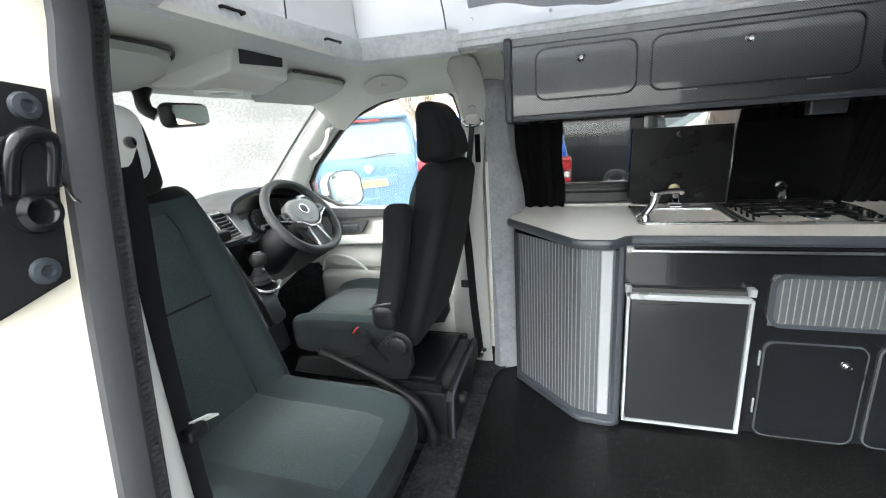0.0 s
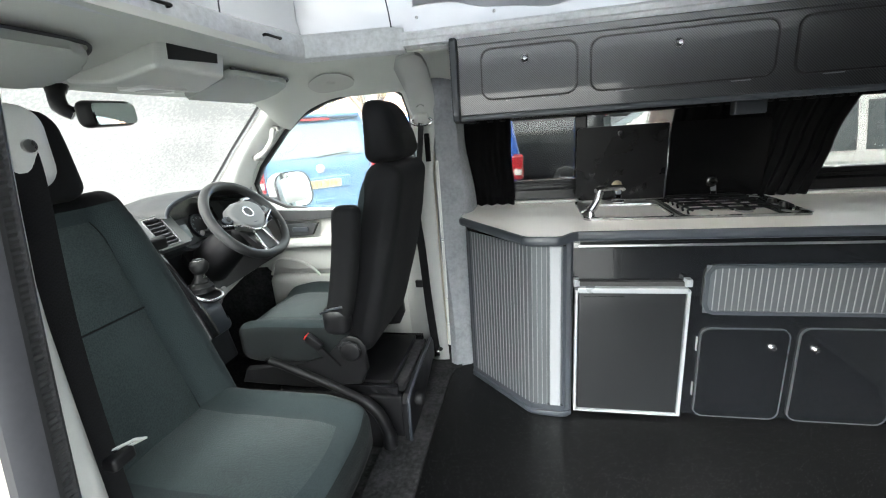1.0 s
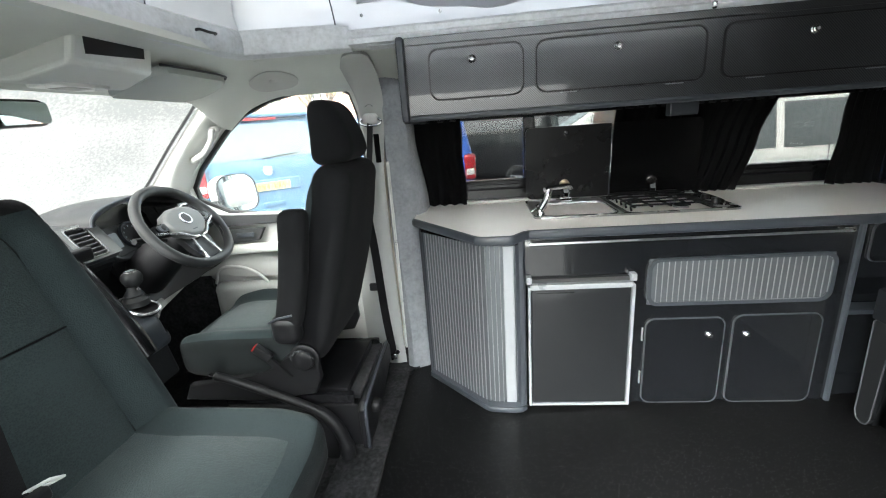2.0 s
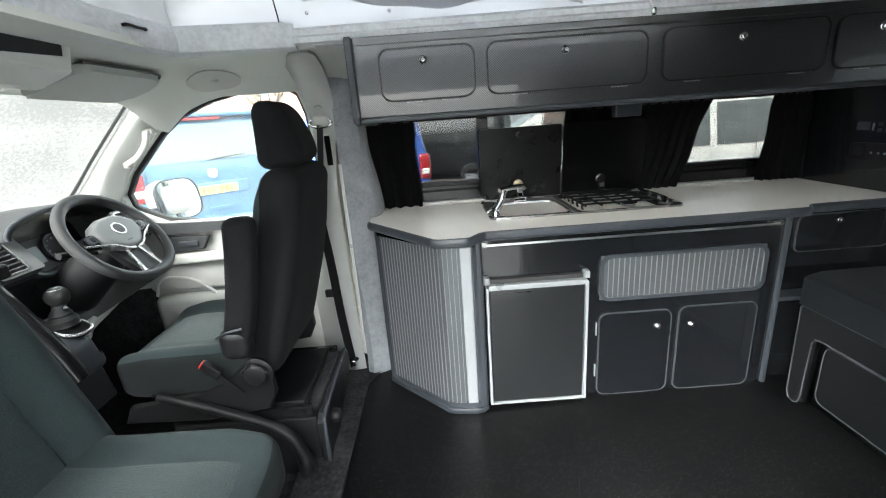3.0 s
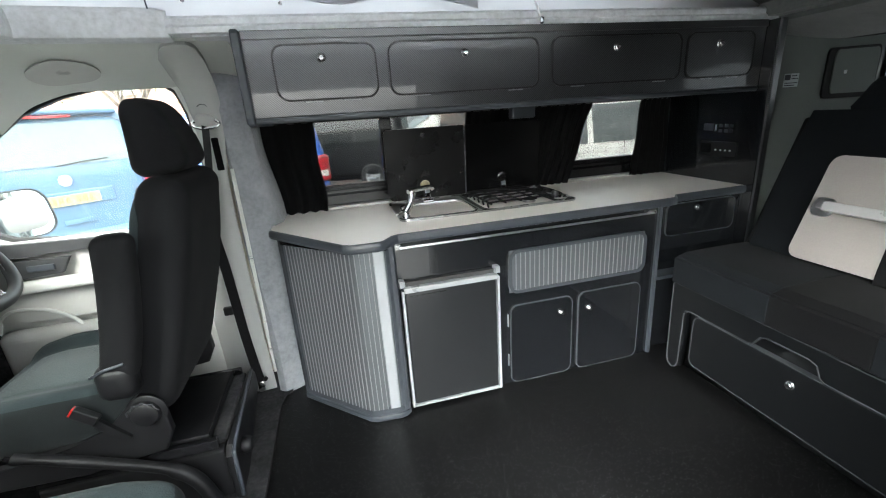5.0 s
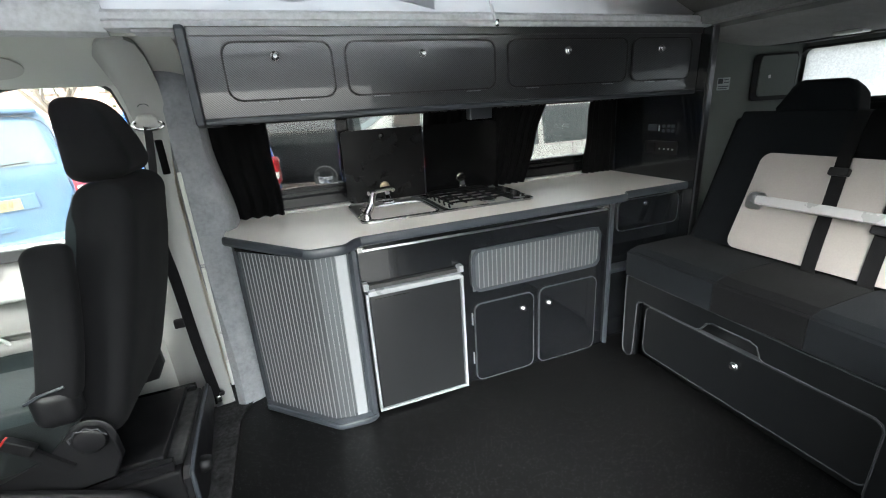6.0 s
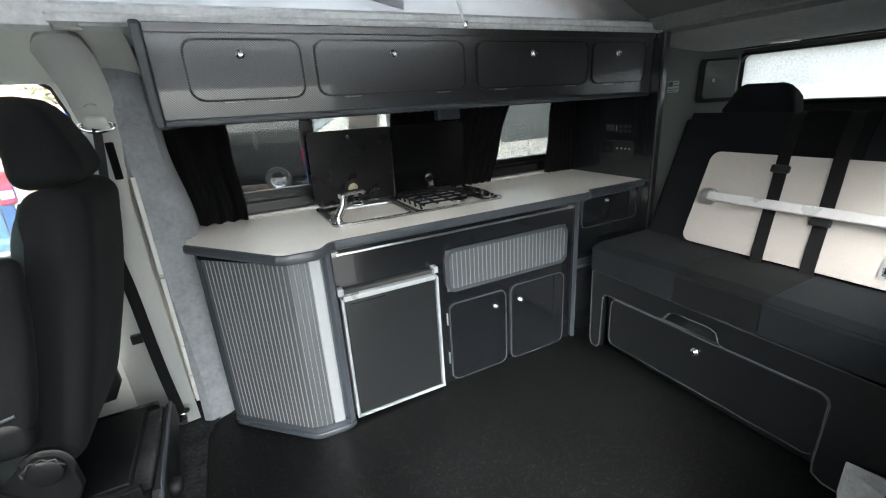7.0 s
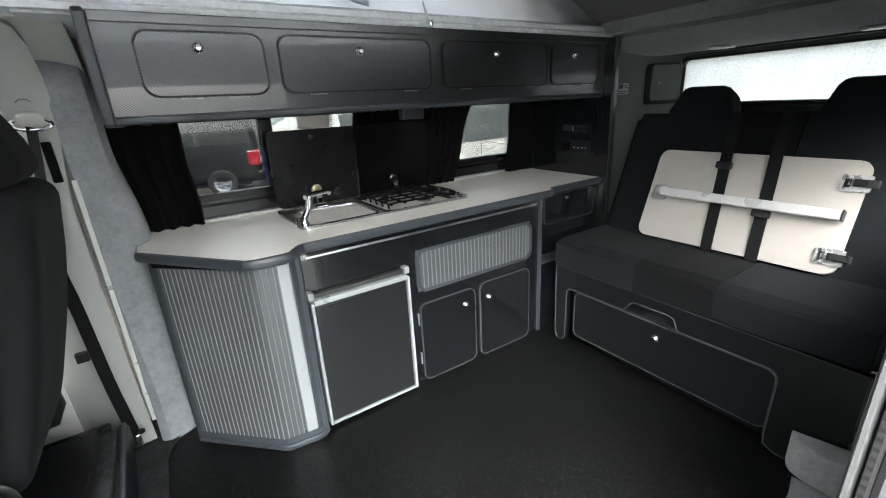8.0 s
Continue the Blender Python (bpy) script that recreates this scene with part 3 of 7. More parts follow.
def felt_col(u, v):
    z = FL + (1.40 - FL) * u
    a = [(-0.56, 0.36), (-0.545, 0.335), (-0.50, 0.343), (-0.455, 0.36), (-0.435, 0.40), (-0.43, 0.56)]
    k = v * (len(a) - 1)
    i = min(int(k), len(a) - 2)
    f = k - i
    x, y = a[i][0] * (1 - f) + a[i + 1][0] * f, a[i][1] * (1 - f) + a[i + 1][1] * f
    low = smooth01((0.75 - z) / 0.7)
    high = smooth01((z - 0.74) / 0.35)
    return (x + 0.02 * low - 0.055 * high * v + 0.004 * math.sin(7 * z), y - 0.05 * low * (1 - v) + 0.03 * smooth01((z - 1.2) / 0.2), z)
sheet(bm, felt_col, 28, 15, -0.02)
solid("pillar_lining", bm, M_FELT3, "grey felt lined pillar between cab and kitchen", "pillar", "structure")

# moulded pillar behind the driver
bm = B()
def bpil(u, v):
    z = -0.02 + 1.445 * u
    x0 = -0.80 + 0.115 * smooth01((z - 0.55) / 0.35) - 0.015 * smooth01((z - 1.15) / 0.1)
    x1 = -0.570 - 0.012 * math.sin(3 * u) + 0.024 * smooth01((z - 0.9) / 0.3) - 0.03 * smooth01((z - 1.36) / 0.06)
    x = x0 + (x1 - x0) * v
    y = 0.325 + 0.115 * (1 - v) ** 2 - 0.02 * math.sin(math.pi * v) - 0.012 * math.sin(math.pi * u) + 0.03 * smooth01((z - 1.25) / 0.2)
    fold = smooth01((z - 1.22) / 0.16)
    y -= fold * max(0.0, z - 1.22) * 1.05
    return (x, y, min(z, ceil_z(-0.9, y) - 0.030))
sheet(bm, bpil, 40, 10, 0.03)
pil = solid("pillar_trim", bm, M_PILLAR, "pale grey moulded pillar trim behind the driver seat", "pillar", "structure")
part("cover_seam", tube(B(), smooth_path([(-0.625, 0.287, 1.215), (-0.615, 0.286, 1.222), (-0.60, 0.286, 1.222), (-0.592, 0.287, 1.215)]), 0.0013, 6), M_SEAL, pil)
# black box in place of the shaded recess between belt and pillar
part("slot", box(B(), -0.604, -0.580, 0.287, 0.296, 0.985, 1.105, 0.004), M_CURTAIN, pil, "black box standing in for the shaded gap beside the belt")
bm = B()
for z0, z1, w in ((0.08, 0.20, 0.011), (0.20, 0.33, 0.008), (0.33, 0.62, 0.010), (0.62, 0.63, 0.014), (0.63, 0.99, 0.008)):
    box(bm, -0.566, -0.552, 0.305, 0.305 + w, z0, z1 - 0.004, 0.002)
part("edge_strip", bm, M_TRIM, pil, "pale worn sealing strip")
part("cover_cap", cbox(B(), (-0.690, 0.312, 0.405), (0.018, 0.010, 0.018), 0.004), M_BLACK, pil, "square black cover with a screw")

# driver door with its window
door = thing("door_1", "closed driver door with pale grey trim and clear window", "door", (-1.2, 0.45, FL), kind="structure")
WIN = [(-1.56, 0.84), (-1.41, 0.77), (-1.17, 0.745), (-0.90, 0.742), (-0.69, 0.742), (-0.678, 0.98), (-0.695, 1.2), (-0.72, 1.285), (-0.77, 1.318), (-0.95, 1.322),
       (-1.11, 1.293), (-1.256, 1.237), (-1.352, 1.167), (-1.52, 1.0), (-1.575, 0.91)]


def grown(pts, d):
    out = []
    n = len(pts)
    for i in range(n):
        a, b = Vector(pts[i - 1]), Vector(pts[(i + 1) % n])
        t = (b - a).normalized()
        out.append((pts[i][0] + d * t.y, pts[i][1] - d * t.x))
    return out


bm = B()
ring(bm, grown(WIN, 0.055), WIN, "y", 0.42, 0.47)
part("window_surround", bm, M_TRIM, door)
bm = B()
ring(bm, WIN, grown(WIN, -0.016), "y", 0.45, 0.475)
part("window_seal", bm, M_RUBBER, door, "black rubber seal")
p = part("pane", prism(B(), grown(WIN, -0.004), "y", 0.462, 0.467), M_GLASS, door, "clear glass")
p.visible_shadow = False
bm = B()
def door_low(u, v):
    x = -1.80 + 1.12 * u
    top = 0.745 + 0.10 * smooth01((-1.38 - x) / 0.25)
    z = FL - 0.1 + (top - FL + 0.1) * v
    y = 0.405 + 0.03 * math.sin(math.pi * v) * 0 - 0.035 * smooth01((z - 0.44) / 0.03) * (1 - smooth01((z - 0.50) / 0.12)) + 0.012 * smooth01((0.4 - z) / 0.1)
    return (x, y, z)
sheet(bm, door_low, 20, 40, -0.05)
part("door_trim", bm, M_TRIM2, door)
part("sill_ledge", box(B(), -1.50, -0.70, 0.402, 0.458, 0.742, 0.772, 0.010), M_TRIM, door)
part("sill_cap", prism(B(), [(-1.50, 0.79), (-1.46, 0.728), (-1.40, 0.715), (-1.36, 0.728), (-0.70, 0.738), (-0.70, 0.764), (-1.17, 0.768), (-1.42, 0.775)], "y", 0.380, 0.4015, 0.006), M_DASH, door, "dark grey door capping")
part("pull_recess", prism(B(), [(-1.43, 0.632), (-1.25, 0.645), (-1.212, 0.706), (-1.43, 0.708)], "y", 0.378, 0.404, 0.005), M_DASH, door, "dark grey pull handle recess")
part("door_release", rbox(B(), (-1.31, 0.376, 0.675), (0.045, 0.006, 0.012), 0.005, 3), M_EDGE, door, "dark release lever")
part("arm_ledge", rbox(B(), (-1.12, 0.378, 0.612), (0.31, 0.030, 0.022), 0.018, 6, lambda p: (p[0], p[1], p[2] + 0.03 * p[0])), M_TRIM, door, "pale armrest ledge")
part("door_bin", rbox(B(), (-1.24, 0.375, 0.31), (0.28, 0.040, 0.125), 0.036, 5), M_TRIM2, door)
bm = B()
tube(bm, smooth_path([(-1.52, 0.378, 0.43), (-1.49, 0.374, 0.495), (-1.44, 0.370, 0.52), (-1.36, 0.366, 0.515), (-1.29, 0.363, 0.487), (-1.24, 0.362, 0.44), (-1.20, 0.362, 0.36)]), 0.007, 8)
part("trim_ridge", bm, M_TRIM, door)

# windscreen pillar on the driver side
bm = B()
EDGE_A = smooth_path([(-1.86, 0.32, 0.80), (-1.70, 0.315, 0.925), (-1.52, 0.31, 1.11), (-1.32, 0.305, 1.305), (-1.20, 0.30, 1.40)], 8)
EDGE_B = smooth_path([(-1.66, 0.43, 0.74), (-1.585, 0.43, 0.88), (-1.50, 0.43, 1.03), (-1.30, 0.43, 1.215), (-1.09, 0.43, 1.31)], 8)
def apil(u, v):
    k = min(int(u * (len(EDGE_A) - 1)), len(EDGE_A) - 1)
    a, b = EDGE_A[k], EDGE_B[k]
    p = a.lerp(b, v)
    return (p.x + 0.02 * math.sin(math.pi * v), p.y - 0.045 * math.sin(math.pi * v), p.z)
sheet(bm, apil, 32, 10, 0.03)
solid("windscreen_pillar", bm, M_TRIM, "pale grey moulded windscreen pillar", "pillar", "structure")
bm = B()
tube(bm, [p + Vector((-0.012, -0.012, 0.004)) for p in EDGE_A], 0.006, 6)
solid("windscreen_seal", bm, M_RUBBER, "thin black seal along the windscreen", "trim", "structure")
grab = thing("grab_handle", "pale grey grab handle on the windscreen pillar", "handle", (-1.42, 0.345, 1.03))
part("grip", tube(B(), smooth_path([(-1.47, 0.385, 1.045), (-1.455, 0.34, 1.05), (-1.39, 0.315, 1.075), (-1.345, 0.315, 1.125), (-1.345, 0.335, 1.165), (-1.35, 0.385, 1.175)]), 0.012, 10), M_TRIM2, grab)
for p in ((-1.468, 0.368, 1.044), (-1.35, 0.366, 1.174)):
    part("mount_cover", rbox(B(), p, (0.024, 0.016, 0.014), 0.010, 3), M_TRIM2, grab)

# the passenger-side pillar and door, seen from behind
bm = B()
def apil_l(u, v):
    p = apil(u, v)
    return (p[0], 2 * YC - p[1], p[2])
sheet(bm, apil_l, 32, 10, 0.03)
solid("windscreen_pillar_passenger", bm, M_TRIM, "pale grey moulded windscreen pillar by the passenger", "pillar", "structure")
bm = B()
WIN2 = [(-1.575 + 0.60 * (x + 1.575), z) for x, z in WIN]
ring(bm, grown(WIN2, 0.05), WIN2, "y", 2 * YC - 0.47, 2 * YC - 0.42)
dl = thing("door_2", "closed passenger door with pale trim", "door", (-1.2, 2 * YC - 0.45, FL), kind="structure")
part("window_surround", bm, M_TRIM, dl)
bm = B()
def door_low_l(u, v):
    p = door_low(u, v)
    return (-1.80 + 0.80 * u, 2 * YC - p[1], p[2])
sheet(bm, door_low_l, 20, 40, 0.05)
part("door_trim", bm, M_TRIM2, dl)
p = part("pane", prism(B(), grown(WIN2, -0.004), "y", 2 * YC - 0.467, 2 * YC - 0.462), M_GLASS, dl)
p.visible_shadow = False

# outer skin that closes the roof edges
bm = B()
box(bm, -1.30, 2.30, 0.20, 0.66, 1.47, 1.485)
box(bm, -1.25, -0.42, 0.48, 0.50, 1.335, 1.47)
box(bm, -0.69, -0.575, 0.48, 0.50, FL - 0.3, 1.335)
box(bm, -0.42, 2.30, 0.62, 0.64, 1.17, 1.47)
box(bm, -1.30, 2.30, -1.37, -0.92, 1.47, 1.485)
box(bm, 1.72, 2.30, -0.92, 0.20, 1.47, 1.485)
solid("roof_skin", bm, M_PAINT, "cream painted outer roof panel", "roof", "structure")

# windscreen
def screen(u, v):
    y = -1.10 + 1.48 * u
    bow = 0.16 * (2 * u - 1) ** 2
    x = (-1.98 + 0.55 * v) + bow
    z = 0.84 + 0.495 * v
    return (x - 0.02 * math.sin(math.pi * v), y, z)
bm = B()
sheet(bm, screen, 24, 14, -0.006)
ws = solid("windscreen", bm, M_FOG, "windscreen misted with condensation and rain drops", "windscreen", "structure")
ws.visible_shadow = False

# dashboard bulkhead below the windscreen
solid("bulkhead", box(B(), -2.12, -2.08, -1.25, 0.52, FL - 0.15, 0.90), M_BLACK, "black bulkhead under the dashboard", "bulkhead", "structure")

# ceiling linings
bm = B()
def ceil_front(u, v):
    x, y = -1.50 + 0.52 * u, -1.16 + 1.585 * v
    edge = -1.44 + 0.13 * (2 * v - 1) ** 2
    x = edge + (-1.00 - edge) * u
    return (x, y, ceil_z(x, y) - 0.09 * smooth01((-1.18 - x) / 0.25) * smooth01((abs(y - YC) - 0.62) / 0.16))
sheet(bm, ceil_front, 22, 40, -0.02)
solid("ceiling_cab", bm, M_HEAD, "pale grey moulded headlining over the cab", "ceiling", "structure")
bm = B()
sheet(bm, lambda u, v: (-1.02 + 0.56 * u, 0.13 + 0.30 * v, ceil_z(-0.9, 0.13 + 0.30 * v)), 6, 16, -0.02)
solid("ceiling_driver_side", bm, M_HEAD, "pale grey headlining above the driver door", "ceiling", "structure")
bm = B()
sheet(bm, lambda u, v: (-0.54 + 2.2 * u, 0.07 + 0.52 * v, 1.425), 6, 6, -0.02)
solid("ceiling_kitchen_side", bm, M_FELT, "grey felt lined roof edge over the kitchen", "ceiling", "structure")
bm = B()
sheet(bm, lambda u, v: (-1.0 + 2.66 * u, -1.30 + 0.46 * v, 1.31 + 0.115 * smooth01(v * 1.5)), 8, 12, 0.02)
solid("ceiling_door_side", bm, M_FELT, "grey felt lined roof edge over the sliding door", "ceiling", "structure")
bm = B()
sheet(bm, lambda u, v: (1.66 + 0.60 * u, -1.30 + 1.90 * v, ceil_z(1.66 + 0.60 * u, -1.30 + 1.90 * v)), 12, 24, -0.02)
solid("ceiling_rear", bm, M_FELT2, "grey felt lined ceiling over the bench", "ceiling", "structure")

# lip of the roof opening
SEC = [(-0.020, 1.402), (-0.034, 1.408), (-0.040, 1.424), (-0.040, 1.446), (-0.034, 1.472), (-0.020, 1.490), (0.03, 1.494), (0.045, 1.48), (0.045, 1.425), (0.03, 1.402)]
bm = B()
LIP = smooth_path([(-1.0, -0.90, 0), (-1.05, -0.75, 0), (-1.065, -0.5, 0), (-1.045, -0.2, 0), (-1.005, 0.05, 0)], 8)
sweep(bm, LIP, [(-o, z) for o, z in SEC])
solid("roof_lip_front", bm, M_FELT, "grey felt covered front edge of the roof opening", "trim", "structure")
bm = B()
sweep(bm, [Vector((-1.03, 0.065, 0)), Vector((-0.99, 0.07, 0)), Vector((-0.8, 0.095, 0)), Vector((-0.605, 0.12, 0))], [(-o, z) for o, z in SEC])
solid("roof_lip_corner", bm, M_FELT, "grey felt covered side edge of the roof opening by the cab", "trim", "structure")
SEC2 = [(-0.02, 1.412), (-0.022, 1.428), (-0.012, 1.436), (-0.012, 1.452), (0.0, 1.462), (0.06, 1.464), (0.06, 1.412)]
bm = B()
sweep(bm, [Vector((-0.60, 0.07, 0)), Vector((0.3, 0.05, 0)), Vector((1.0, 0.045, 0)), Vector((1.66, 0.045, 0))], [(-o, z) for o, z in SEC2])
solid("roof_lip_side", bm, M_FELT, "grey felt covered roof edge above the lockers", "trim", "structure")
bm = B()
sweep(bm, [Vector((1.66, 0.10, 0)), Vector((1.66, -0.95, 0))], [(o, z + 0.012) for o, z in SEC2])
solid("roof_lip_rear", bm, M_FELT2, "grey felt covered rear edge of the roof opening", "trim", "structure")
bm = B()
sweep(bm, [Vector((-1.0, -0.86, 0)), Vector((1.66, -0.86, 0))], [(o, z) for o, z in SEC2])
solid("roof_lip_door_side", bm, M_FELT, "grey felt covered roof edge on the door side", "trim", "structure")

# canvas walls and roof of the pop-top
RISE = 0.40


def top_z(x):
    return 1.445 + RISE * (1.68 - x)


canvas = thing("pop_top", "raised pop-top roof with grey canvas walls", "roof", (0.3, YC, 1.46), kind="structure")
bm = B()
def canv_r(u, v):
    x = -1.08 + 2.73 * u
    t = top_z(x)
    z = 1.455 + (t - 1.455) * v
    y = 0.09 - 0.03 * v + wob((x * 1.2, z * 2.0, 1), 3.0, 0.035) * math.sin(math.pi * min(1, v * 1.1)) + 0.030 * abs(noise.noise(Vector((2.2 * x + 3.0 * z, 5.0 * z - 1.0 * x, 4)))) + 0.014 * abs(noise.noise(Vector((5.0 * x - 6.0 * z, 9.0 * z + 2.0 * x, 14)))) + wob((x + 0.7 * z, z, 5), 9, 0.008)
    return (x, y, z)
sheet(bm, canv_r, 150, 60, 0.002)
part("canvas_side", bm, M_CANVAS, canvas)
bm = B()
def canv_f(u, v):
    y = -0.86 + 1.02 * u
    z = 1.46 + (top_z(-1.05) - 1.46) * v
    x = -1.075 + 0.06 * (2 * u - 1) ** 2 + wob((y, z, 3), 3.0, 0.03) * min(1, 4 * v) + 0.05 * v + 0.030 * abs(noise.noise(Vector((4 * y + 2 * z, 3.5 * z, 7)))) + 0.012 * abs(noise.noise(Vector((9 * y - 5 * z, 8 * z, 17))))
    return (x, y, z)
sheet(bm, canv_f, 40, 40, 0.002)
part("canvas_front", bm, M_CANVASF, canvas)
bm = B()
sheet(bm, lambda u, v: (-0.99 + 2.64 * u, -0.85 + 0.03 * v, 1.455 + (top_z(-0.99 + 2.64 * u) - 1.455) * v), 40, 20, 0.002)
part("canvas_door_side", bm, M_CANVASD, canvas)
bm = B()
prism(bm, [(-1.35, top_z(-1.35)), (1.70, 1.44), (1.70, 1.47), (-1.35, top_z(-1.35) + 0.04)], "y", -0.95, 0.22)
# unseen side skirts, added to keep light off the low rear canvas
for y0 in (-0.97, 0.221):
    prism(bm, [(-1.36, top_z(-1.36) - 0.14), (1.0, top_z(1.0) - 0.14), (1.46, 1.452), (1.71, 1.452), (1.71, 1.475), (-1.36, top_z(-1.36) + 0.045)], "y", y0, y0 + 0.019)
part("roof_panel", bm, M_ROOFPANEL, canvas, "dark underside of the raised roof with added shading skirts")
# seams of the front canvas and the rolled-up flap
bm = B()
tube(bm, [Vector(canv_f(0.56, k / 20)) + Vector((0.004, 0, 0)) for k in range(21)], 0.0022, 6)
part("seam", bm, M_CANVAS2, canvas)
bm = B()
tube(bm, [Vector(canv_r(0.16 - 0.002 * k, k / 20)) + Vector((0, -0.004, 0)) for k in range(21)], 0.0025, 6)
part("seam", bm, M_CANVAS2, canvas)
bm = B()
def flap(u, v):
    x = -0.55 + 0.92 * u
    z = 1.525 + 0.5 * v + 0.012 * math.sin(9 * x) - 0.05 * u
    return (x, 0.045 + wob((x, z, 8), 8, 0.02), z + wob((x, 0, 9), 6, 0.012))
sheet(bm, flap, 60, 20, -0.008)
part("window_flap", bm, M_CANVAS, canvas, "loose grey canvas window flap")
for x, z in ((-0.54, 1.50), (0.16, 1.53), (-0.27, 1.49)):
    part("snap_stud", lathe(B(), [(0, 0.006), (0.005, 0.004), (0.006, 0)], Matrix.Translation((x, 0.055, z)) @ Matrix.Rotation(radians(90), 4, "X"), 10), M_STEEL, canvas, "small steel press stud")
strut = thing("roof_strut", "thin silver gas strut of the pop-top roof", "strut", (0.597, 0.03, 1.43))
part("rod", tube(B(), [(0.597, 0.03, 1.425), (0.56, 0.028, 1.53), (0.50, 0.025, 1.70), (0.42, 0.02, 1.93)], 0.0055, 8), M_ALU, strut)
part("ball_end", rbox(B(), (0.598, 0.028, 1.425), (0.008, 0.008, 0.012), 0.006, 2), M_CHROME, strut)

# small black tie hooks on the front lip
def tie_hook(p, q):
    p, q = Vector(p), Vector(q)
    t = thing("tie_handle", "small black plastic pull handle on the roof edge", "handle", p.lerp(q, 0.5), "pull handles on the roof edge")
    up, out = Vector((0, 0, 0.012)), Vector((0.016, 0, 0))
    part("bar", tube(B(), smooth_path([p, p + out + up * 0.2, p.lerp(q, 0.5) + out * 1.3, q + out + up * 0.2, q]), 0.0045, 8), M_BLACK, t)
    for e in (p, q):
        part("foot", cbox(B(), e + Vector((-0.002, 0, 0)), (0.004, 0.014, 0.012), 0.003), M_BLACK, t)
tie_hook((-1.008, -0.168, 1.452), (-1.0, -0.095, 1.452))
tie_hook((-1.034, -0.605, 1.455), (-1.03, -0.535, 1.455))

# rear: pillar panel, tailgate and its window
bm = B()
prism(bm, [(1.80, 0.56), (1.80, 0.13), (2.165, -0.055), (2.24, -0.055), (2.24, 0.56)], "z", FL, 1.37)
rp = solid("rear_pillar", bm, M_REARMETAL, "grey-green moulded trim of the rear corner pillar", "pillar", "structure")
bm = B()
def rear_pt(a, z, off):
    p = Vector((1.80, 0.13)).lerp(Vector((2.165, -0.055)), a)
    n2 = Vector((-0.185, -0.365)).normalized()
    return (p.x + n2.x * off, p.y + n2.y * off, z)
def rear_panel(bm, a0, a1, z0, z1, o0, o1, r=0.03):
    pts = rrect(a0, a1, z0, z1, r)
    A = [bm.verts.new(rear_pt(a, z, o0)) for a, z in pts]
    C = [bm.verts.new(rear_pt(a, z, o1)) for a, z in pts]
    bm.faces.new(A)
    bm.faces.new(C[::-1])
    for i in range(len(pts)):
        j = (i + 1) % len(pts)
        bm.faces.new((A[i], C[i], C[j], A[j]))
    return bm
part("vent_frame", rear_panel(B(), 0.50, 0.97, 1.085, 1.295, -0.01, 0.014), M_BLACK, rp, "black surround")
part("cover", rear_panel(B(), 0.56, 0.955, 1.105, 1.285, 0.0, 0.02), M_REARMETAL, rp, "grey-green cover plate")
part("cover_screw", rear_panel(B(), 0.66, 0.68, 1.185, 1.20, 0.0, 0.026, 0.003), M_ALU, rp)
bm = rear_panel(B(), 0.13, 0.27, 1.145, 1.202, 0.0, 0.0015, 0.004)
part("sticker", bm, M_STICKER, rp, "pale instruction sticker")
for k, (a0, a1, z0, z1) in enumerate(((0.135, 0.19, 1.175, 1.198), (0.20, 0.265, 1.178, 1.182), (0.20, 0.25, 1.190, 1.194), (0.14, 0.26, 1.160, 1.164), (0.14, 0.24, 1.150, 1.154))):
    part("print_bar", rear_panel(B(), a0, a1, z0, z1, 0.001, 0.0025, 0.001), M_EDGE, rp)
bm = B()
RW = rrect(-1.055, -0.045, 1.045, 1.306, 0.03)
ring(bm, rrect(-1.30, 0.14, FL - 0.03, 1.40, 0.03), RW, "x", 2.20, 2.26)
solid("tailgate", bm, M_REARMETAL, "grey tailgate trim around the rear window", "tailgate", "structure")
rw = thing("rear_window", "rear window misted over and beaded with rain", "window", (2.2, -0.55, 1.03), kind="structure")
part("window_frame", ring(B(), rrect(-1.075, -0.03, 1.01, 1.312, 0.035), rrect(-1.045, -0.055, 1.062, 1.302, 0.03), "x", 2.175, 2.21), M_RUBBER, rw, "black rubber frame")
p = part("pane", prism(B(), rrect(-1.055, -0.045, 1.03, 1.306, 0.02), "x", 2.212, 2.217), M_FOG2, rw)
p.visible_shadow = False
for y in (-0.335, -0.87):
    lampz = ceil_z(1.98, y) - 0.0245
    t = thing("ceiling_lamp", "flush oval pale lens ceiling lamp, switched off", "lamp", (2.0, y, lampz - 0.006), "ceiling lamps over the bench")
    part("lens", rbox(B(), (1.98, y, lampz), (0.03, 0.05, 0.006), 0.006, 3), M_LAMP, t)
bm = B()
tube(bm, [(2.06, -1.2, 1.325), (2.06, -0.1, 1.33), (2.04, 0.02, 1.335)], 0.006, 8)
solid("tailgate_seal", bm, M_RUBBER, "black rubber seal over the tailgate", "trim", "structure")
part_top = thing("parcel_edge", "black trim along the lower edge of the rear window", "trim", (2.15, -0.55, 1.0), kind="structure")
part("rail", tube(B(), smooth_path([(2.16, -0.14, 1.035), (2.16, -0.26, 1.045), (2.15, -0.31, 1.066), (2.15, -0.5, 1.07), (2.15, -1.0, 1.062)]), 0.014, 8), M_BLACK, part_top)

# left wall behind the door opening
bm = B()
box(bm, 0.44, 2.24, -1.40, -1.346, FL - 0.35, 0.80)
box(bm, 0.44, 2.24, -1.40, -1.346, 1.24, 1.43)
box(bm, 0.44, 2.26, -1.42, -0.905, 1.434, 1.449)
box(bm, 0.44, 0.70, -1.40, -1.346, 0.80, 1.24)
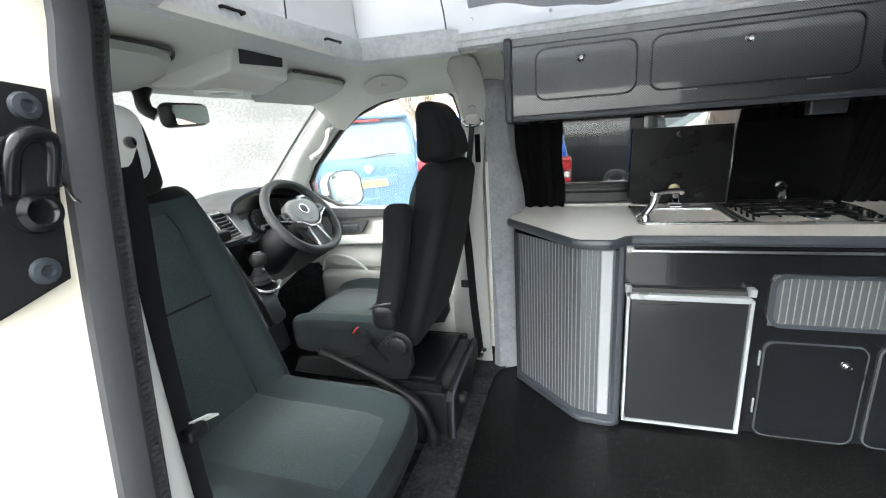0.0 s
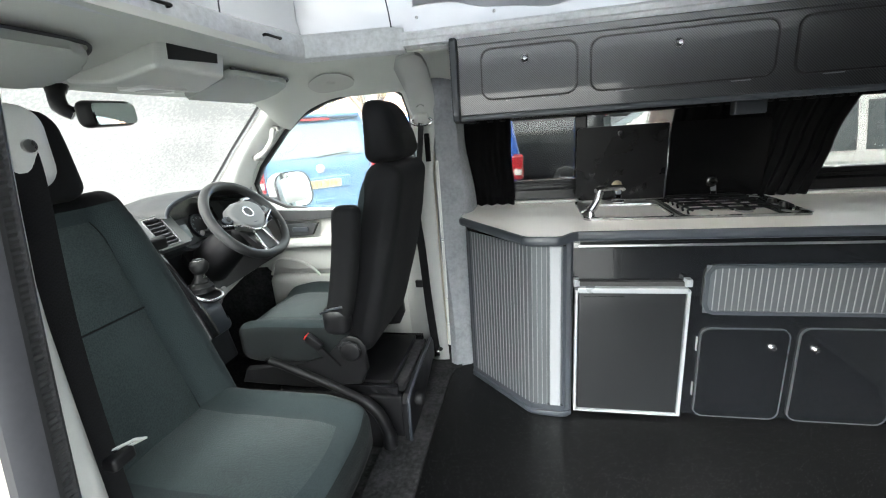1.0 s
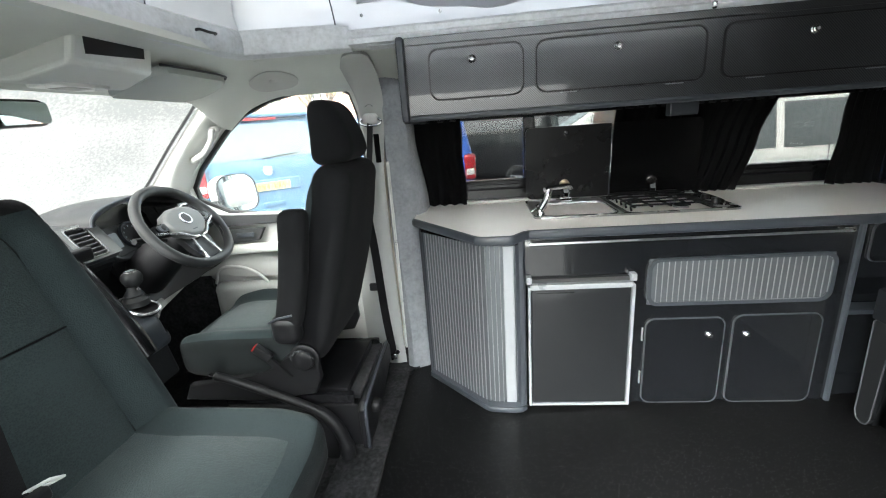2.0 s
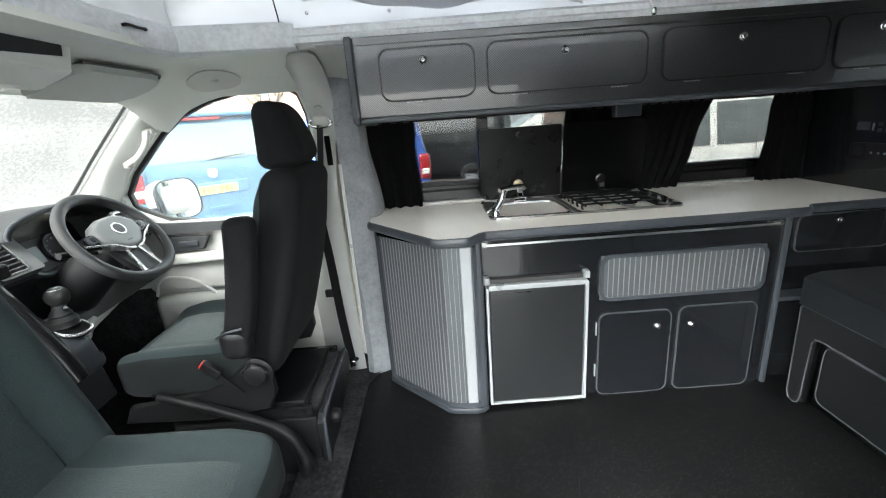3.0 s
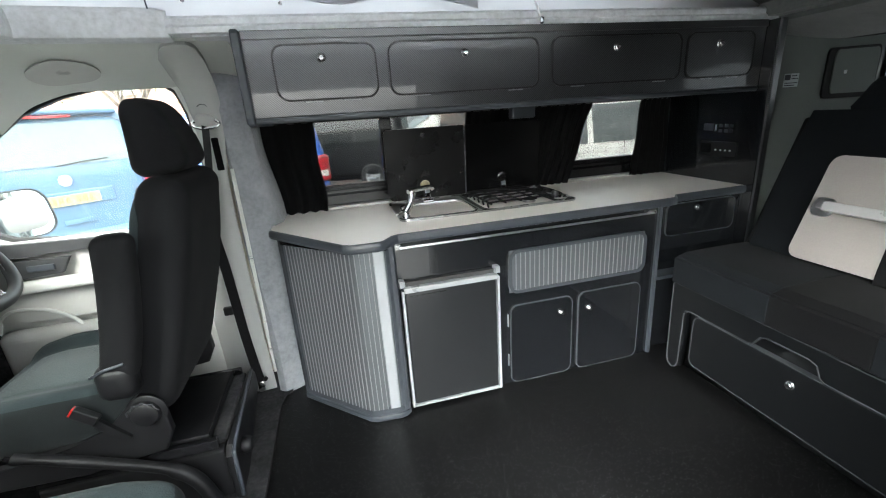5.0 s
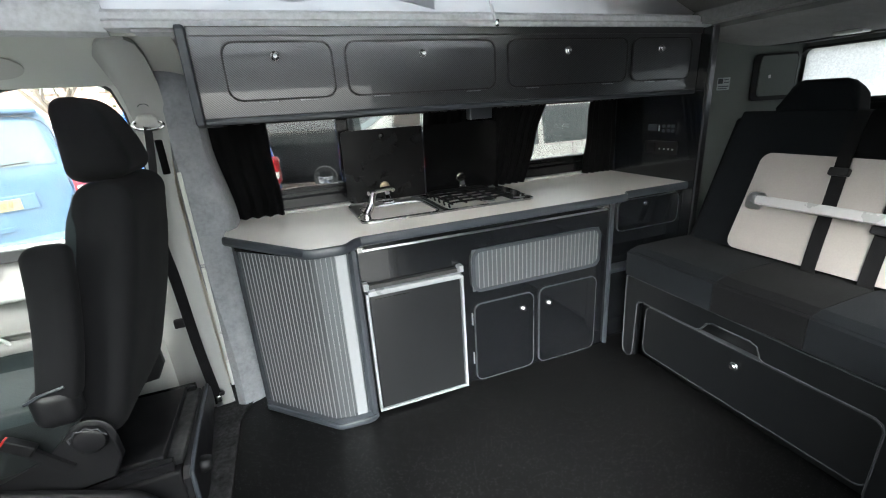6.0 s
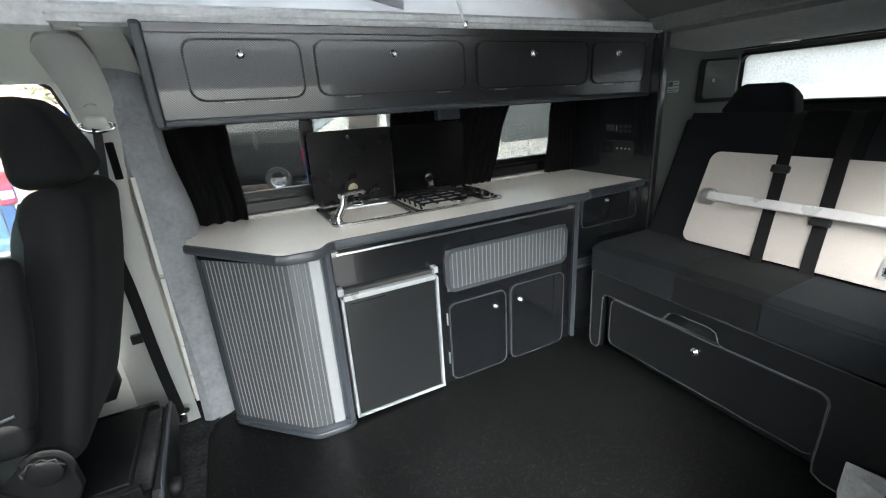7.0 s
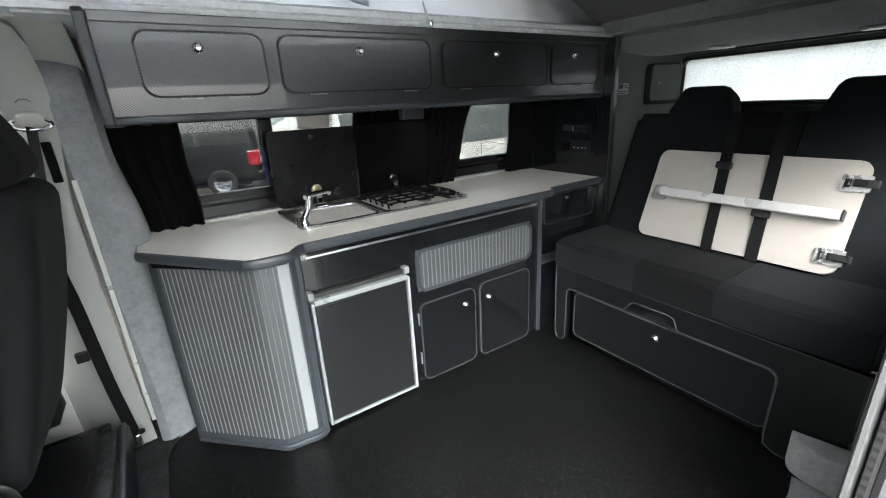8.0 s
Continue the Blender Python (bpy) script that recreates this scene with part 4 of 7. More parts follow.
box(bm, 1.75, 2.24, -1.40, -1.346, 0.80, 1.24)
solid("wall_left_rear", bm, M_PANEL, "dark lined van side wall behind the sliding door", "wall", "structure")
w2 = thing("window_2", "side window beside the bench", "window", (1.22, -1.385, 0.80), kind="structure")
part("window_frame", ring(B(), rrect(0.69, 1.76, 0.79, 1.25, 0.05), rrect(0.73, 1.72, 0.83, 1.21, 0.04), "y", -1.398, -1.336), M_RUBBER, w2, "black rubber frame")
p = part("pane", box(B(), 0.71, 1.74, -1.380, -1.375, 0.81, 1.23), M_PRIVACY, w2, "dark privacy glass")
p.visible_shadow = False

# sliding-door pillar on the camera side
def py(z, k):
    """Lean of the pillar."""
    return k - 0.067 * max(0.0, min(1.35, (1.25 - z) / 0.48)) ** 0.75 + 0.10 * max(0.0, z - 1.25)
def column(bm, sec, z0=FL - 0.3, z1=1.42, n=40, rib=None, lean=0.0):
    rows = []
    for i in range(n + 1):
        z = z0 + (z1 - z0) * i / n
        rows.append([bm.verts.new((x + (rib(i, k) if rib else 0), py(z, y) + lean * max(0.0, (0.97 - z) / 0.3), z)) for k, (x, y) in enumerate(sec)])
    m = len(sec)
    for a, b in zip(rows, rows[1:]):
        for k in range(m):
            bm.faces.new((a[k], a[(k + 1) % m], b[(k + 1) % m], b[k]))
    bm.faces.new(rows[0])
    bm.faces.new(rows[-1][::-1])
    return bm
dp = thing("door_pillar", "cream painted door pillar with rubber seals and lock catch", "pillar", (-0.66, -1.3, FL - 0.3), kind="structure")
part("painted_jamb", column(B(), [(-0.66, -1.246), (-0.662, -1.32), (-0.668, -1.345), (-0.69, -1.355), (-0.80, -1.355), (-0.80, -1.246)]), M_PAINT, dp, "cream painted steel")
part("rubber_band", column(B(), [(-0.662, -1.25), (-0.652, -1.248), (-0.648, -1.235), (-0.652, -1.216), (-0.665, -1.21), (-0.70, -1.22), (-0.70, -1.25)]), M_SEAL, dp, "smooth grey rubber seal")
part("ribbed_seal", column(B(), [(-0.667, -1.213), (-0.662, -1.211), (-0.662, -1.205), (-0.670, -1.203), (-0.670, -1.192), (-0.6655, -1.190), (-0.668, -1.186), (-0.69, -1.184), (-0.70, -1.19), (-0.70, -1.213)], n=480, rib=lambda i, k: 0.0026 * (i % 2) * (k in (3, 4))), M_RUBBER, dp, "ribbed black rubber seal", smooth=0)
part("inner_trim", column(B(), [(-0.69, -1.184), (-0.70, -1.166), (-0.72, -1.150), (-0.80, -1.128), (-0.98, -1.125), (-0.98, -1.24), (-0.69, -1.22)], lean=0.03), M_TRIM, dp, "pale grey moulded trim")
catch = thing("lock_catch", "black lock catch plate bolted to the door pillar", "door lock", (-0.65, -1.3, 1.0))
bm = B()
cat = [(-1.385, 1.20), (-1.275, 1.185), (-1.302, 1.012), (-1.36, 0.995), (-1.385, 0.998)]
prism(bm, cat, "x", -0.659, -0.647, 0.003)
part("plate", bm, M_BLACK, catch)
for y, z in ((-1.297, 1.169), (-1.321, 1.026)):
    bt = part("bolt", lathe(B(), [(0, 0.002), (0.005, 0.002), (0.006, 0.006), (0.011, 0.005), (0.013, 0)], Matrix.Translation((-0.648, y, z)) @ Matrix.Rotation(radians(90), 4, "Y"), 16), M_EDGE, catch, "dark steel socket bolt")
part("socket", lathe(B(), [(0, 0.002), (0.007, 0.002), (0.008, 0.010), (0.012, 0.014), (0.018, 0.011), (0.020, 0)], Matrix.Translation((-0.648, -1.315, 1.079)) @ Matrix.Rotation(radians(90), 4, "Y"), 24), M_GLOSSBLACK, catch, "round dark steel locating socket")
part("housing", rbox(B(), (-0.643, -1.312, 1.118), (0.010, 0.018, 0.026), 0.008, 3), M_BLACK, catch)
part("latch_hoop", tube(B(), smooth_path([(-0.638, -1.333, 1.098), (-0.632, -1.326, 1.130), (-0.630, -1.316, 1.142), (-0.630, -1.302, 1.144), (-0.632, -1.295, 1.134), (-0.638, -1.301, 1.100)]), 0.0075, 10), M_GLOSSBLACK, catch, "gloss black hoop")
part("striker_bar", tube(B(), smooth_path([(-0.640, -1.334, 1.150), (-0.632, -1.340, 1.145), (-0.632, -1.343, 1.12), (-0.632, -1.346, 1.095), (-0.640, -1.342, 1.086)]), 0.0045, 10), M_STEEL, catch, "bright striker bar")
bm = B()
tube(bm, smooth_path([(-0.64, -1.29, 1.105), (-0.638, -1.287, 1.088), (-0.64, -1.281, 1.082)]), 0.002, 6)
part("spring_wire", bm, M_STEEL, catch)
# seat belt of the passenger, hanging along that pillar
pb = thing("passenger_seat_belt", "black seat belt hanging beside the passenger seat, silver tongue showing", "seat belt", (-0.75, -1.1, 0.6))
part("upper_mount", rbox(B(), (-0.790, -1.122, 1.136), (0.032, 0.034, 0.054), 0.030, 5), M_TRIM, pb, "pale grey belt guide cover")
part("mount_bolt", lathe(B(), [(0, 0.01), (0.008, 0.009), (0.01, 0)], Matrix.Translation((-0.765, -1.126, 1.138)) @ Matrix.Rotation(radians(90), 4, "Y"), 14), M_STEEL, pb)
def belt(bm, pts, w, t=0.0015, across=Vector((0, 1, 0))):
    L, up = [], None
    P = smooth_path(pts, 6)
    for i, p in enumerate(P):
        d = (P[min(i + 1, len(P) - 1)] - P[max(i - 1, 0)]).normalized()
        s = (across - d * across.dot(d)).normalized()
        nn = d.cross(s).normalized()
        L.append([bm.verts.new(p + s * a * w / 2 + nn * b * t) for a, b in ((-1, -1), (1, -1), (1, 1), (-1, 1))])
    for a, b in zip(L, L[1:]):
        for k in range(4):
            bm.faces.new((a[k], a[(k + 1) % 4], b[(k + 1) % 4], b[k]))
    bm.faces.new(L[0])
    bm.faces.new(L[-1][::-1])
    return bm
part("webbing", belt(B(), [(-0.768, -1.130, 1.14), (-0.76, -1.137, 1.089), (-0.75, -1.163, 0.896), (-0.74, -1.174, 0.692), (-0.73, -1.178, 0.5), (-0.73, -1.178, 0.2)], 0.030, across=Vector((0.5, 1, 0)).normalized()), M_STRAP, pb)
part("tongue_cover", rbox(B(), (-0.732, -1.162, 0.714), (0.012, 0.018, 0.010), 0.006, 2), M_BLACK, pb)
tx = Vector((0.85, 0.30, 0.35)).normalized()
tz = tx.cross(Vector((-0.10, 0.63, -0.48))).normalized()
TONGUE = Matrix((tx, tz.cross(tx), tz)).transposed().to_4x4()
bm = B()
ring(bm, rrect(-0.020, 0.020, -0.012, 0.012, 0.003, 2), rrect(-0.012, 0.012, -0.005, 0.005, 0.002, 2), "z", -0.0012, 0.0012)
bmesh.ops.transform(bm, matrix=Matrix.Translation((-0.724, -1.150, 0.728)) @ TONGUE, verts=bm.verts[:])
part("tongue", bm, M_TRIM, pb, "bright belt tongue")

# rear pillar of the door opening, felt lined with a rubber seal
rd = thing("door_pillar_rear", "felt lined rear pillar of the sliding door opening", "pillar", (0.44, -1.33, FL - 0.3), kind="structure")
def column2(bm, sec, z0, z1, n=30, rib=None):
    rows = []
    for i in range(n + 1):
        z = z0 + (z1 - z0) * i / n
        rows.append([bm.verts.new((x + (rib(i) if rib else 0), y + 0.06 * max(0, z - 0.8) ** 1.5, z)) for x, y in sec])
    m = len(sec)
    for a, b in zip(rows, rows[1:]):
        for k in range(m):
            bm.faces.new((a[k], a[(k + 1) % m], b[(k + 1) % m], b[k]))
    bm.faces.new(rows[0])
    bm.faces.new(rows[-1][::-1])
    return bm
# felt, seal and jamb take darkened colours that stand in for shade
part("felt_edge", column2(B(), [(0.45, -1.322), (0.428, -1.3215), (0.417, -1.3225), (0.412, -1.326), (0.412, -1.332), (0.418, -1.336), (0.45, -1.337)], FL - 0.3, 1.38), M_PILLARFELT, rd, "grey felt edge, darkened in colour to look shaded")
part("ribbed_seal", column2(B(), [(0.417, -1.338), (0.408, -1.341), (0.408, -1.349), (0.415, -1.353), (0.45, -1.353), (0.45, -1.338)], FL - 0.3, 1.38, 200, lambda i: 0.0018 * (i % 2)), M_MATRUBBER, rd, "ribbed black rubber seal", smooth=0)
part("painted_jamb", column2(B(), [(0.42, -1.354), (0.412, -1.362), (0.41, -1.42), (0.43, -1.432), (0.50, -1.435), (0.50, -1.354)], FL - 0.3, 1.38), M_SEAL, rd, "painted steel, greyed in colour to look shaded")
bm = B()
prism(bm, [(1.161, -1.098), (1.135, -1.108), (1.116, -1.124), (1.106, -1.148), (1.10, -1.20), (1.10, -1.34), (1.161, -1.34)], "z", FL, 0.112, 0.012, 3)
for v in bm.verts:
    v.co.z += (0.35 * (v.co.x - 1.161) - 0.16 * (v.co.y + 1.10)) * max(0, v.co.z) / 0.112
solid("wheel_arch_cover", bm, M_STEPFELT, "pale grey carpet covered wheel arch beside the bench", "carpet", "structure")
bm = prism(B(), [(1.095, -1.138), (1.02, -1.156), (0.90, -1.168), (0.70, -1.176), (0.455, -1.18), (0.455, -1.34), (1.095, -1.34)], "z", FL, FL + 0.012, 0.004)
solid("carpet_strip", bm, M_STEPFELT, "pale grey carpet strip along the sill", "carpet", "structure")

# ---- kitchen ----
WT = 0.738


def knob(parent, p, r=0.0115, axis="y"):
    """Round push-lock knob on a face that looks towards -y or -x."""
    t = Matrix.Translation(p) @ (Matrix.Rotation(radians(90), 4, "X") if axis == "y" else Matrix.Rotation(radians(-90), 4, "Y"))
    k = part("knob", lathe(B(), [(0, 0.012), (r * 0.55, 0.0125), (r * 0.62, 0.010), (r * 0.72, 0.0125), (r * 0.95, 0.010), (r, 0.004), (r * 1.25, 0.002), (r * 1.3, 0)], t, 20), M_CHROME, parent, "round chromed push knob")
    return k


def panel_door(parent, u0, u1, v0, v1, r, axis, w, out=-1, mat=None, rim=0.004, name="door"):
    """A flush panel with a rounded outline and a paler rim; out is the way it faces along its axis."""
    d = part(name, prism(B(), rrect(u0 + rim, u1 - rim, v0 + rim, v1 - rim, max(0.004, r - rim), 6), axis, w, w + out * 0.006, 0.0015), mat or M_PANEL, parent)
    part("edge_trim", ring(B(), rrect(u0, u1, v0, v1, r, 6), rrect(u0 + rim, u1 - rim, v0 + rim, v1 - rim, max(0.004, r - rim), 6), axis, w, w + out * 0.0075), M_LIP, d, "paler grey edge trim")
    return d


# base unit
unit = thing("kitchen_unit", "dark grey laminate kitchen base unit against the van wall", "kitchen cabinet", (0.56, 0.25, FL))
bm = B()
prism(bm, [(-0.03, FL + 0.005), (-0.006, FL + 0.005), (-0.006, 0.541), (0.40, 0.541), (0.40, FL + 0.005), (1.145, FL + 0.005), (1.145, WT - 0.03), (-0.03, WT - 0.03)], "y", 0.0, 0.004)
part("front_panel", bm, M_PANEL, unit)
bm = B()
box(bm, -0.03, 1.145, 0.022, 0.54, FL, FL + 0.015)
box(bm, 1.128, 1.145, 0.022, 0.54, FL + 0.016, WT - 0.03)
box(bm, -0.03, -0.012, 0.022, 0.54, FL + 0.016, WT - 0.03)
box(bm, -0.01, 1.126, 0.53, 0.54, FL + 0.016, WT - 0.03)
box(bm, 0.39, 0.402, 0.022, 0.528, FL + 0.016, WT - 0.03)
part("carcass", bm, M_PANEL, unit)
part("end_strip", box(B(), 1.138, 1.154, -0.014, 0.024, FL + 0.005, WT - 0.032, 0.004), M_EDGE, unit, "mid grey edge strip")
d = panel_door(unit, 0.445, 0.737, -0.018, 0.357, 0.035, "y", -0.001)
knob(d, (0.682, -0.008, 0.284))
for z in (0.29, 0.10):
    part("hinge", box(B(), 0.4345, 0.4395, -0.006, 0.001, z - 0.028, z + 0.028, 0.001), M_ALU, d)
d = panel_door(unit, 0.764, 1.078, -0.018, 0.363, 0.035, "y", -0.001)
knob(d, (0.817, -0.008, 0.282))
# horizontal roller shutter
sh = part("shutter_frame", ring(B(), rrect(0.440, 1.085, 0.412, 0.600, 0.042, 6), rrect(0.454, 1.071, 0.425, 0.588, 0.032, 6), "y", -0.001, -0.014), M_EDGE, unit, "grey rounded frame of the roller shutter")
part("shutter_back", box(B(), 0.445, 1.08, -0.003, -0.001, 0.415, 0.597), M_TAMBOUR, sh)
n = 30
w = (1.071 - 0.454) / n
first = None
for i in range(n):
    if first is None:
        bm = box(B(), 0.454, 0.454 + w - 0.0026, -0.0080, -0.0035, 0.4255, 0.5875, 0.001, 1)
        flat_faces = set(bm.faces)
        box(bm, 0.454 + w - 0.0026, 0.454 + w, -0.0096, -0.0035, 0.4255, 0.5875)
        for f in bm.faces:
            f.material_index = 0 if f in flat_faces else 1
        first = part("slat", bm, [M_TAMBOUR, M_RIB], sh)
    else:
        o = new("slat", first.data)
        o.parent = sh
        o.location.x = i * w

# refrigerator
fr = thing("refrigerator", "built-in compact fridge with dark door and white frame", "refrigerator", (0.19, 0.2, FL))
part("body", box(B(), 0.002, 0.383, 0.0, 0.50, FL + 0.02, 0.53), M_BLACK, fr)
fd = part("door", box(B(), 0.012, 0.375, -0.034, -0.004, 0.008, 0.505, 0.002), M_FRIDGE, fr, "dark grey door panel")
part("grip_recess", prism(B(), rrect(0.03, 0.17, 0.487, 0.4895, 0.001, 2), "y", -0.0348, -0.033), M_GLOSSBLACK, fd)
for nm, b in (("frame_side", (-0.002, 0.0085, -0.042, -0.006, -0.002, 0.515)), ("frame_side", (0.3785, 0.389, -0.042, -0.006, -0.002, 0.515)),
              ("frame_bottom", (0.0086, 0.3784, -0.042, -0.006, -0.002, 0.0065)), ("frame_top", (0.0086, 0.3784, -0.042, -0.006, 0.504, 0.524))):
    part(nm, box(B(), *b, 0.002), M_WHITEALU, fd, "white aluminium frame")
part("top_gap", box(B(), -0.004, 0.391, -0.02, 0.0, 0.524, 0.540), M_RUBBER, fr)
for x in (-0.008, 0.372):
    part("hinge", box(B(), x, x + 0.022, -0.036, -0.002, 0.526, 0.553, 0.003), M_WHITEALU, fr, "white corner hinge")
    part("hinge_pin", tube(B(), [(x + 0.006, -0.034, 0.535), (x + 0.006, -0.034, 0.556)], 0.007, 10), M_WHITEALU, fr)

# corner cabinet with roller shutter
tam = thing("corner_cabinet", "angled corner cabinet with silver roller shutter door", "kitchen cabinet", (-0.2, 0.1, FL))
PLAN = [(-0.425, 0.215), (-0.168, -0.038), (-0.152, -0.046), (-0.055, -0.052), (-0.035, -0.05), (-0.022, -0.04), (-0.022, 0.0), (-0.03, 0.20), (-0.20, 0.40), (-0.425, 0.40)]
def shrink(d):
    return grown(PLAN, d)
part("plinth", prism(B(), shrink(0.012), "z", FL, FL + 0.022, 0.004), M_EDGE, tam, "mid grey rounded base board")
part("bottom_rail", prism(B(), shrink(0.002), "z", FL + 0.022, FL + 0.045), M_EDGE, tam)
part("top_rail", prism(B(), shrink(0.002), "z", WT - 0.05, WT - 0.03), M_PANEL, tam)
part("core", prism(B(), shrink(-0.010), "z", FL + 0.046, WT - 0.051), M_TAMBOUR, tam)
part("end_post", prism(B(), [(-0.046, -0.045), (-0.034, -0.056), (-0.02, -0.055), (-0.012, -0.045), (-0.008, -0.02), (-0.03, 0.0), (-0.045, -0.01)], "z", FL + 0.028, WT - 0.03, 0.003), M_EDGE, tam, "mid grey rounded corner post")
part("rear_post", prism(B(), [(-0.435, 0.225), (-0.422, 0.21), (-0.414, 0.206), (-0.408, 0.216), (-0.42, 0.24)], "z", FL + 0.028, WT - 0.03), M_EDGE, tam)
line = [Vector((-0.413, 0.202, 0)), Vector((-0.19, -0.016, 0)), Vector((-0.172, -0.030, 0)), Vector((-0.150, -0.040, 0)), Vector((-0.12, -0.045, 0)), Vector((-0.05, -0.048, 0))]
seg = [(b - a).length for a, b in zip(line, line[1:])]
total = sum(seg)
def along(s):
    for a, b, L in zip(line, line[1:], seg):
        if s <= L + 1e-9:
            return a.lerp(b, s / L), (b - a).normalized()
        s -= L
    return line[-1].copy(), (line[-1] - line[-2]).normalized()
n = 26
w = total / n
sl = B()
box(sl, -w / 2, w / 2 - 0.0024, -0.004, 0.004, FL + 0.046, WT - 0.051, 0.001, 1)
flat_faces = set(sl.faces)
box(sl, w / 2 - 0.0024, w / 2, -0.0058, -0.002, FL + 0.046, WT - 0.051)
for f in sl.faces:
    f.material_index = 0 if f in flat_faces else 1
slat_me = link_mesh("slat", sl, [M_TAMBOUR, M_RIB])
wide = B()
box(wide, -0.017, 0.024, -0.005, 0.004, FL + 0.040, WT - 0.051, 0.003, 1)
for i in range(n - 3):
    p, d = along((i + 0.5) * w)
    o = new("slat", slat_me)
    o.parent = tam
    o.matrix_basis = Matrix.Translation(p - Vector((-0.2, 0.1, FL)) + Vector((0, 0, 0))) @ Matrix.Rotation(math.atan2(d.y, d.x), 4, "Z")
p, d = along(total - 1.5 * w)
o = new("lead_slat", link_mesh("lead_slat", wide, M_WHITEALU))
o.parent = tam
o["label"] = "wide pale lead slat"
o.matrix_basis = Matrix.Translation(p - Vector((-0.2, 0.1, FL))) @ Matrix.Rotation(math.atan2(d.y, d.x), 4, "Z")

# drawer unit beside the bench
du = thing("drawer_unit", "narrow dark drawer unit between kitchen and bench", "kitchen cabinet", (1.38, 0.25, FL))
bm = B()
box(bm, 1.156, 1.60, 0.034, 0.05, 0.48, WT - 0.03)
box(bm, 1.156, 1.60, 0.034, 0.05, FL + 0.005, 0.33)
box(bm, 1.156, 1.60, 0.10, 0.54, FL, FL + 0.02)
box(bm, 1.156, 1.60, 0.10, 0.11, FL + 0.02, 0.48)
part("carcass", bm, M_PANEL, du)
part("shelf_edge", box(B(), 1.156, 1.60, 0.028, 0.10, 0.332, 0.352, 0.004), M_EDGE, du, "mid grey shelf edge")
d = panel_door(du, 1.21, 1.585, 0.54, 0.69, 0.03, "y", 0.033, name="drawer_front")
knob(d, (1.372, 0.026, 0.66), 0.010)
part("side_strip", box(B(), 1.585, 1.60, 0.012, 0.034, FL + 0.02, WT - 0.032, 0.003), M_PANEL, du)

# tall end panel with the control sockets
tp = thing("tall_end_panel", "tall dark laminate end panel between kitchen and bench", "panel", (1.615, 0.25, FL))
part("panel", box(B(), 1.602, 1.63, -0.03, 0.545, FL, 1.408, 0.003), M_PANEL, tp)
part("edge_strip", box(B(), 1.60, 1.632, -0.042, -0.031, FL, 1.408, 0.004), M_CARBON, tp)
cp = thing("control_panel", "black leisure battery control panel with small switches", "control panel", (1.598, 0.175, 0.95))
part("bezel", prism(B(), rrect(0.085, 0.268, 0.952, 1.016, 0.006), "x", 1.601, 1.588, 0.002), M_GLOSSBLACK, cp)
part("display", prism(B(), rrect(0.20, 0.255, 0.972, 1.004, 0.003), "x", 1.589, 1.586), M_EDGE, cp, "small grey display")
for y in (0.105, 0.13, 0.16):
    for z in (0.972, 0.995):
        part("button", prism(B(), rrect(y - 0.009, y + 0.009, z - 0.007, z + 0.007, 0.002, 2), "x", 1.589, 1.585), M_EDGE, cp)
for y in (0.185, 0.19):
    part("print_bar", prism(B(), rrect(y - 0.0015, y + 0.0015, 0.97, 1.0, 0.0005, 1), "x", 1.589, 1.5872), M_STICKER, cp)
so = thing("socket_panel", "black socket panel with a row of small lights", "socket", (1.598, 0.18, 0.855))
part("bezel", prism(B(), rrect(0.078, 0.275, 0.857, 0.922, 0.012), "x", 1.601, 1.592, 0.002), M_BLACK, so)
part("socket_face", prism(B(), rrect(0.205, 0.262, 0.868, 0.912, 0.008), "x", 1.593, 1.588), M_GLOSSBLACK, so)
for y in (0.10, 0.125, 0.15, 0.178):
    part("stud", lathe(B(), [(0, 0.004), (0.004, 0.003), (0.0045, 0)], Matrix.Translation((1.592, y, 0.884)) @ Matrix.Rotation(radians(-90), 4, "Y"), 10), M_ALU, so)

# worktop
wt = thing("worktop", "pale grey-beige laminate worktop with grey edge", "worktop", (0.5, 0.25, WT - 0.03))
TOP = [(-0.457, 0.535), (-0.457, 0.262), (-0.45, 0.25), (-0.185, -0.088), (-0.165, -0.100), (-0.075, -0.104), (-0.055, -0.098), (-0.02, -0.052), (0.005, -0.040), (1.15, -0.040), (1.185, -0.036), (1.205, -0.012), (1.225, 0.004), (1.60, 0.008), (1.60, 0.535)]
part("top", prism(B(), TOP, "z", WT - 0.004, WT), M_WORKTOP, wt)
bm = B()
prism(bm, TOP, "z", WT - 0.032, WT - 0.0042)
part("core", bm, M_EDGE, wt, "mid grey moulded edge")
front = [p for p in TOP[1:14]]
bm = B()
P = [Vector((x, y, WT - 0.018)) for x, y in front]
rows = []
for i, p in enumerate(P):
    dd = (P[min(i + 1, len(P) - 1)] - P[max(i - 1, 0)]).normalized()
    nn = Vector((dd.y, -dd.x, 0))
    rows.append([bm.verts.new(p + nn * o + Vector((0, 0, z))) for o, z in ((0.0, 0.0185), (0.007, 0.0165), (0.011, 0.008), (0.012, -0.004), (0.008, -0.014), (0.0, -0.017))])
for a, b in zip(rows, rows[1:]):
    for k in range(5):
        bm.faces.new((a[k], a[k + 1], b[k + 1], b[k]))
part("edge_band", bm, M_EDGE, wt, "mid grey rounded edge band")

# towel rail
tr = thing("towel_rail", "slim aluminium towel rail across the kitchen front", "rail", (0.55, -0.02, 0.665))
part("bar", tube(B(), [(0.01, -0.022, 0.678), (1.10, -0.022, 0.678)], 0.0046, 10), M_ALU, tr)
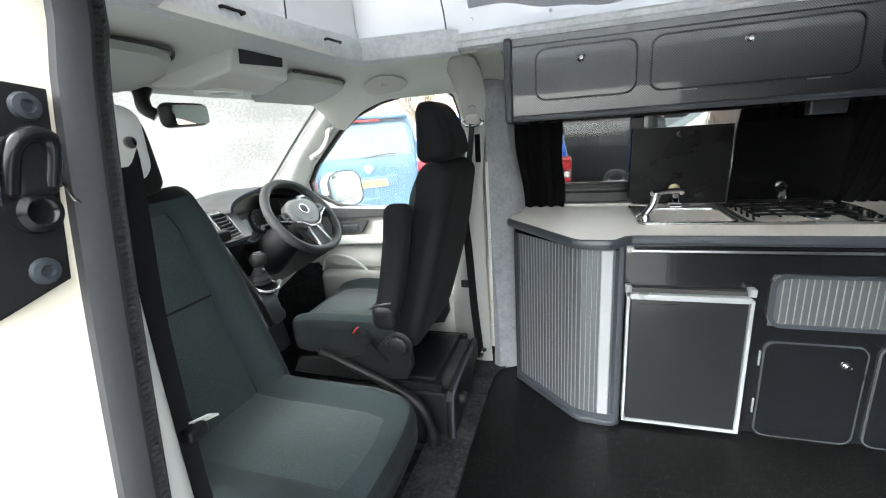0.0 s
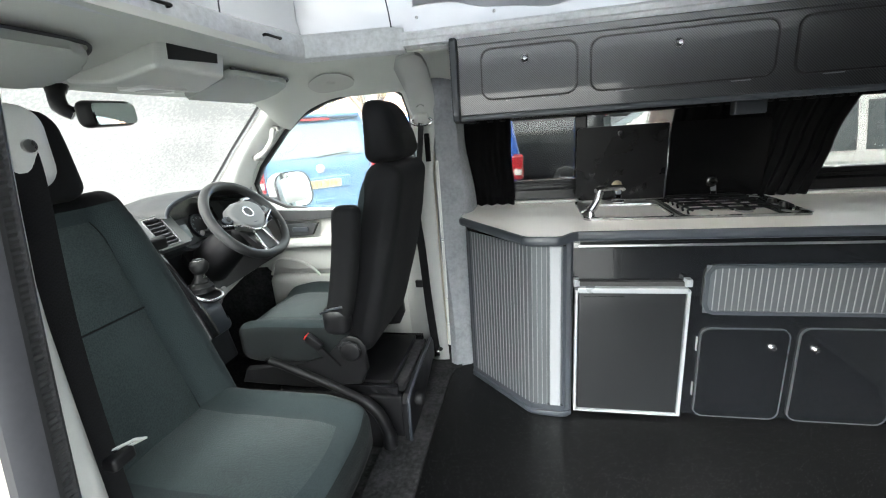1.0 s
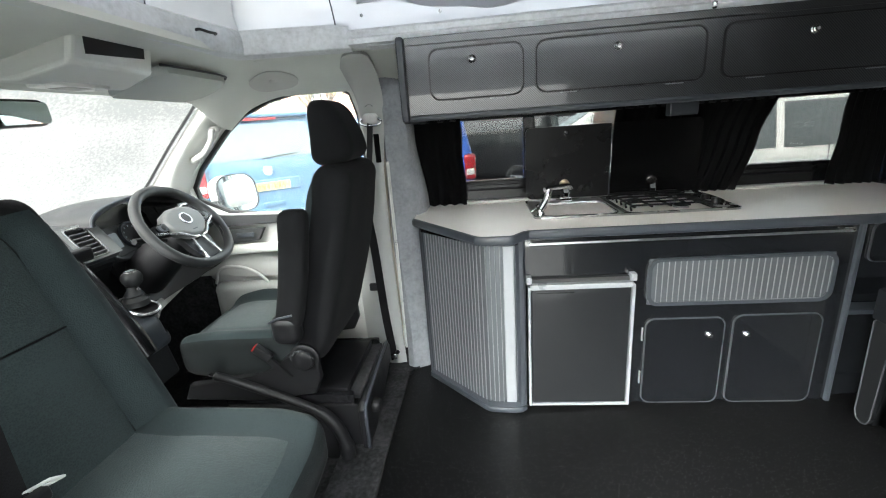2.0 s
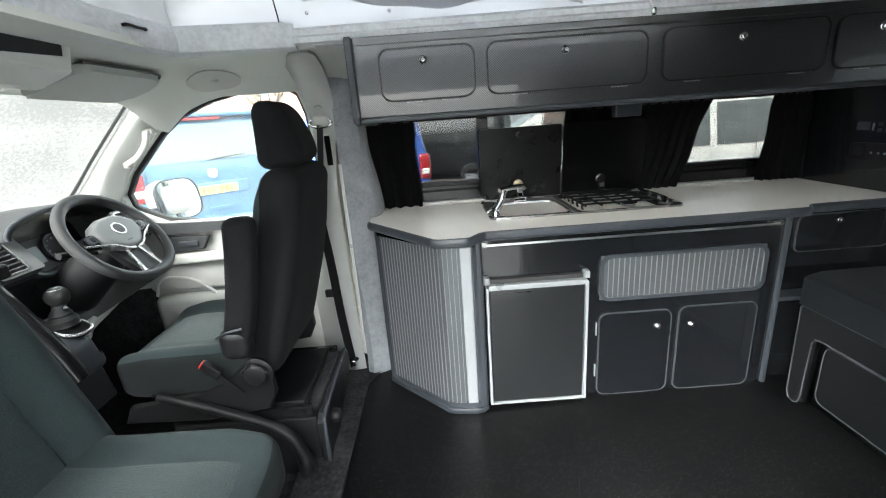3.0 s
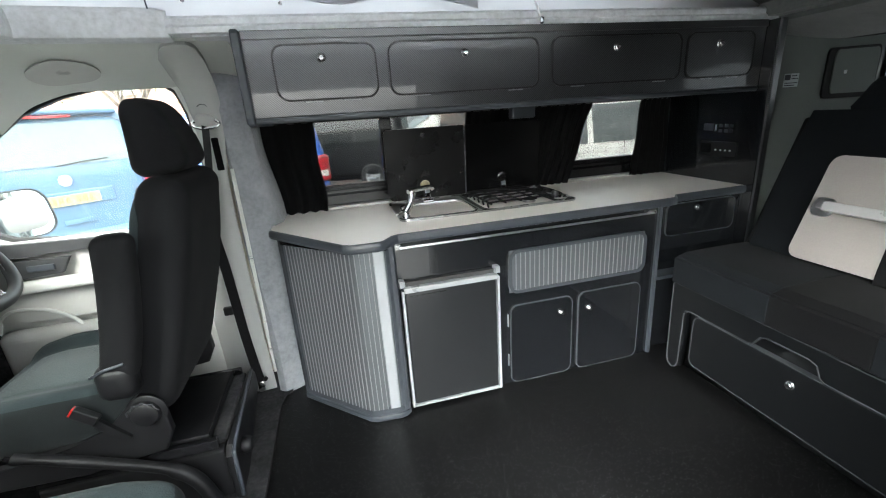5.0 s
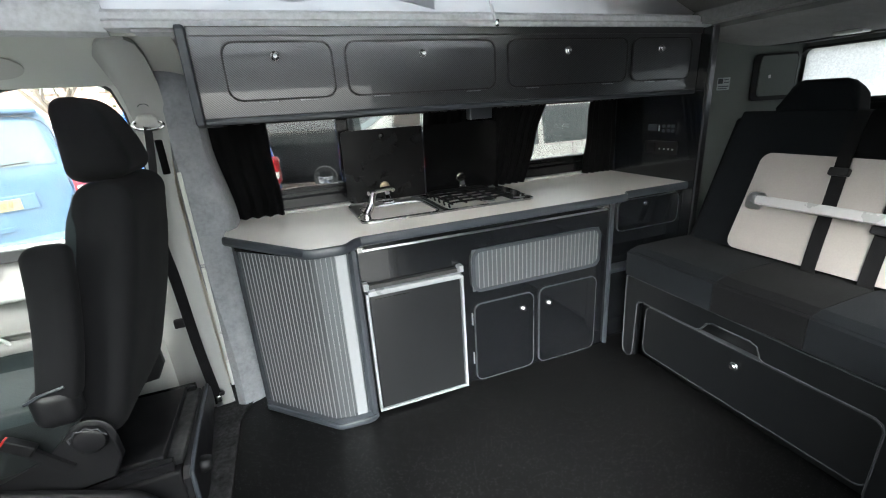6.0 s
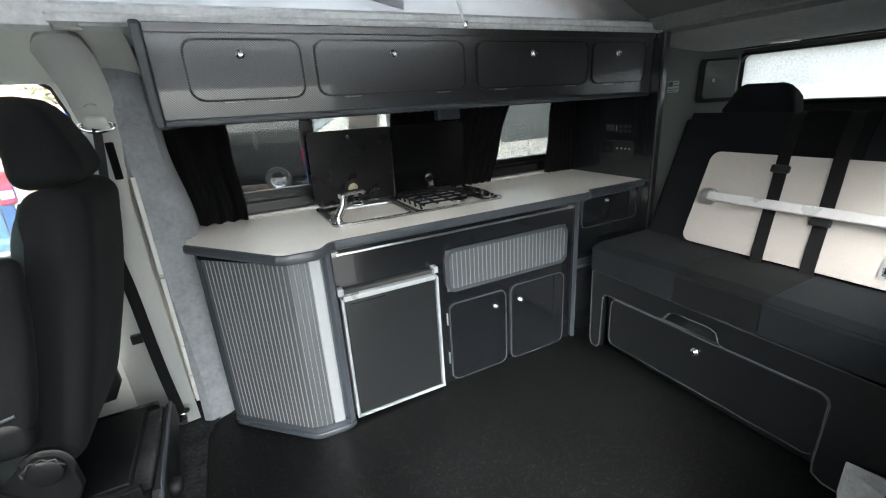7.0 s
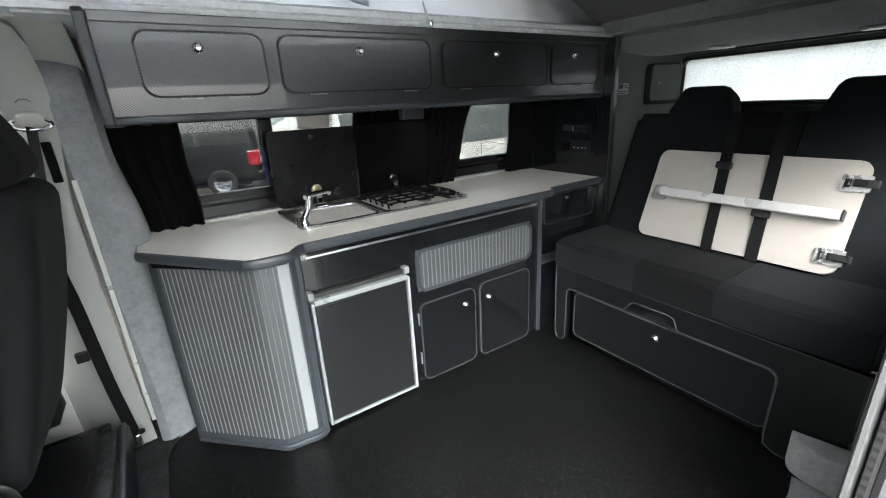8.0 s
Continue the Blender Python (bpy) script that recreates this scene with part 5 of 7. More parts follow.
for x in (0.0, 1.10):
    b = part("bracket", prism(B(), rrect(x - 0.022, x + 0.022, 0.669, 0.687, 0.006), "y", -0.001, -0.012, 0.002), M_STEEL, tr)
    for q in (-0.015, 0.015):
        part("screw", lathe(B(), [(0, 0.002), (0.003, 0.0015), (0.0035, 0)], Matrix.Translation((x + q, -0.012, 0.678)) @ Matrix.Rotation(radians(90), 4, "X"), 8), M_BLACK, b)

# sink and hob
sk = thing("sink_hob", "stainless steel combined sink and two-burner hob", "sink", (0.43, 0.31, WT))
SX0, SX1, SY0, SY1 = 0.045, 0.825, 0.115, 0.495
bm = B()
outer = rrect(SX0, SX1, SY0, SY1, 0.035, 6)
bowl = rrect(0.085, 0.375, 0.135, 0.40, 0.04, 6)
ring(bm, outer, grown(outer, -0.008), "z", WT + 0.001, WT + 0.009)
part("raised_rim", bm, M_STEEL, sk)
bm = B()
# tray with the bowl and hob wells let in
def well(bm, pts, z_top, z_bot, taper):
    a = [bm.verts.new((x, y, z_top)) for x, y in pts]
    cx, cy = sum(p[0] for p in pts) / len(pts), sum(p[1] for p in pts) / len(pts)
    b = [bm.verts.new((cx + (x - cx) * taper, cy + (y - cy) * taper, z_bot)) for x, y in pts]
    n2 = len(pts)
    for i in range(n2):
        bm.faces.new((a[i], a[(i + 1) % n2], b[(i + 1) % n2], b[i]))
    bm.faces.new(b)
    return a
va = [bm.verts.new((x, y, WT + 0.006)) for x, y in rrect(SX0 + 0.006, 0.395, SY0 + 0.006, SY1 - 0.006, [0.03, 0.004, 0.004, 0.03], 6)]
vb = [bm.verts.new((x, y, WT + 0.005)) for x, y in bowl]
for i in range(len(va)):
    j = (i + 1) % len(va)
    bm.faces.new((va[i], va[j], vb[j], vb[i]))
well(bm, bowl, WT + 0.005, WT - 0.10, 0.88)
part("bowl", bm, M_BOWL, sk)
part("bowl_lip", tube(B(), [(x, y, WT + 0.006) for x, y in grown(bowl, 0.003)], 0.0035, 8, closed=True), M_CHROME, sk, "bright rolled edge")
part("drain", lathe(B(), [(0, -0.004), (0.012, -0.003), (0.02, 0.0), (0.030, 0.003), (0.034, 0.0)], Matrix.Translation((0.23, 0.27, WT - 0.099)), 20), M_CHROME, sk, "round drain")
bm = B()
hob_o = rrect(0.397, SX1 - 0.006, SY0 + 0.006, SY1 - 0.006, [0.004, 0.03, 0.03, 0.004], 6)
hob_i = rrect(0.412, 0.735, 0.135, 0.455, 0.03, 6)
va = [bm.verts.new((x, y, WT + 0.006)) for x, y in hob_o]
vb = [bm.verts.new((x, y, WT + 0.005)) for x, y in hob_i]
for i in range(len(va)):
    j = (i + 1) % len(va)
    bm.faces.new((va[i], va[j], vb[j], vb[i]))
well(bm, hob_i, WT + 0.005, WT - 0.022, 0.96)
part("hob_tray", bm, [M_ENAMEL], sk, "black enamelled hob tray")
part("hob_rim", ring(B(), rrect(0.400, SX1 - 0.008, SY0 + 0.008, SY1 - 0.008, 0.03, 6), rrect(0.408, SX1 - 0.020, SY0 + 0.016, SY1 - 0.018, 0.03, 6), "z", WT + 0.0062, WT + 0.0085), M_STEEL, sk, "bright steel edge")
part("control_strip", prism(B(), rrect(0.745, SX1 - 0.022, SY0 + 0.04, SY1 - 0.07, 0.02, 5), "z", WT + 0.0055, WT + 0.0095, 0.002), M_STEEL, sk, "steel control strip")
part("hob_well", prism(B(), rrect(0.420, 0.728, 0.142, 0.448, 0.028, 6), "z", WT - 0.0212, WT - 0.019), M_ENAMEL, sk, "black enamelled hob well")
part("divider", box(B(), 0.39, 0.402, SY0 + 0.01, SY1 - 0.02, WT + 0.006, WT + 0.012, 0.002), M_BLACK, sk, "black seal between sink and hob")
for (cx, cy, rr) in ((0.50, 0.36, 0.036), (0.64, 0.22, 0.045)):
    b = part("burner", lathe(B(), [(0, 0.012), (rr * 0.6, 0.013), (rr * 0.7, 0.004), (rr * 0.75, 0.004), (rr * 0.8, 0.002), (rr, 0.0), (rr * 1.1, -0.012)], Matrix.Translation((cx, cy, WT - 0.006)), 20), M_STEEL, sk)
    part("burner_cap", lathe(B(), [(0, 0.014), (rr * 0.5, 0.014), (rr * 0.58, 0.010), (rr * 0.58, 0.006)], Matrix.Translation((cx, cy, WT)), 18), M_IRON, b)
hz = WT + 0.028
for y in (0.155, 0.215, 0.275, 0.335, 0.395, 0.44):
    part("pan_support_bar", tube(B(), smooth_path([(0.425, y, WT + 0.008), (0.432, y, hz), (0.57, y, hz), (0.715, y, hz), (0.722, y, WT + 0.008)], 3), 0.0042, 6), M_IRON, sk)
for x in (0.435, 0.50, 0.57, 0.64, 0.712):
    part("pan_support_bar", tube(B(), [(x, 0.148, hz - 0.005), (x, 0.447, hz - 0.005)], 0.0042, 6), M_IRON, sk)
for y in (0.19, 0.27):
    part("control_knob", lathe(B(), [(0, 0.022), (0.014, 0.021), (0.017, 0.006), (0.019, 0)], Matrix.Translation((0.78, y + 0.05, WT + 0.006)), 16), M_BLACK, sk)
part("lid_prop", tube(B(), smooth_path([(0.735, 0.485, WT + 0.012), (0.78, 0.475, WT + 0.018), (0.80, 0.36, WT + 0.020), (0.80, 0.22, WT + 0.018), (0.765, 0.15, WT + 0.014)]), 0.0035, 8), M_STEEL, sk)
part("plug_hole", lathe(B(), [(0, 0.0), (0.012, 0.001), (0.02, 0.003), (0.022, 0)], Matrix.Translation((0.23, 0.27, WT - 0.0995)), 16), M_CHROME, sk)
tap = thing("tap", "chrome folding mixer tap at the sink", "tap", (0.09, 0.18, WT + 0.006))
part("foot", lathe(B(), [(0.0, 0.0), (0.017, 0.0), (0.017, 0.012), (0.012, 0.02), (0.012, 0.03), (0, 0.03)], Matrix.Translation((0.072, 0.152, WT + 0.006)), 16), M_CHROME, tap)
part("lever", tube(B(), smooth_path([(0.072, 0.152, 0.772), (0.05, 0.14, 0.776), (0.035, 0.135, 0.766)]), [0.007] * 6 + [0.006] * 6 + [0.004], 8), M_CHROME, tap)
part("body", tube(B(), smooth_path([(0.074, 0.155, 0.77), (0.095, 0.165, 0.80), (0.105, 0.172, 0.83), (0.110, 0.176, 0.845)]), 0.0155, 12), M_CHROME, tap)
part("spout", tube(B(), smooth_path([(0.092, 0.168, 0.846), (0.12, 0.185, 0.850), (0.16, 0.21, 0.849), (0.20, 0.235, 0.846), (0.21, 0.241, 0.836)]), 0.010, 10), M_CHROME, tap)


def lid(x0, x1, label, rad, clip_x, glass, disc_mat, ringed):
    t = thing("glass_lid", label, "hob lid", ((x0 + x1) / 2, 0.46, WT + 0.02), "raised glass lids")
    m = Matrix.Translation((0, 0.455, WT + 0.02)) @ Matrix.Rotation(radians(4), 4, "X")
    bm = prism(B(), rrect(x0, x1, 0.0, 0.322, rad, 6), "y", -0.0025, 0.0025, 0.0012)
    bmesh.ops.transform(bm, matrix=m, verts=bm.verts[:])
    g = part("glass", bm, glass, t)
    if ringed:
        bm = lathe(B(), [(0.006, 0.004), (0.008, 0.006), (0.0125, 0.005), (0.0135, 0)], m @ Matrix.Translation(((x0 + x1) / 2 - 0.008, -0.003, 0.292)) @ Matrix.Rotation(radians(90), 4, "X"), 18)
        part("finger_hole", bm, M_GLOSSBLACK, g, "black finger hole ring")
        part("hole_plug", lathe(B(), [(0, 0.003), (0.0055, 0.003), (0.006, 0)], m @ Matrix.Translation(((x0 + x1) / 2 - 0.008, -0.0026, 0.292)) @ Matrix.Rotation(radians(90), 4, "X"), 12), M_SEAL, g)
    bm = lathe(B(), [(0, 0.010), (0.004, 0.0105), (0.005, 0.0085), (0.012, 0.009), (0.019, 0.008), (0.0225, 0.005), (0.023, 0)], m @ Matrix.Translation((clip_x, -0.003, 0.064)) @ Matrix.Rotation(radians(90), 4, "X"), 22)
    part("clamp_disc", bm, disc_mat, g, "round clamp disc")
    hg = part("hinge", prism(B(), [(0.455, WT + 0.074), (0.447, WT + 0.072), (0.440, WT + 0.045), (0.438, WT + 0.022), (0.428, WT + 0.010), (0.455, WT + 0.010)], "x", clip_x - 0.004, clip_x + 0.020, 0.002), M_CHROME, t)
    part("hinge_foot", box(B(), clip_x - 0.022, clip_x + 0.030, 0.408, 0.442, WT + 0.007, WT + 0.016, 0.003), M_CHROME, hg)
    part("hinge_barrel", tube(B(), [(clip_x - 0.022, 0.432, WT + 0.022), (clip_x + 0.030, 0.432, WT + 0.022)], 0.0065, 10), M_CHROME, hg)
    return t


lid(0.047, 0.418, "black glass sink lid standing open against the window", [0.03, 0.006, 0.006, 0.022], 0.222, M_BLACKGLASS, M_BRONZE, True)
lid(0.426, 0.80, "black glass hob lid standing open against the curtain", [0.006, 0.03, 0.022, 0.006], 0.605, M_LIDBLACK, M_DARKSTEEL, False)

part("lid_strip", box(B(), 0.4195, 0.4245, 0.448, 0.456, WT + 0.02, WT + 0.335, 0.001), M_EDGE, sk, "slim aluminium strip between the lids")

# overhead lockers
oh = thing("overhead_locker", "long dark carbon-look overhead locker with four flap doors", "cupboard", (0.6, 0.2, 1.14))
prof = [(0.02, 1.405), (0.02, 1.16), (0.035, 1.148), (0.30, 1.142), (0.50, 1.142), (0.50, 1.405)]
part("body", prism(B(), prof, "x", -0.398, 1.60), M_CARBON, oh)
part("lower_edge", tube(B(), [(-0.40, 0.030, 1.150), (1.60, 0.030, 1.150)], 0.012, 10), M_EDGE, oh, "mid grey rounded lower edge")
ends = [(0.505, 1.412), (0.505, 1.13), (0.03, 1.134), (0.002, 1.142), (-0.004, 1.16), (-0.006, 1.40), (0.0, 1.412)]
part("end_panel", prism(B(), ends, "x", -0.424, -0.398, 0.007, 3), M_EDGE, oh, "mid grey rounded end panel")
part("top_strip", box(B(), -0.397, 1.60, 0.012, 0.02, 1.385, 1.41, 0.002), M_CARBON, oh)
for u0, u1, kx in ((-0.320, 0.002, -0.171), (0.04, 0.582, 0.305), (0.632, 1.19, 0.899), (1.215, 1.545, 1.371)):
    d = part("door", prism(B(), rrect(u0 + 0.005, u1 - 0.005, 1.208, 1.366, 0.03, 6), "y", 0.021, 0.014, 0.002), M_CARBON, oh)
    part("edge_trim", ring(B(), rrect(u0, u1, 1.203, 1.371, 0.035, 6), rrect(u0 + 0.005, u1 - 0.005, 1.208, 1.366, 0.03, 6), "y", 0.021, 0.0115), M_BLACK, d, "dark moulded door edge")
    knob(d, (kx, 0.014, 1.328))
    for hx in (u0 + 0.11, u1 - 0.09):
        part("hinge", box(B(), hx - 0.028, hx + 0.028, 0.016, 0.021, 1.1985, 1.2015, 0.001), M_WHITEALU, d)
gas = thing("gas_alarm", "small dark grey box under the overhead locker", "alarm", (0.65, 0.3, 1.09))
part("case", box(B(), 0.595, 0.705, 0.285, 0.33, 1.092, 1.142, 0.006), M_EDGE, gas)


# curtains
def curtain(name, x0t, x1t, x0b, x1b, zt, zb, label, folds, y=0.505, seed=0):
    bm = B()
    def f(u, v):
        xt, xb = x0t + (x1t - x0t) * u, x0b + (x1b - x0b) * u
        s = v ** 0.9
        x = xt + (xb - xt) * s
        amp = 0.006 + 0.007 * v
        yy = y + amp * math.sin(2 * math.pi * folds * u + 1.3 * math.sin(3 * u + seed)) + wob((u * 3, v * 2, seed), 1.5, 0.006)
        z = zt + (zb - zt) * v + 0.002 * math.sin(2 * math.pi * folds * u) * v
        return (x + 0.004 * math.sin(9 * v + seed), yy, z)
    sheet(bm, f, int(folds * 10), 16, 0.002)
    return solid(name, bm, M_CURTAIN, label, "curtain", group="window curtains")


curtain("curtain", -0.625, -0.245, -0.565, -0.228, 1.142, 0.744, "gathered black curtain beside the cab pillar", 7, seed=1)
curtain("curtain", 0.458, 1.135, 0.44, 1.0, 1.142, 0.744, "black curtain drawn behind the hob lid", 14, y=0.51, seed=2)
curtain("curtain", 1.422, 1.60, 1.385, 1.60, 1.142, 0.744, "gathered black curtain beside the tall panel", 6, seed=3)
bm = B()
tube(bm, [(-0.55, 0.51, 1.135), (1.6, 0.51, 1.135)], 0.004, 8)
solid("curtain_rail", bm, M_BLACK, "thin black curtain rail", "rail")

# ---- bench ----
BX = 1.165
bench = thing("bench", "rear bench with black two-tone cushions and a dark drawer base", "bench", (1.4, -0.65, FL))
R1 = [(-0.102, 0.373), (-0.108, 0.02), (-0.118, -0.004), (-0.14, -0.012), (-0.158, -0.004), (-0.168, 0.02), (-0.172, 0.262), (-0.182, 0.278), (-0.20, 0.283),
      (-0.46, 0.283), (-0.478, 0.288), (-0.50, 0.322), (-0.52, 0.334), (-0.66, 0.334), (-0.685, 0.325), (-0.70, 0.288), (-0.715, 0.281), (-1.005, 0.281), (-1.022, 0.272), (-1.030, 0.25), (-1.026, 0.04), (-1.03, 0.0), (-1.06, -0.018), (-1.10, -0.018),
      (-1.222, -0.018), (-1.23, -0.01), (-1.23, 0.362), (-1.222, 0.372), (-0.11, 0.383)]
part("front_panel", prism(B(), R1, "x", BX, BX + 0.018), M_BASE, bench)
bm = B()
loopp = [Vector((BX, u, v)) for u, v in R1]
tube(bm, loopp, 0.003, 6, closed=True)
part("edge_trim", bm, M_LIP, bench, "paler grey edge trim")
bm = B()
box(bm, BX + 0.05, 1.62, -1.23, -0.10, FL + 0.01, 0.37)
box(bm, BX + 0.019, BX + 0.049, -0.16, -0.10, FL + 0.01, 0.37)
box(bm, BX + 0.019, BX + 0.049, -1.23, -1.04, FL + 0.01, 0.37)
part("carcass", bm, M_BASE, bench)
dr = part("drawer", prism(B(), rrect(-1.018, -0.205, 0.035, 0.262, 0.03, 6), "x", BX + 0.048, BX + 0.022, 0.002), M_BASE, bench)
part("edge_trim", ring(B(), rrect(-1.022, -0.202, 0.032, 0.265, 0.034, 6), rrect(-1.018, -0.206, 0.036, 0.261, 0.030, 6), "x", BX + 0.045, BX + 0.020), M_LIP, dr, "paler grey edge trim")
knob(dr, (BX + 0.02, -0.611, 0.2), 0.0125, "x")

cush = bench
for y0, y1, mt in ((-0.515, -0.105, M_BENCH2), (-0.815, -0.515, M_BENCH), (-1.225, -0.815, M_BENCH2)):
    bm = rbox(B(), (1.365, (y0 + y1) / 2, 0.448), (0.215, (y1 - y0) / 2, 0.06), 0.004, 8,
              lambda p: (p[0] + 0.012 * (p[0] < -0.19) * (p[2] > 0.045), p[1], p[2] - 0.010 * (p[0] < -0.2) * (p[2] > 0.045) + 0.008 * math.cos(p[0] * 5) * (p[2] > 0) + wob((p[0] * 6, (p[1] + (y0 + y1) / 2) * 6, 0), 1.0, 0.004)))
    part("seat_section", bm, mt, cush)

SL = 0.40
def on_back(y, z, off=0.0):
    """A point on the reclined backrest, off metres in front of it."""
    nrm = Vector((-1, 0, SL)).normalized()
    p = Vector((1.49 + SL * (z - 0.5), y, z)) + nrm * off
    return p
back_m = Matrix.Translation((1.49, 0, 0.5)) @ Matrix.Rotation(math.atan(SL), 4, "Y")
back = bench
KL = math.sqrt(1 + SL * SL)
for y0, y1, mt, head in ((-0.585, -0.135, M_BENCH2, (-0.535, -0.248)), (-0.80, -0.585, M_BENCH, None), (-1.225, -0.80, M_BENCH2, (-1.14, -0.815))):
    hh = (1.055 - 0.47) * KL
    bm = rbox(B(), (0.075, (y0 + y1) / 2, hh / 2 - 0.03 * KL), (0.066, (y1 - y0) / 2, hh / 2), 0.006, 7,
              lambda p: (p[0] - 0.012 * math.cos(p[2] * 4.5) * (p[0] < 0) + wob((p[0] * 5, (p[1] + (y0 + y1) / 2) * 5, p[2] * 5), 1.0, 0.004), p[1], p[2]))
    bmesh.ops.transform(bm, matrix=back_m, verts=bm.verts[:])
    s = part("back_section", bm, mt, back)
    if head:
        h0, h1 = head
        pts = [(h0, 0.56), (h0 + 0.008, 0.605), (h0 + 0.034, 0.695), (h0 + 0.055, 0.718), (h0 + 0.08, 0.727), (h1 - 0.065, 0.730), (h1 - 0.043, 0.722), (h1 - 0.027, 0.700), (h1 - 0.006, 0.61), (h1, 0.56)]
        bm = prism(B(), [(y, z) for y, z in pts], "x", 0.02, 0.135, 0.025, 4)
        bmesh.ops.transform(bm, matrix=back_m, verts=bm.verts[:])
        part("headrest", bm, mt, s)
bm = rbox(B(), (0.085, -0.115, 0.30), (0.05, 0.022, 0.28), 0.015, 4)
bmesh.ops.transform(bm, matrix=back_m, verts=bm.verts[:])
part("side_wing", bm, M_BENCH, back)

# stored table
tb = thing("table_top", "beige folding table top strapped to the bench backrest", "table", on_back(-0.67, 0.52, 0.02))
def on_board(bm):
    bmesh.ops.transform(bm, matrix=back_m, verts=bm.verts[:])
    return bm
def bz(z):
    return (z - 0.5) * KL
part("board", on_board(prism(B(), rrect(-1.032, -0.315, bz(0.517), bz(0.885), 0.035, 6), "x", -0.032, -0.014, 0.003)), M_PADTOP, tb)
leg = part("leg", on_board(box(B(), -0.078, -0.046, -1.005, -0.385, bz(0.688) - 0.0, bz(0.688) + 0.034, 0.003)), M_LEGALU, tb, "square aluminium leg folded across the board")
part("leg_cap", on_board(box(B(), -0.079, -0.045, -1.011, -1.0055, bz(0.688) - 0.002, bz(0.688) + 0.036, 0.002)), M_BLACK, leg)
hg = part("leg_hinge", on_board(prism(B(), rrect(-0.40, -0.33, bz(0.672), bz(0.735), 0.02), "x", -0.034, -0.040, 0.001)), M_ALU, tb, "metal leg hinge")
part("hinge_lug", on_board(box(B(), -0.075, -0.040, -0.384, -0.362, bz(0.694), bz(0.694) + 0.026, 0.004)), M_ALU, hg)
for z in (0.575, 0.812):
    lt = part("latch", on_board(prism(B(), rrect(-1.045, -0.965, bz(z) - 0.028, bz(z) + 0.028, 0.006), "x", -0.033, -0.040, 0.001)), M_LATCH, tb, "pressed steel table latch")
    part("latch_bar", on_board(box(B(), -0.050, -0.040, -1.065, -1.0, bz(z) - 0.013, bz(z) + 0.013, 0.003)), M_DARKSTEEL, lt)
    part("latch_recess", on_board(box(B(), -0.0412, -0.039, -0.992, -0.975, bz(z) - 0.016, bz(z) + 0.014, 0.001)), M_BLACK, lt, "dark latch opening")
    part("latch_tongue", on_board(cbox(B(), (-0.044, -0.986, bz(z)), (0.003, 0.005, 0.009), 0.002)), M_CHROME, lt)
    for a in (-0.018, 0.018):
        part("screw", on_board(lathe(B(), [(0, 0.003), (0.005, 0.002), (0.006, 0)], Matrix.Translation((-0.040, -0.978, bz(z) + a)) @ Matrix.Rotation(radians(-90), 4, "Y"), 10)), M_CHROME, lt)
for (yt, yb, wd) in ((-0.570, -0.624, 0.043), (-0.744, -0.788, 0.043)):
    st = thing("lap_belt", "black webbing belt strapped over the stored table", "seat belt", on_back(yb, 0.5, 0.03), "lap belts of the bench")
    pts = [Vector((0.02, yt, bz(1.055))), Vector((-0.014, yt - 0.002, bz(1.03))), Vector((-0.036, yt * 0.7 + yb * 0.3, bz(0.90)))]
    pts += [Vector((-0.036, yt * 0.45 + yb * 0.55, bz(0.78))), Vector((-0.036, yb, bz(0.53))), Vector((-0.020, yb - 0.004, bz(0.505)))]
    part("webbing", on_board(belt(B(), pts, wd)), M_STRAP, st)
    zb, yk = (0.835, yt * 0.55 + yb * 0.45) if wd and yt > -0.6 else (0.675, yt * 0.3 + yb * 0.7)
    part("buckle", on_board(rbox(B(), (-0.043, yk, bz(zb)), (0.012, 0.03, 0.014), 0.006, 2)), M_BLACK, st, "black plastic buckle")

# ---- driving cab ----


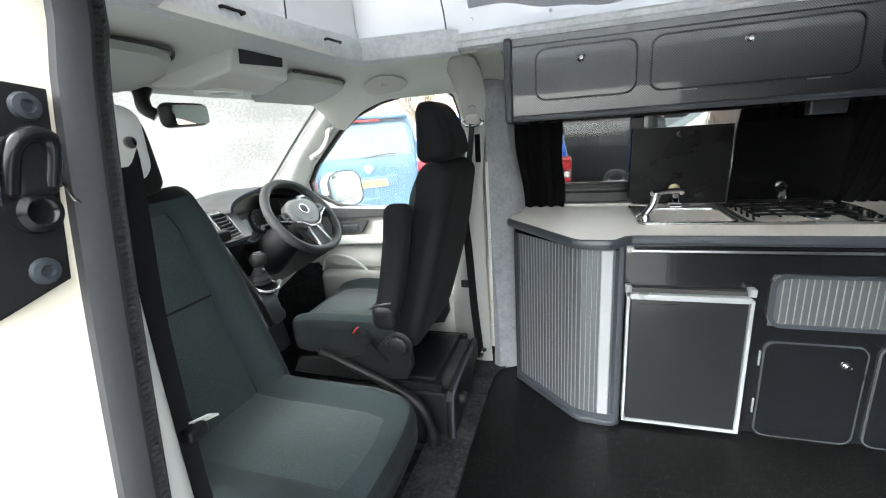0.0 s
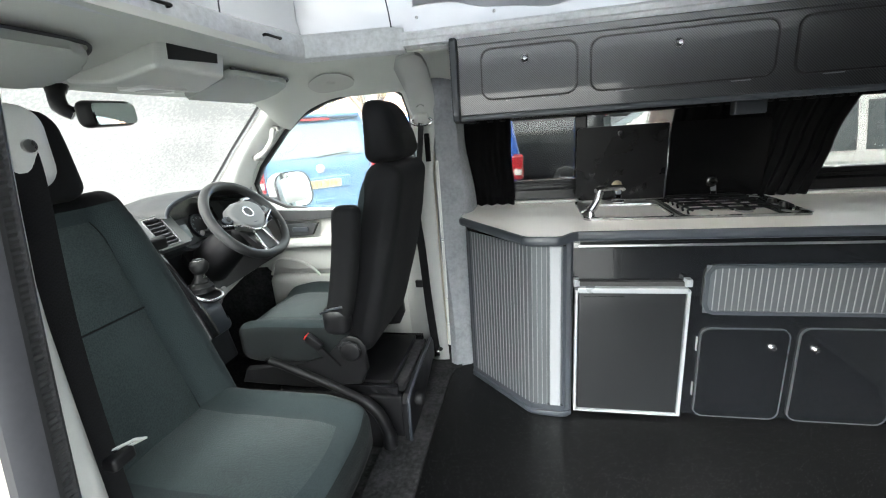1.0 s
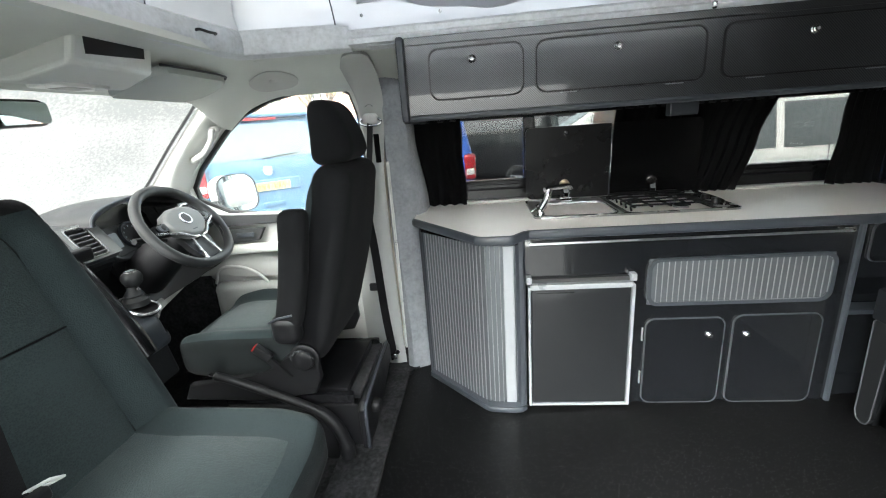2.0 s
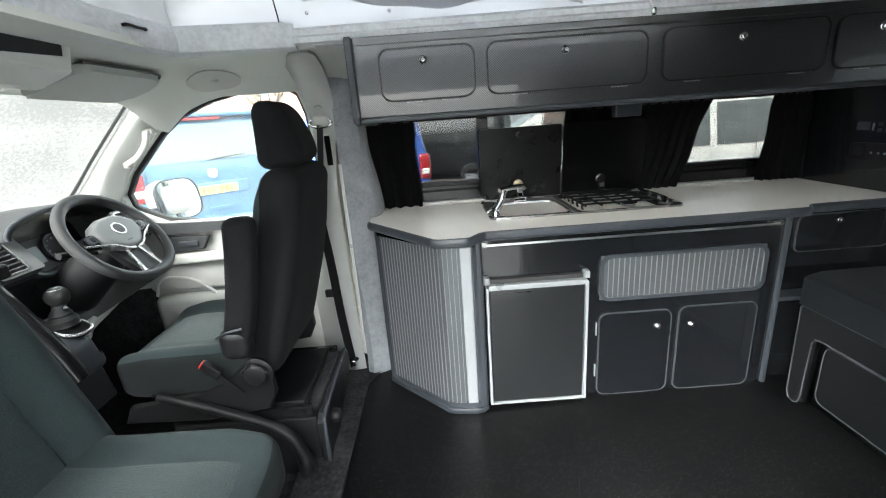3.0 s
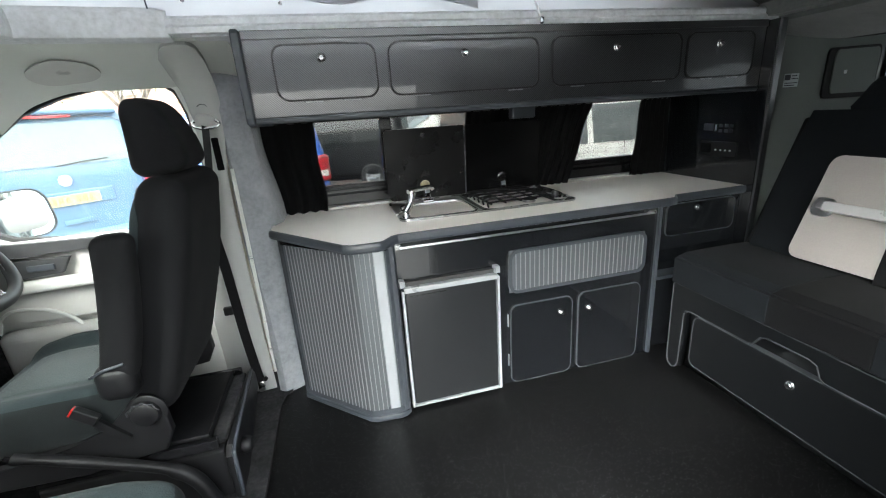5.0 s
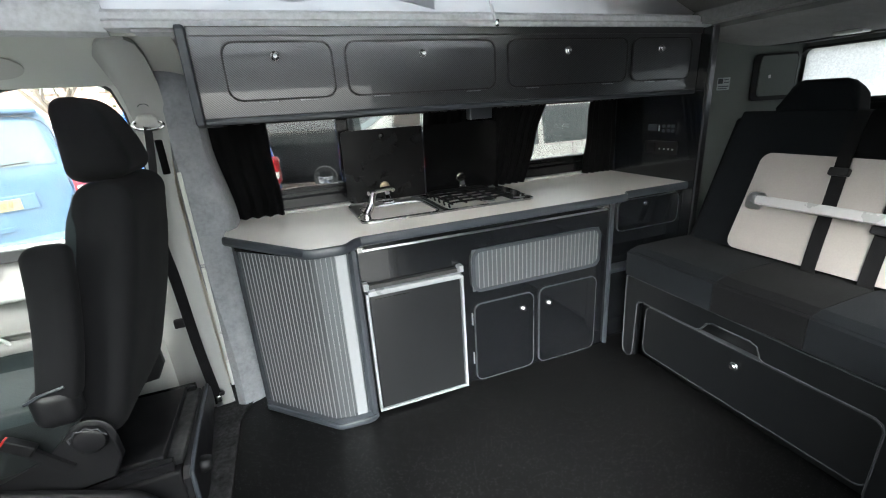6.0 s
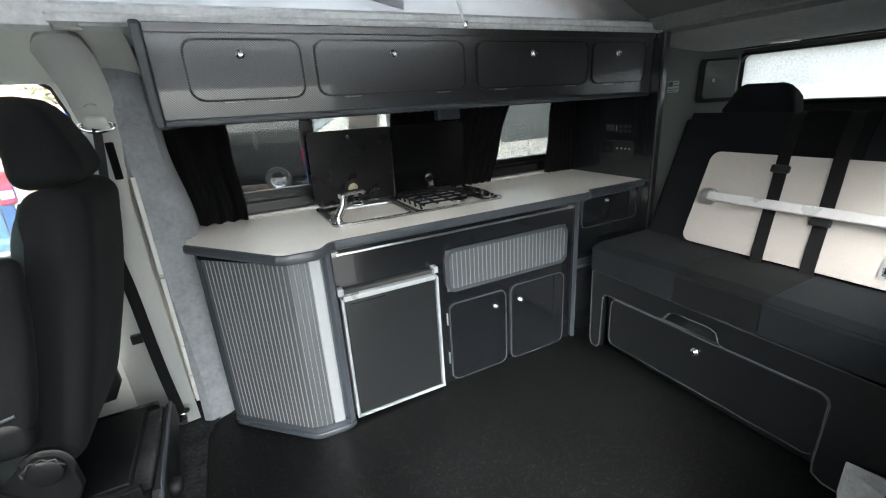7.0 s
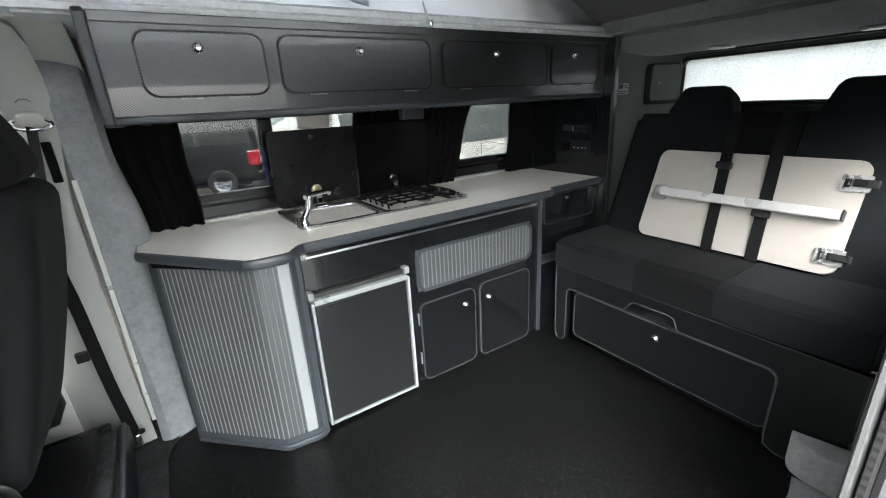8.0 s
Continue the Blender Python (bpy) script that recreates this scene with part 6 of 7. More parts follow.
def cab_seat(name, m, label, group, arm, reach=0.0, buckle=True, drop=0.0, wide=0.0):
    """A high-backed van seat that faces its own -x; origin on the floor under it. arm: side of the folded armrest, or 0."""
    s = thing(name, label, "seat", group=group, m=m)
    def cushion(p):
        side = smooth01((abs(p[1]) - 0.13) / 0.10)
        front = smooth01((-p[0] - 0.12 - reach) / 0.16)
        z = p[2] + (0.030 * side - 0.025 * front) * (p[2] > -0.01) + 0.012 * smooth01((p[0] - 0.05) / 0.2) * (p[2] > 0)
        return (p[0] - 0.015 * math.cos(p[1] * 5) * front, p[1] * (1 - 0.06 * front) , z + wob((p[0] * 4, p[1] * 4, 1), 1.5, 0.004))
    bm = rbox(B(), (-0.145 - reach, 0, 0.345 - drop), (0.235 + reach, 0.245, 0.082), 0.055, 12, lambda p: Vector(cushion((p[0] - 0.035, p[1], p[2]))) + Vector((0.035, 0, 0)))
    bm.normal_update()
    # faces not looking up get darker side cloth that also carries their shade
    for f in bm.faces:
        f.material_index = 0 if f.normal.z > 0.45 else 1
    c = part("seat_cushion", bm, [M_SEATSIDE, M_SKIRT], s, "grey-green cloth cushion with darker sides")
    def pad(p):
        q = cushion((p[0], p[1], 0.083))
        e = smooth01((abs(p[0] + 0.025) - 0.175 - reach) / 0.03) + smooth01((abs(p[1]) - 0.140) / 0.012)
        return (q[0], q[1], q[2] + 0.005 * (1 - (p[1] / 0.15) ** 2) - 0.010 * min(1.0, e))
    bm = B()
    sheet(bm, lambda u, v: Vector(pad((-0.225 - reach + (0.40 + 2 * reach) * u, -0.152 + 0.304 * v))) + Vector((-0.11 - reach, 0, 0.3435 - drop)), 18, 16, -0.012)
    part("centre_panel", bm, M_TEAL, c, "teal-grey patterned centre panel")
    for sy in (-1, 1):
        bm = B()
        tube(bm, [Vector(pad((-0.22 - reach + (0.39 + 2 * reach) * k / 16, 0.153 * sy))) + Vector((-0.11 - reach, 0, 0.3445 - drop)) for k in range(17)], 0.0022, 6)
        part("piping", bm, M_SEATBLK, c)
    bt = Matrix.Translation((0.075 - 0.27 * drop, 0, 0.33 - drop)) @ Matrix.Rotation(radians(15.3), 4, "Y") @ Matrix.Diagonal((1, 1, 1.018 + drop / 0.68, 1))
    def back(p):
        k = (p[2] + 0.35) / 0.70
        side = smooth01((abs(p[1]) - 0.13) / 0.09)
        w = 1.0 - 0.13 * smooth01((k - 0.5) / 0.5) - 0.04 * smooth01((0.2 - k) / 0.2)
        x = p[0] - (0.03 + 0.8 * wide) * side * (p[0] < 0) * (1 - 0.5 * k) + 0.018 * math.sin(math.pi * k) - 0.02 * smooth01((k - 0.8) / 0.2) * (p[0] < 0) * -1
        return (x + wob((p[1] * 4, p[2] * 4, 2), 1.5, 0.004), p[1] * w, p[2])
    bm = rbox(B(), (0, 0, 0.35), (0.066, 0.24 + wide, 0.355), 0.05, 14, back)
    bmesh.ops.transform(bm, matrix=bt, verts=bm.verts[:])
    b = part("backrest", bm, M_SEATBLK, s, "charcoal cloth back shell")
    def face(u, v, y0, y1, k0, k1, off):
        y, k = y0 + (y1 - y0) * u, k0 + (k1 - k0) * v
        y *= 1 - 0.16 * smooth01((k - 0.80) / 0.16) ** 2
        turn = max(0.0, abs(y) - 0.19 - wide)
        q = back((-0.016 - math.sqrt(max(0.0, 0.0025 - turn * turn)), y, -0.35 + 0.70 * k))
        edge = 0.004 * (1 - (2 * u - 1) ** 4) * (1 - (2 * v - 1) ** 6)
        return bt @ Vector((q[0] - off - edge, q[1], q[2] + 0.35))
    part("front_cover", sheet(B(), lambda u, v: face(u, v, -0.237 - wide, 0.237 + wide, 0.045, 0.95, 0.003), 40, 30, 0.01), M_SEATSIDE, b, "dark grey-green front cloth")
    part("lower_panel", sheet(B(), lambda u, v: face(u, v, -0.135, 0.135, 0.07, 0.555, 0.008), 14, 20, 0.01), M_TEAL, b, "teal-grey patterned centre panel")
    part("upper_panel", sheet(B(), lambda u, v: face(u, v, -0.135, 0.135, 0.565, 0.90, 0.008), 14, 14, 0.01), M_TEAL, b, "teal-grey patterned centre panel")
    for sy in (-1, 1):
        part("seam", tube(B(), [face(0, k / 24, 0.139 * sy, 0.139 * sy, 0.07, 0.90, 0.004) for k in range(25)], 0.0032, 6), M_SEATBLK, b, "dark seam")
    part("seam", tube(B(), [face(k / 12, 0, -0.139, 0.139, 0.56, 0.56, 0.006) for k in range(13)], 0.003, 6), M_SEATBLK, b, "dark seam")
    ht = Matrix.Translation((0.232, 0, 1.126))
    def head(p):
        k = p[2] / 0.105
        return (p[0] * (1 - 0.24 * k - 0.06 * k * k) - 0.016 * k - 0.010 * k * k, p[1] * (1 - 0.15 * k - 0.08 * k * k), p[2] + 0.10 * p[0] * (k < 0))
    bm = rbox(B(), (0, 0, 0), (0.066, 0.128, 0.108), 0.046, 7, head)
    bmesh.ops.transform(bm, matrix=ht, verts=bm.verts[:])
    part("headrest", bm, M_SEATBLK, s, "charcoal cloth headrest")
    for y in (-0.055, 0.055):
        part("headrest_post", tube(B(), [(0.232, y, 0.985), (0.240, y, 1.05)], 0.006, 10), M_CHROME, s, "chrome post")
    for sy in (-1, 1):
        pts = [(x, z - drop) for x, z in ((-0.40, 0.20), (-0.37, 0.262), (-0.12, 0.290), (-0.02, 0.325), (0.045, 0.395), (0.075, 0.415), (0.11, 0.405), (0.135, 0.37), (0.14, 0.28), (0.11, 0.22), (-0.1, 0.195))]
        cv = part("side_cover", prism(B(), pts, "y", sy * 0.236, sy * 0.266, 0.006), M_BLACK, s, "dark grey plastic side cover")
        part("recline_dial", lathe(B(), [(0, 0.022), (0.030, 0.022), (0.036, 0.018), (0.040, 0.004), (0.052, 0.002), (0.055, 0)], Matrix.Translation((0.088, sy * 0.262, 0.362 - drop)) @ Matrix.Rotation(radians(-90 * sy), 4, "X"), 24), M_BLACK, cv, "round black recline dial")
        bm = B()
        for k in range(9):
            a0, a1 = radians(15 + 17 * k), radians(15 + 17 * (k + 1))
            r0, r1 = (0.040, 0.046) if k % 2 else (0.046, 0.040)
            tube(bm, [(0.088 + r0 * math.cos(a0), sy * 0.283, 0.362 - drop + r0 * math.sin(a0)), (0.088 + r1 * math.cos(a1), sy * 0.283, 0.362 - drop + r1 * math.sin(a1))], 0.0022, 5)
        part("dial_rim", bm, M_SEAL, cv)
    if arm:
        def armf(p):
            k = p[2] / 0.215
            return (p[0] + 0.045 * k + 0.012 * (1 - k * k), p[1], p[2])
        a = part("armrest", rbox(B(), (0.108, arm * 0.288, 0.70), (0.048, 0.034, 0.205), 0.03, 6, armf), M_SEATBLK, s, "folded-up cloth armrest")
        part("pivot_cover", rbox(B(), (0.065, arm * 0.292, 0.50), (0.050, 0.037, 0.055), 0.034, 5), M_BLACK, a, "dark plastic pivot cover")
        part("pivot_edge", tube(B(), smooth_path([(0.02, arm * 0.325, 0.535), (0.06, arm * 0.331, 0.553), (0.105, arm * 0.325, 0.56)]), 0.004, 6), M_EDGE, a)
    if not buckle:
        return s
    bk = part("buckle_stalk", belt(B(), [(0.03, -0.270, 0.29), (-0.015, -0.273, 0.345), (-0.035, -0.275, 0.372)], 0.024, 0.006, Vector((0.6, 0, 0.8))), M_BLACK, s)
    bm = cbox(B(), (0, 0, 0), (0.016, 0.011, 0.034), 0.004)
    bmesh.ops.transform(bm, matrix=Matrix.Translation((-0.05, -0.278, 0.398)) @ Matrix.Rotation(radians(-50), 4, "Y"), verts=bm.verts[:])
    part("buckle", bm, M_BLACK, bk)
    bm = cbox(B(), (0, 0, 0), (0.013, 0.0095, 0.004), 0.002)
    bmesh.ops.transform(bm, matrix=Matrix.Translation((-0.05, -0.278, 0.398)) @ Matrix.Rotation(radians(-50), 4, "Y") @ Matrix.Translation((0, 0, 0.034)), verts=bm.verts[:])
    part("release_button", bm, M_RED, bk, "red release button")
    return s


def seat_base(name, x0, x1, y0, y1, z1, label, rear=True):
    t = thing(name, label, "seat base", ((x0 + x1) / 2, (y0 + y1) / 2, FL - 0.06), "seat bases")
    part("box", box(B(), x0, x1, y0, y1, FL - 0.06, z1 - 0.02, 0.008), M_BLACK, t)
    part("carpet_top", box(B(), x0 - 0.004, x1 + 0.004, y0 + 0.03, y1 - 0.01, z1 - 0.02, z1, 0.008), M_CARPET, t, "charcoal carpet pad")
    for y in (y0 + 0.012, y1 - 0.012):
        part("seat_rail", box(B(), x0, x1 - 0.012, y - 0.012, y + 0.012, z1 - 0.015, z1 + 0.022, 0.004), M_GLOSSBLACK, t, "black steel seat rail")
    part("mount_plate", box(B(), x0 + 0.04, x1 - 0.04, y0 + 0.03, y1 - 0.03, z1 + 0.001, z1 + 0.028, 0.004), M_BLACK, t)
    if rear:
        bm = prism(B(), [(y0 - 0.02, FL - 0.04), (y0 - 0.02, z1 - 0.035), (y0 + 0.01, z1 - 0.012), (y1 - 0.01, z1 + 0.0), (y1 + 0.015, z1 - 0.02), (y1 + 0.02, z1 - 0.09), (y0 + 0.06, FL + 0.0)], "x", x1 + 0.004, x1 + 0.030, 0.008)
        part("rear_panel", bm, M_BLACK, t, "black moulded rear panel")
        part("edge_lip", tube(B(), smooth_path([(x1 + 0.03, y0 - 0.018, FL + 0.01), (x1 + 0.032, y0 - 0.016, z1 - 0.05), (x1 + 0.030, y0 + 0.012, z1 - 0.02), (x1 + 0.026, (y0 + y1) / 2, z1 - 0.004), (x1 + 0.02, y1, z1 - 0.003)]), 0.007, 8), M_EDGE, t, "grey rounded edge")
        part("rear_knob", lathe(B(), [(0, 0.035), (0.018, 0.034), (0.026, 0.026), (0.028, 0.006), (0.024, 0)], Matrix.Translation((x1 + 0.028, y0 + 0.085, z1 - 0.085)) @ Matrix.Rotation(radians(90), 4, "Y"), 18), M_BLACK, t, "round black knob")
    return t


seat_base("seat_base", -1.15, -0.645, -0.245, 0.185, 0.185, "black driver seat base box with carpet top")
cab_seat("driver_chair", pose(-0.90, 0.01, 0), "charcoal and teal-grey cloth driver seat facing the steering wheel", "front seats", -1, 0.02)
seat_base("seat_base", -1.36, -0.82, -0.98, -0.58, 0.185, "black swivel base under the passenger seat", rear=False)
cab_seat("passenger_chair", pose(-1.095, -0.785, -0.005, 0, 0, 180), "charcoal and teal-grey cloth passenger seat turned to the living space", "front seats", 0, 0.045, False, 0.045, 0.03)

hb = thing("handbrake", "long black handbrake lever between the front seats", "handbrake", (-0.8, -0.30, FL))
part("lever", tube(B(), smooth_path([(-1.125, -0.30, 0.330), (-1.05, -0.30, 0.305), (-0.90, -0.30, 0.243), (-0.78, -0.30, 0.185), (-0.72, -0.30, 0.13), (-0.69, -0.30, 0.05), (-0.685, -0.30, FL)]), [0.015] * 7 + [0.016] * 12 + [0.022] * 12 + [0.027] * 6, 12), M_BLACK, hb)
part("release_button", tube(B(), [(-1.128, -0.30, 0.331), (-1.142, -0.30, 0.337)], 0.007, 10), M_GLOSSBLACK, hb)

# driver belt on the pillar
db = thing("driver_seat_belt", "black seat belt hanging from a chromed guide on the pillar", "seat belt", (-0.58, 0.28, 0.04))
bm = B()
ov = [(0.044 * math.cos(a), 0.016 * math.sin(a)) for a in (2 * math.pi * k / 24 for k in range(24))]
tube(bm, [(-0.604 + u, 0.270, 1.155 + v) for u, v in ov], 0.0055, 8, closed=True)
part("guide_ring", bm, M_CHROME, db, "chromed belt guide")
part("guide_cover", rbox(B(), (-0.604, 0.276, 1.166), (0.036, 0.016, 0.023), 0.0155, 5, lambda p: (p[0] * (1 - 9.0 * p[2] * (p[2] > 0)), p[1] - 0.15 * p[2], p[2])), M_TRIM2, db, "grey guide cover")
part("upper_webbing", belt(B(), [(-0.606, 0.270, 1.158), (-0.610, 0.266, 1.12), (-0.618, 0.262, 1.05), (-0.628, 0.255, 0.98), (-0.650, 0.24, 0.90)], 0.024, across=Vector((1, 0.35, 0))), M_BELT, db)
part("lower_webbing", belt(B(), [(-0.668, 0.276, 0.82), (-0.662, 0.278, 0.70), (-0.653, 0.278, 0.58), (-0.640, 0.274, 0.30), (-0.622, 0.272, 0.07)], 0.038, across=Vector((1, 0.75, 0))), M_STRAP, db)
part("lower_anchor", cbox(B(), (-0.620, 0.272, 0.045), (0.014, 0.010, 0.026), 0.006), M_STEEL, db)
part("anchor_bolt", lathe(B(), [(0, 0.008), (0.009, 0.007), (0.011, 0)], Matrix.Translation((-0.600, 0.274, 0.075)) @ Matrix.Rotation(radians(90), 4, "X"), 12), M_BLACK, db)

# dashboard
dash = thing("dashboard", "grey and black van dashboard with vents and instruments", "dashboard", (-1.7, YC, 0.3))
prof = [(-2.08, 0.86), (-1.90, 0.880), (-1.74, 0.885), (-1.64, 0.880), (-1.595, 0.868), (-1.575, 0.84), (-1.545, 0.77), (-1.53, 0.72), (-1.56, 0.66), (-1.62, 0.58), (-1.70, 0.48), (-1.85, 0.40), (-2.08, 0.38)]
bm = B()
rows = []
for y in [-1.13 + 1.50 * k / 60 for k in range(61)]:
    d = 0.035 * smooth01((abs(y - YC) - 0.62) / 0.12)
    well = smooth01((y + 0.155) / 0.02) * smooth01((0.20 - y) / 0.02)
    row = []
    for x, z in prof:
        deep = well * smooth01((z - 0.70) / 0.02) * (x > -1.66)
        row.append(bm.verts.new((x - d * (x > -1.8) - 0.085 * deep, y, z)))
    rows.append(row)
for a, b in zip(rows, rows[1:]):
    for k in range(len(prof) - 1):
        bm.faces.new((a[k], a[k + 1], b[k + 1], b[k]))
part("body", bm, M_DASH, dash, smooth=30)


def tilted(y, foot, head):
    """Axes of a face that leans from foot to head, both (x, z), at y: x outward, y across, z up the slope."""
    up = Vector((head[0] - foot[0], 0, head[1] - foot[1]))
    L = up.length
    up.normalize()
    across = Vector((0, 1, 0))
    out = across.cross(up)
    m = Matrix((out, across, up)).transposed().to_4x4()
    return Matrix.Translation((foot[0], y, foot[1])) @ m, L


def dash_vent(y0, y1, foot, head, n, wide):
    """A louvred vent with a broad pale face round it."""
    m4, L = tilted((y0 + y1) / 2, foot, head)
    w = (y1 - y0) / 2
    def laid(bm):
        bmesh.ops.transform(bm, matrix=m4, verts=bm.verts[:])
        return bm
    v = part("vent_frame", laid(ring(B(), rrect(-w - wide[0], w + wide[1], -wide[2], L + wide[3], 0.008), rrect(-w, w, 0, L, 0.006), "x", -0.03, 0.008)), M_HUB, dash, "grey vent frame")
    part("frame_edge", laid(ring(B(), rrect(-w - 0.004, w + 0.004, -0.004, L + 0.004, 0.008), rrect(-w, w, 0, L, 0.006), "x", 0.004, 0.0105)), M_BADGE, v, "thin silver vent edge")
    part("vent_back", laid(prism(B(), rrect(-w, w, 0, L, 0.006), "x", -0.045, -0.03)), M_BLACK, v)
    for k in range(n):
        zz = L * (k + 0.5) / n
        part("slat", laid(cbox(B(), (-0.004, 0, zz), (0.012, w - 0.001, 0.0034), 0.0015, 1, Matrix.Rotation(radians(-25), 3, "Y"))), M_SEAL, v)
    return v


dash_vent(-0.276, -0.200, (-1.487, 0.772), (-1.557, 0.866), 7, (0.022, 0.050, 0.014, 0.012))
dash_vent(-0.425, -0.322, (-1.487, 0.772), (-1.557, 0.866), 7, (0.05, 0.020, 0.014, 0.012))
dash_vent(0.215, 0.330, (-1.452, 0.802), (-1.492, 0.856), 6, (0.012, 0.020, 0.012, 0.012))
part("light_switch", rbox(B(), (-1.455, 0.350, 0.765), (0.012, 0.030, 0.016), 0.008, 3), M_BADGE, dash, "silver edged light switch")
part("side_housing", prism(B(), [(-1.60, 0.868), (-1.502, 0.862), (-1.455, 0.795), (-1.455, 0.735), (-1.55, 0.68), (-1.62, 0.66)], "y", 0.200, 0.375, 0.012), M_DASH, dash)
part("centre_housing", prism(B(), [(-1.60, 0.876), (-1.572, 0.872), (-1.494, 0.765), (-1.50, 0.735), (-1.56, 0.69), (-1.60, 0.66)], "y", -0.56, -0.152, 0.010), M_DASH, dash)


def hood(u, v):
    a = math.pi * u
    y = 0.035 - 0.245 * math.cos(a)
    z = 0.868 + 0.074 * math.sin(a) ** 0.75
    return (-1.74 + 0.235 * v + 0.03 * abs(math.cos(a)) * (v - 1), y, z - 0.012 * (1 - v))
part("instrument_hood", sheet(B(), hood, 36, 8, 0.014), M_DASH, dash, "dark instrument hood")
part("hood_edge", tube(B(), [Vector(hood(k / 36, 1.0)) for k in range(37)], 0.006, 8), M_EDGE, dash)
bm = B()
prism(bm, [(0.025 - 0.19 * math.cos(math.pi * k / 24), 0.735 + 0.175 * math.sin(math.pi * k / 24)) for k in range(25)], "x", -1.66, -1.628)
cl = part("instrument_panel", bm, M_GLOSSBLACK, dash, "black instrument panel")
cm = Matrix.Translation((-1.59, 0, 0.745)) @ Matrix.Rotation(radians(-22), 4, "Y")
def on_cluster(bm):
    bmesh.ops.transform(bm, matrix=cm, verts=bm.verts[:])
    return bm
part("cluster_face", on_cluster(prism(B(), rrect(-0.150, 0.195, -0.03, 0.10, 0.03), "x", -0.012, -0.004, 0.002)), M_BLACK, cl)
for y in (-0.118, 0.055):
    g = part("gauge", on_cluster(lathe(B(), [(0, 0.002), (0.046, 0.002), (0.050, 0.012), (0.054, 0.012), (0.057, 0)], Matrix.Translation((-0.004, y, 0.038)) @ Matrix.Rotation(radians(90), 4, "Y"), 28)), M_EDGE, cl)
    part("gauge_face", on_cluster(lathe(B(), [(0, 0.0045), (0.044, 0.004), (0.045, 0.002)], Matrix.Translation((-0.004, y, 0.038)) @ Matrix.Rotation(radians(90), 4, "Y"), 24)), M_BLACK, g)
    for k in range(9):
        a = radians(-130 + 32.5 * k)
        part("tick", on_cluster(cbox(B(), (0.001, y + 0.037 * math.sin(a), 0.038 + 0.037 * math.cos(a)), (0.0008, 0.0014, 0.0035))), M_STICKER, g)
part("display", on_cluster(prism(B(), rrect(-0.076, -0.016, 0.0, 0.064, 0.005), "x", -0.004, 0.002)), M_SCREEN, cl, "pale grey display")
part("cluster_shelf", tube(B(), smooth_path([(-1.515, -0.162, 0.742), (-1.517, -0.13, 0.727), (-1.52, -0.09, 0.722), (-1.53, -0.03, 0.724), (-1.53, 0.10, 0.724), (-1.52, 0.20, 0.735)]), 0.013, 10, flat=(1.4, 0.8)), M_SEAL, dash, "grey shelf below the instruments")
part("lower_edge", tube(B(), smooth_path([(-1.40, -0.170, 0.515), (-1.44, -0.10, 0.520), (-1.475, 0.02, 0.524), (-1.515, 0.16, 0.528), (-1.55, 0.30, 0.530), (-1.565, 0.37, 0.535)]), 0.022, 10, flat=(0.55, 1.0)), M_TRIM2, dash, "grey lower edge of the dashboard")
part("knee_panel", sheet(B(), lambda u, v: (-1.535 + 0.10 * v - 0.03 * u, -0.15 + 0.52 * u, 0.71 - 0.18 * v + 0.01 * u), 6, 6, 0.02), M_BLACK, dash, "black knee panel")
# gear console
gc = thing("gear_lever", "short gear lever with round knob on the centre console", "gear lever", (-1.42, -0.22, 0.4))
part("console", rbox(B(), (-1.425, -0.262, 0.498), (0.080, 0.060, 0.078), 0.03, 5, lambda p: (p[0] - 0.25 * (p[2] - 0.05), p[1], p[2] - 0.42 * (p[0] + 0.02) * (p[2] > -0.02))), M_EDGE, gc, "dark grey console")
part("console_foot", prism(B(), [(-1.56, 0.66), (-1.50, 0.58), (-1.36, 0.45), (-1.33, 0.30), (-1.60, 0.30)], "y", -0.36, -0.20, 0.015), M_DASH, gc)
gm = Matrix.Translation((-1.415, -0.225, 0.578)) @ Matrix.Rotation(radians(20), 4, "Y")
def on_gate(bm):
    bmesh.ops.transform(bm, matrix=gm, verts=bm.verts[:])
    return bm
part("gaiter_ring", on_gate(tube(B(), [(u, v, 0.0) for u, v in rrect(-0.062, 0.075, -0.048, 0.048, 0.044, 6)], 0.0055, 8, closed=True)), M_BADGE, gc, "silver gaiter surround")
part("gate_plate", on_gate(prism(B(), rrect(-0.062, 0.075, -0.048, 0.048, 0.044, 6), "z", -0.012, -0.001)), M_BLACK, gc)
part("gaiter", lathe(B(), [(0.044, 0.0), (0.041, 0.014), (0.043, 0.020), (0.031, 0.034), (0.032, 0.040), (0.020, 0.056), (0.016, 0.07)], Matrix.Translation((-1.418, -0.218, 0.578)), 18), M_LEATHER, gc, "black leather gaiter")
part("collar", lathe(B(), [(0.020, 0.0), (0.024, 0.004), (0.022, 0.012), (0.017, 0.016)], Matrix.Translation((-1.42, -0.212, 0.628)), 18), M_BADGE, gc, "silver collar")
part("knob", lathe(B(), [(0.013, 0.0), (0.016, 0.006), (0.026, 0.014), (0.0325, 0.026), (0.0345, 0.038), (0.032, 0.050), (0.025, 0.059), (0.020, 0.062)], Matrix.Translation((-1.42, -0.205, 0.638)), 24), M_LEATHER, gc, "round black leather knob")
part("knob_ring", lathe(B(), [(0.0190, 0.0215), (0.0205, 0.0235), (0.0220, 0.0220)], Matrix.Translation((-1.42, -0.205, 0.678)), 22), M_BADGE, gc, "thin silver ring")
part("knob_plate", lathe(B(), [(0, 0.0025), (0.019, 0.002), (0.0205, 0)], Matrix.Translation((-1.42, -0.205, 0.7012)), 18), M_BLACK, gc, "black shift pattern disc")
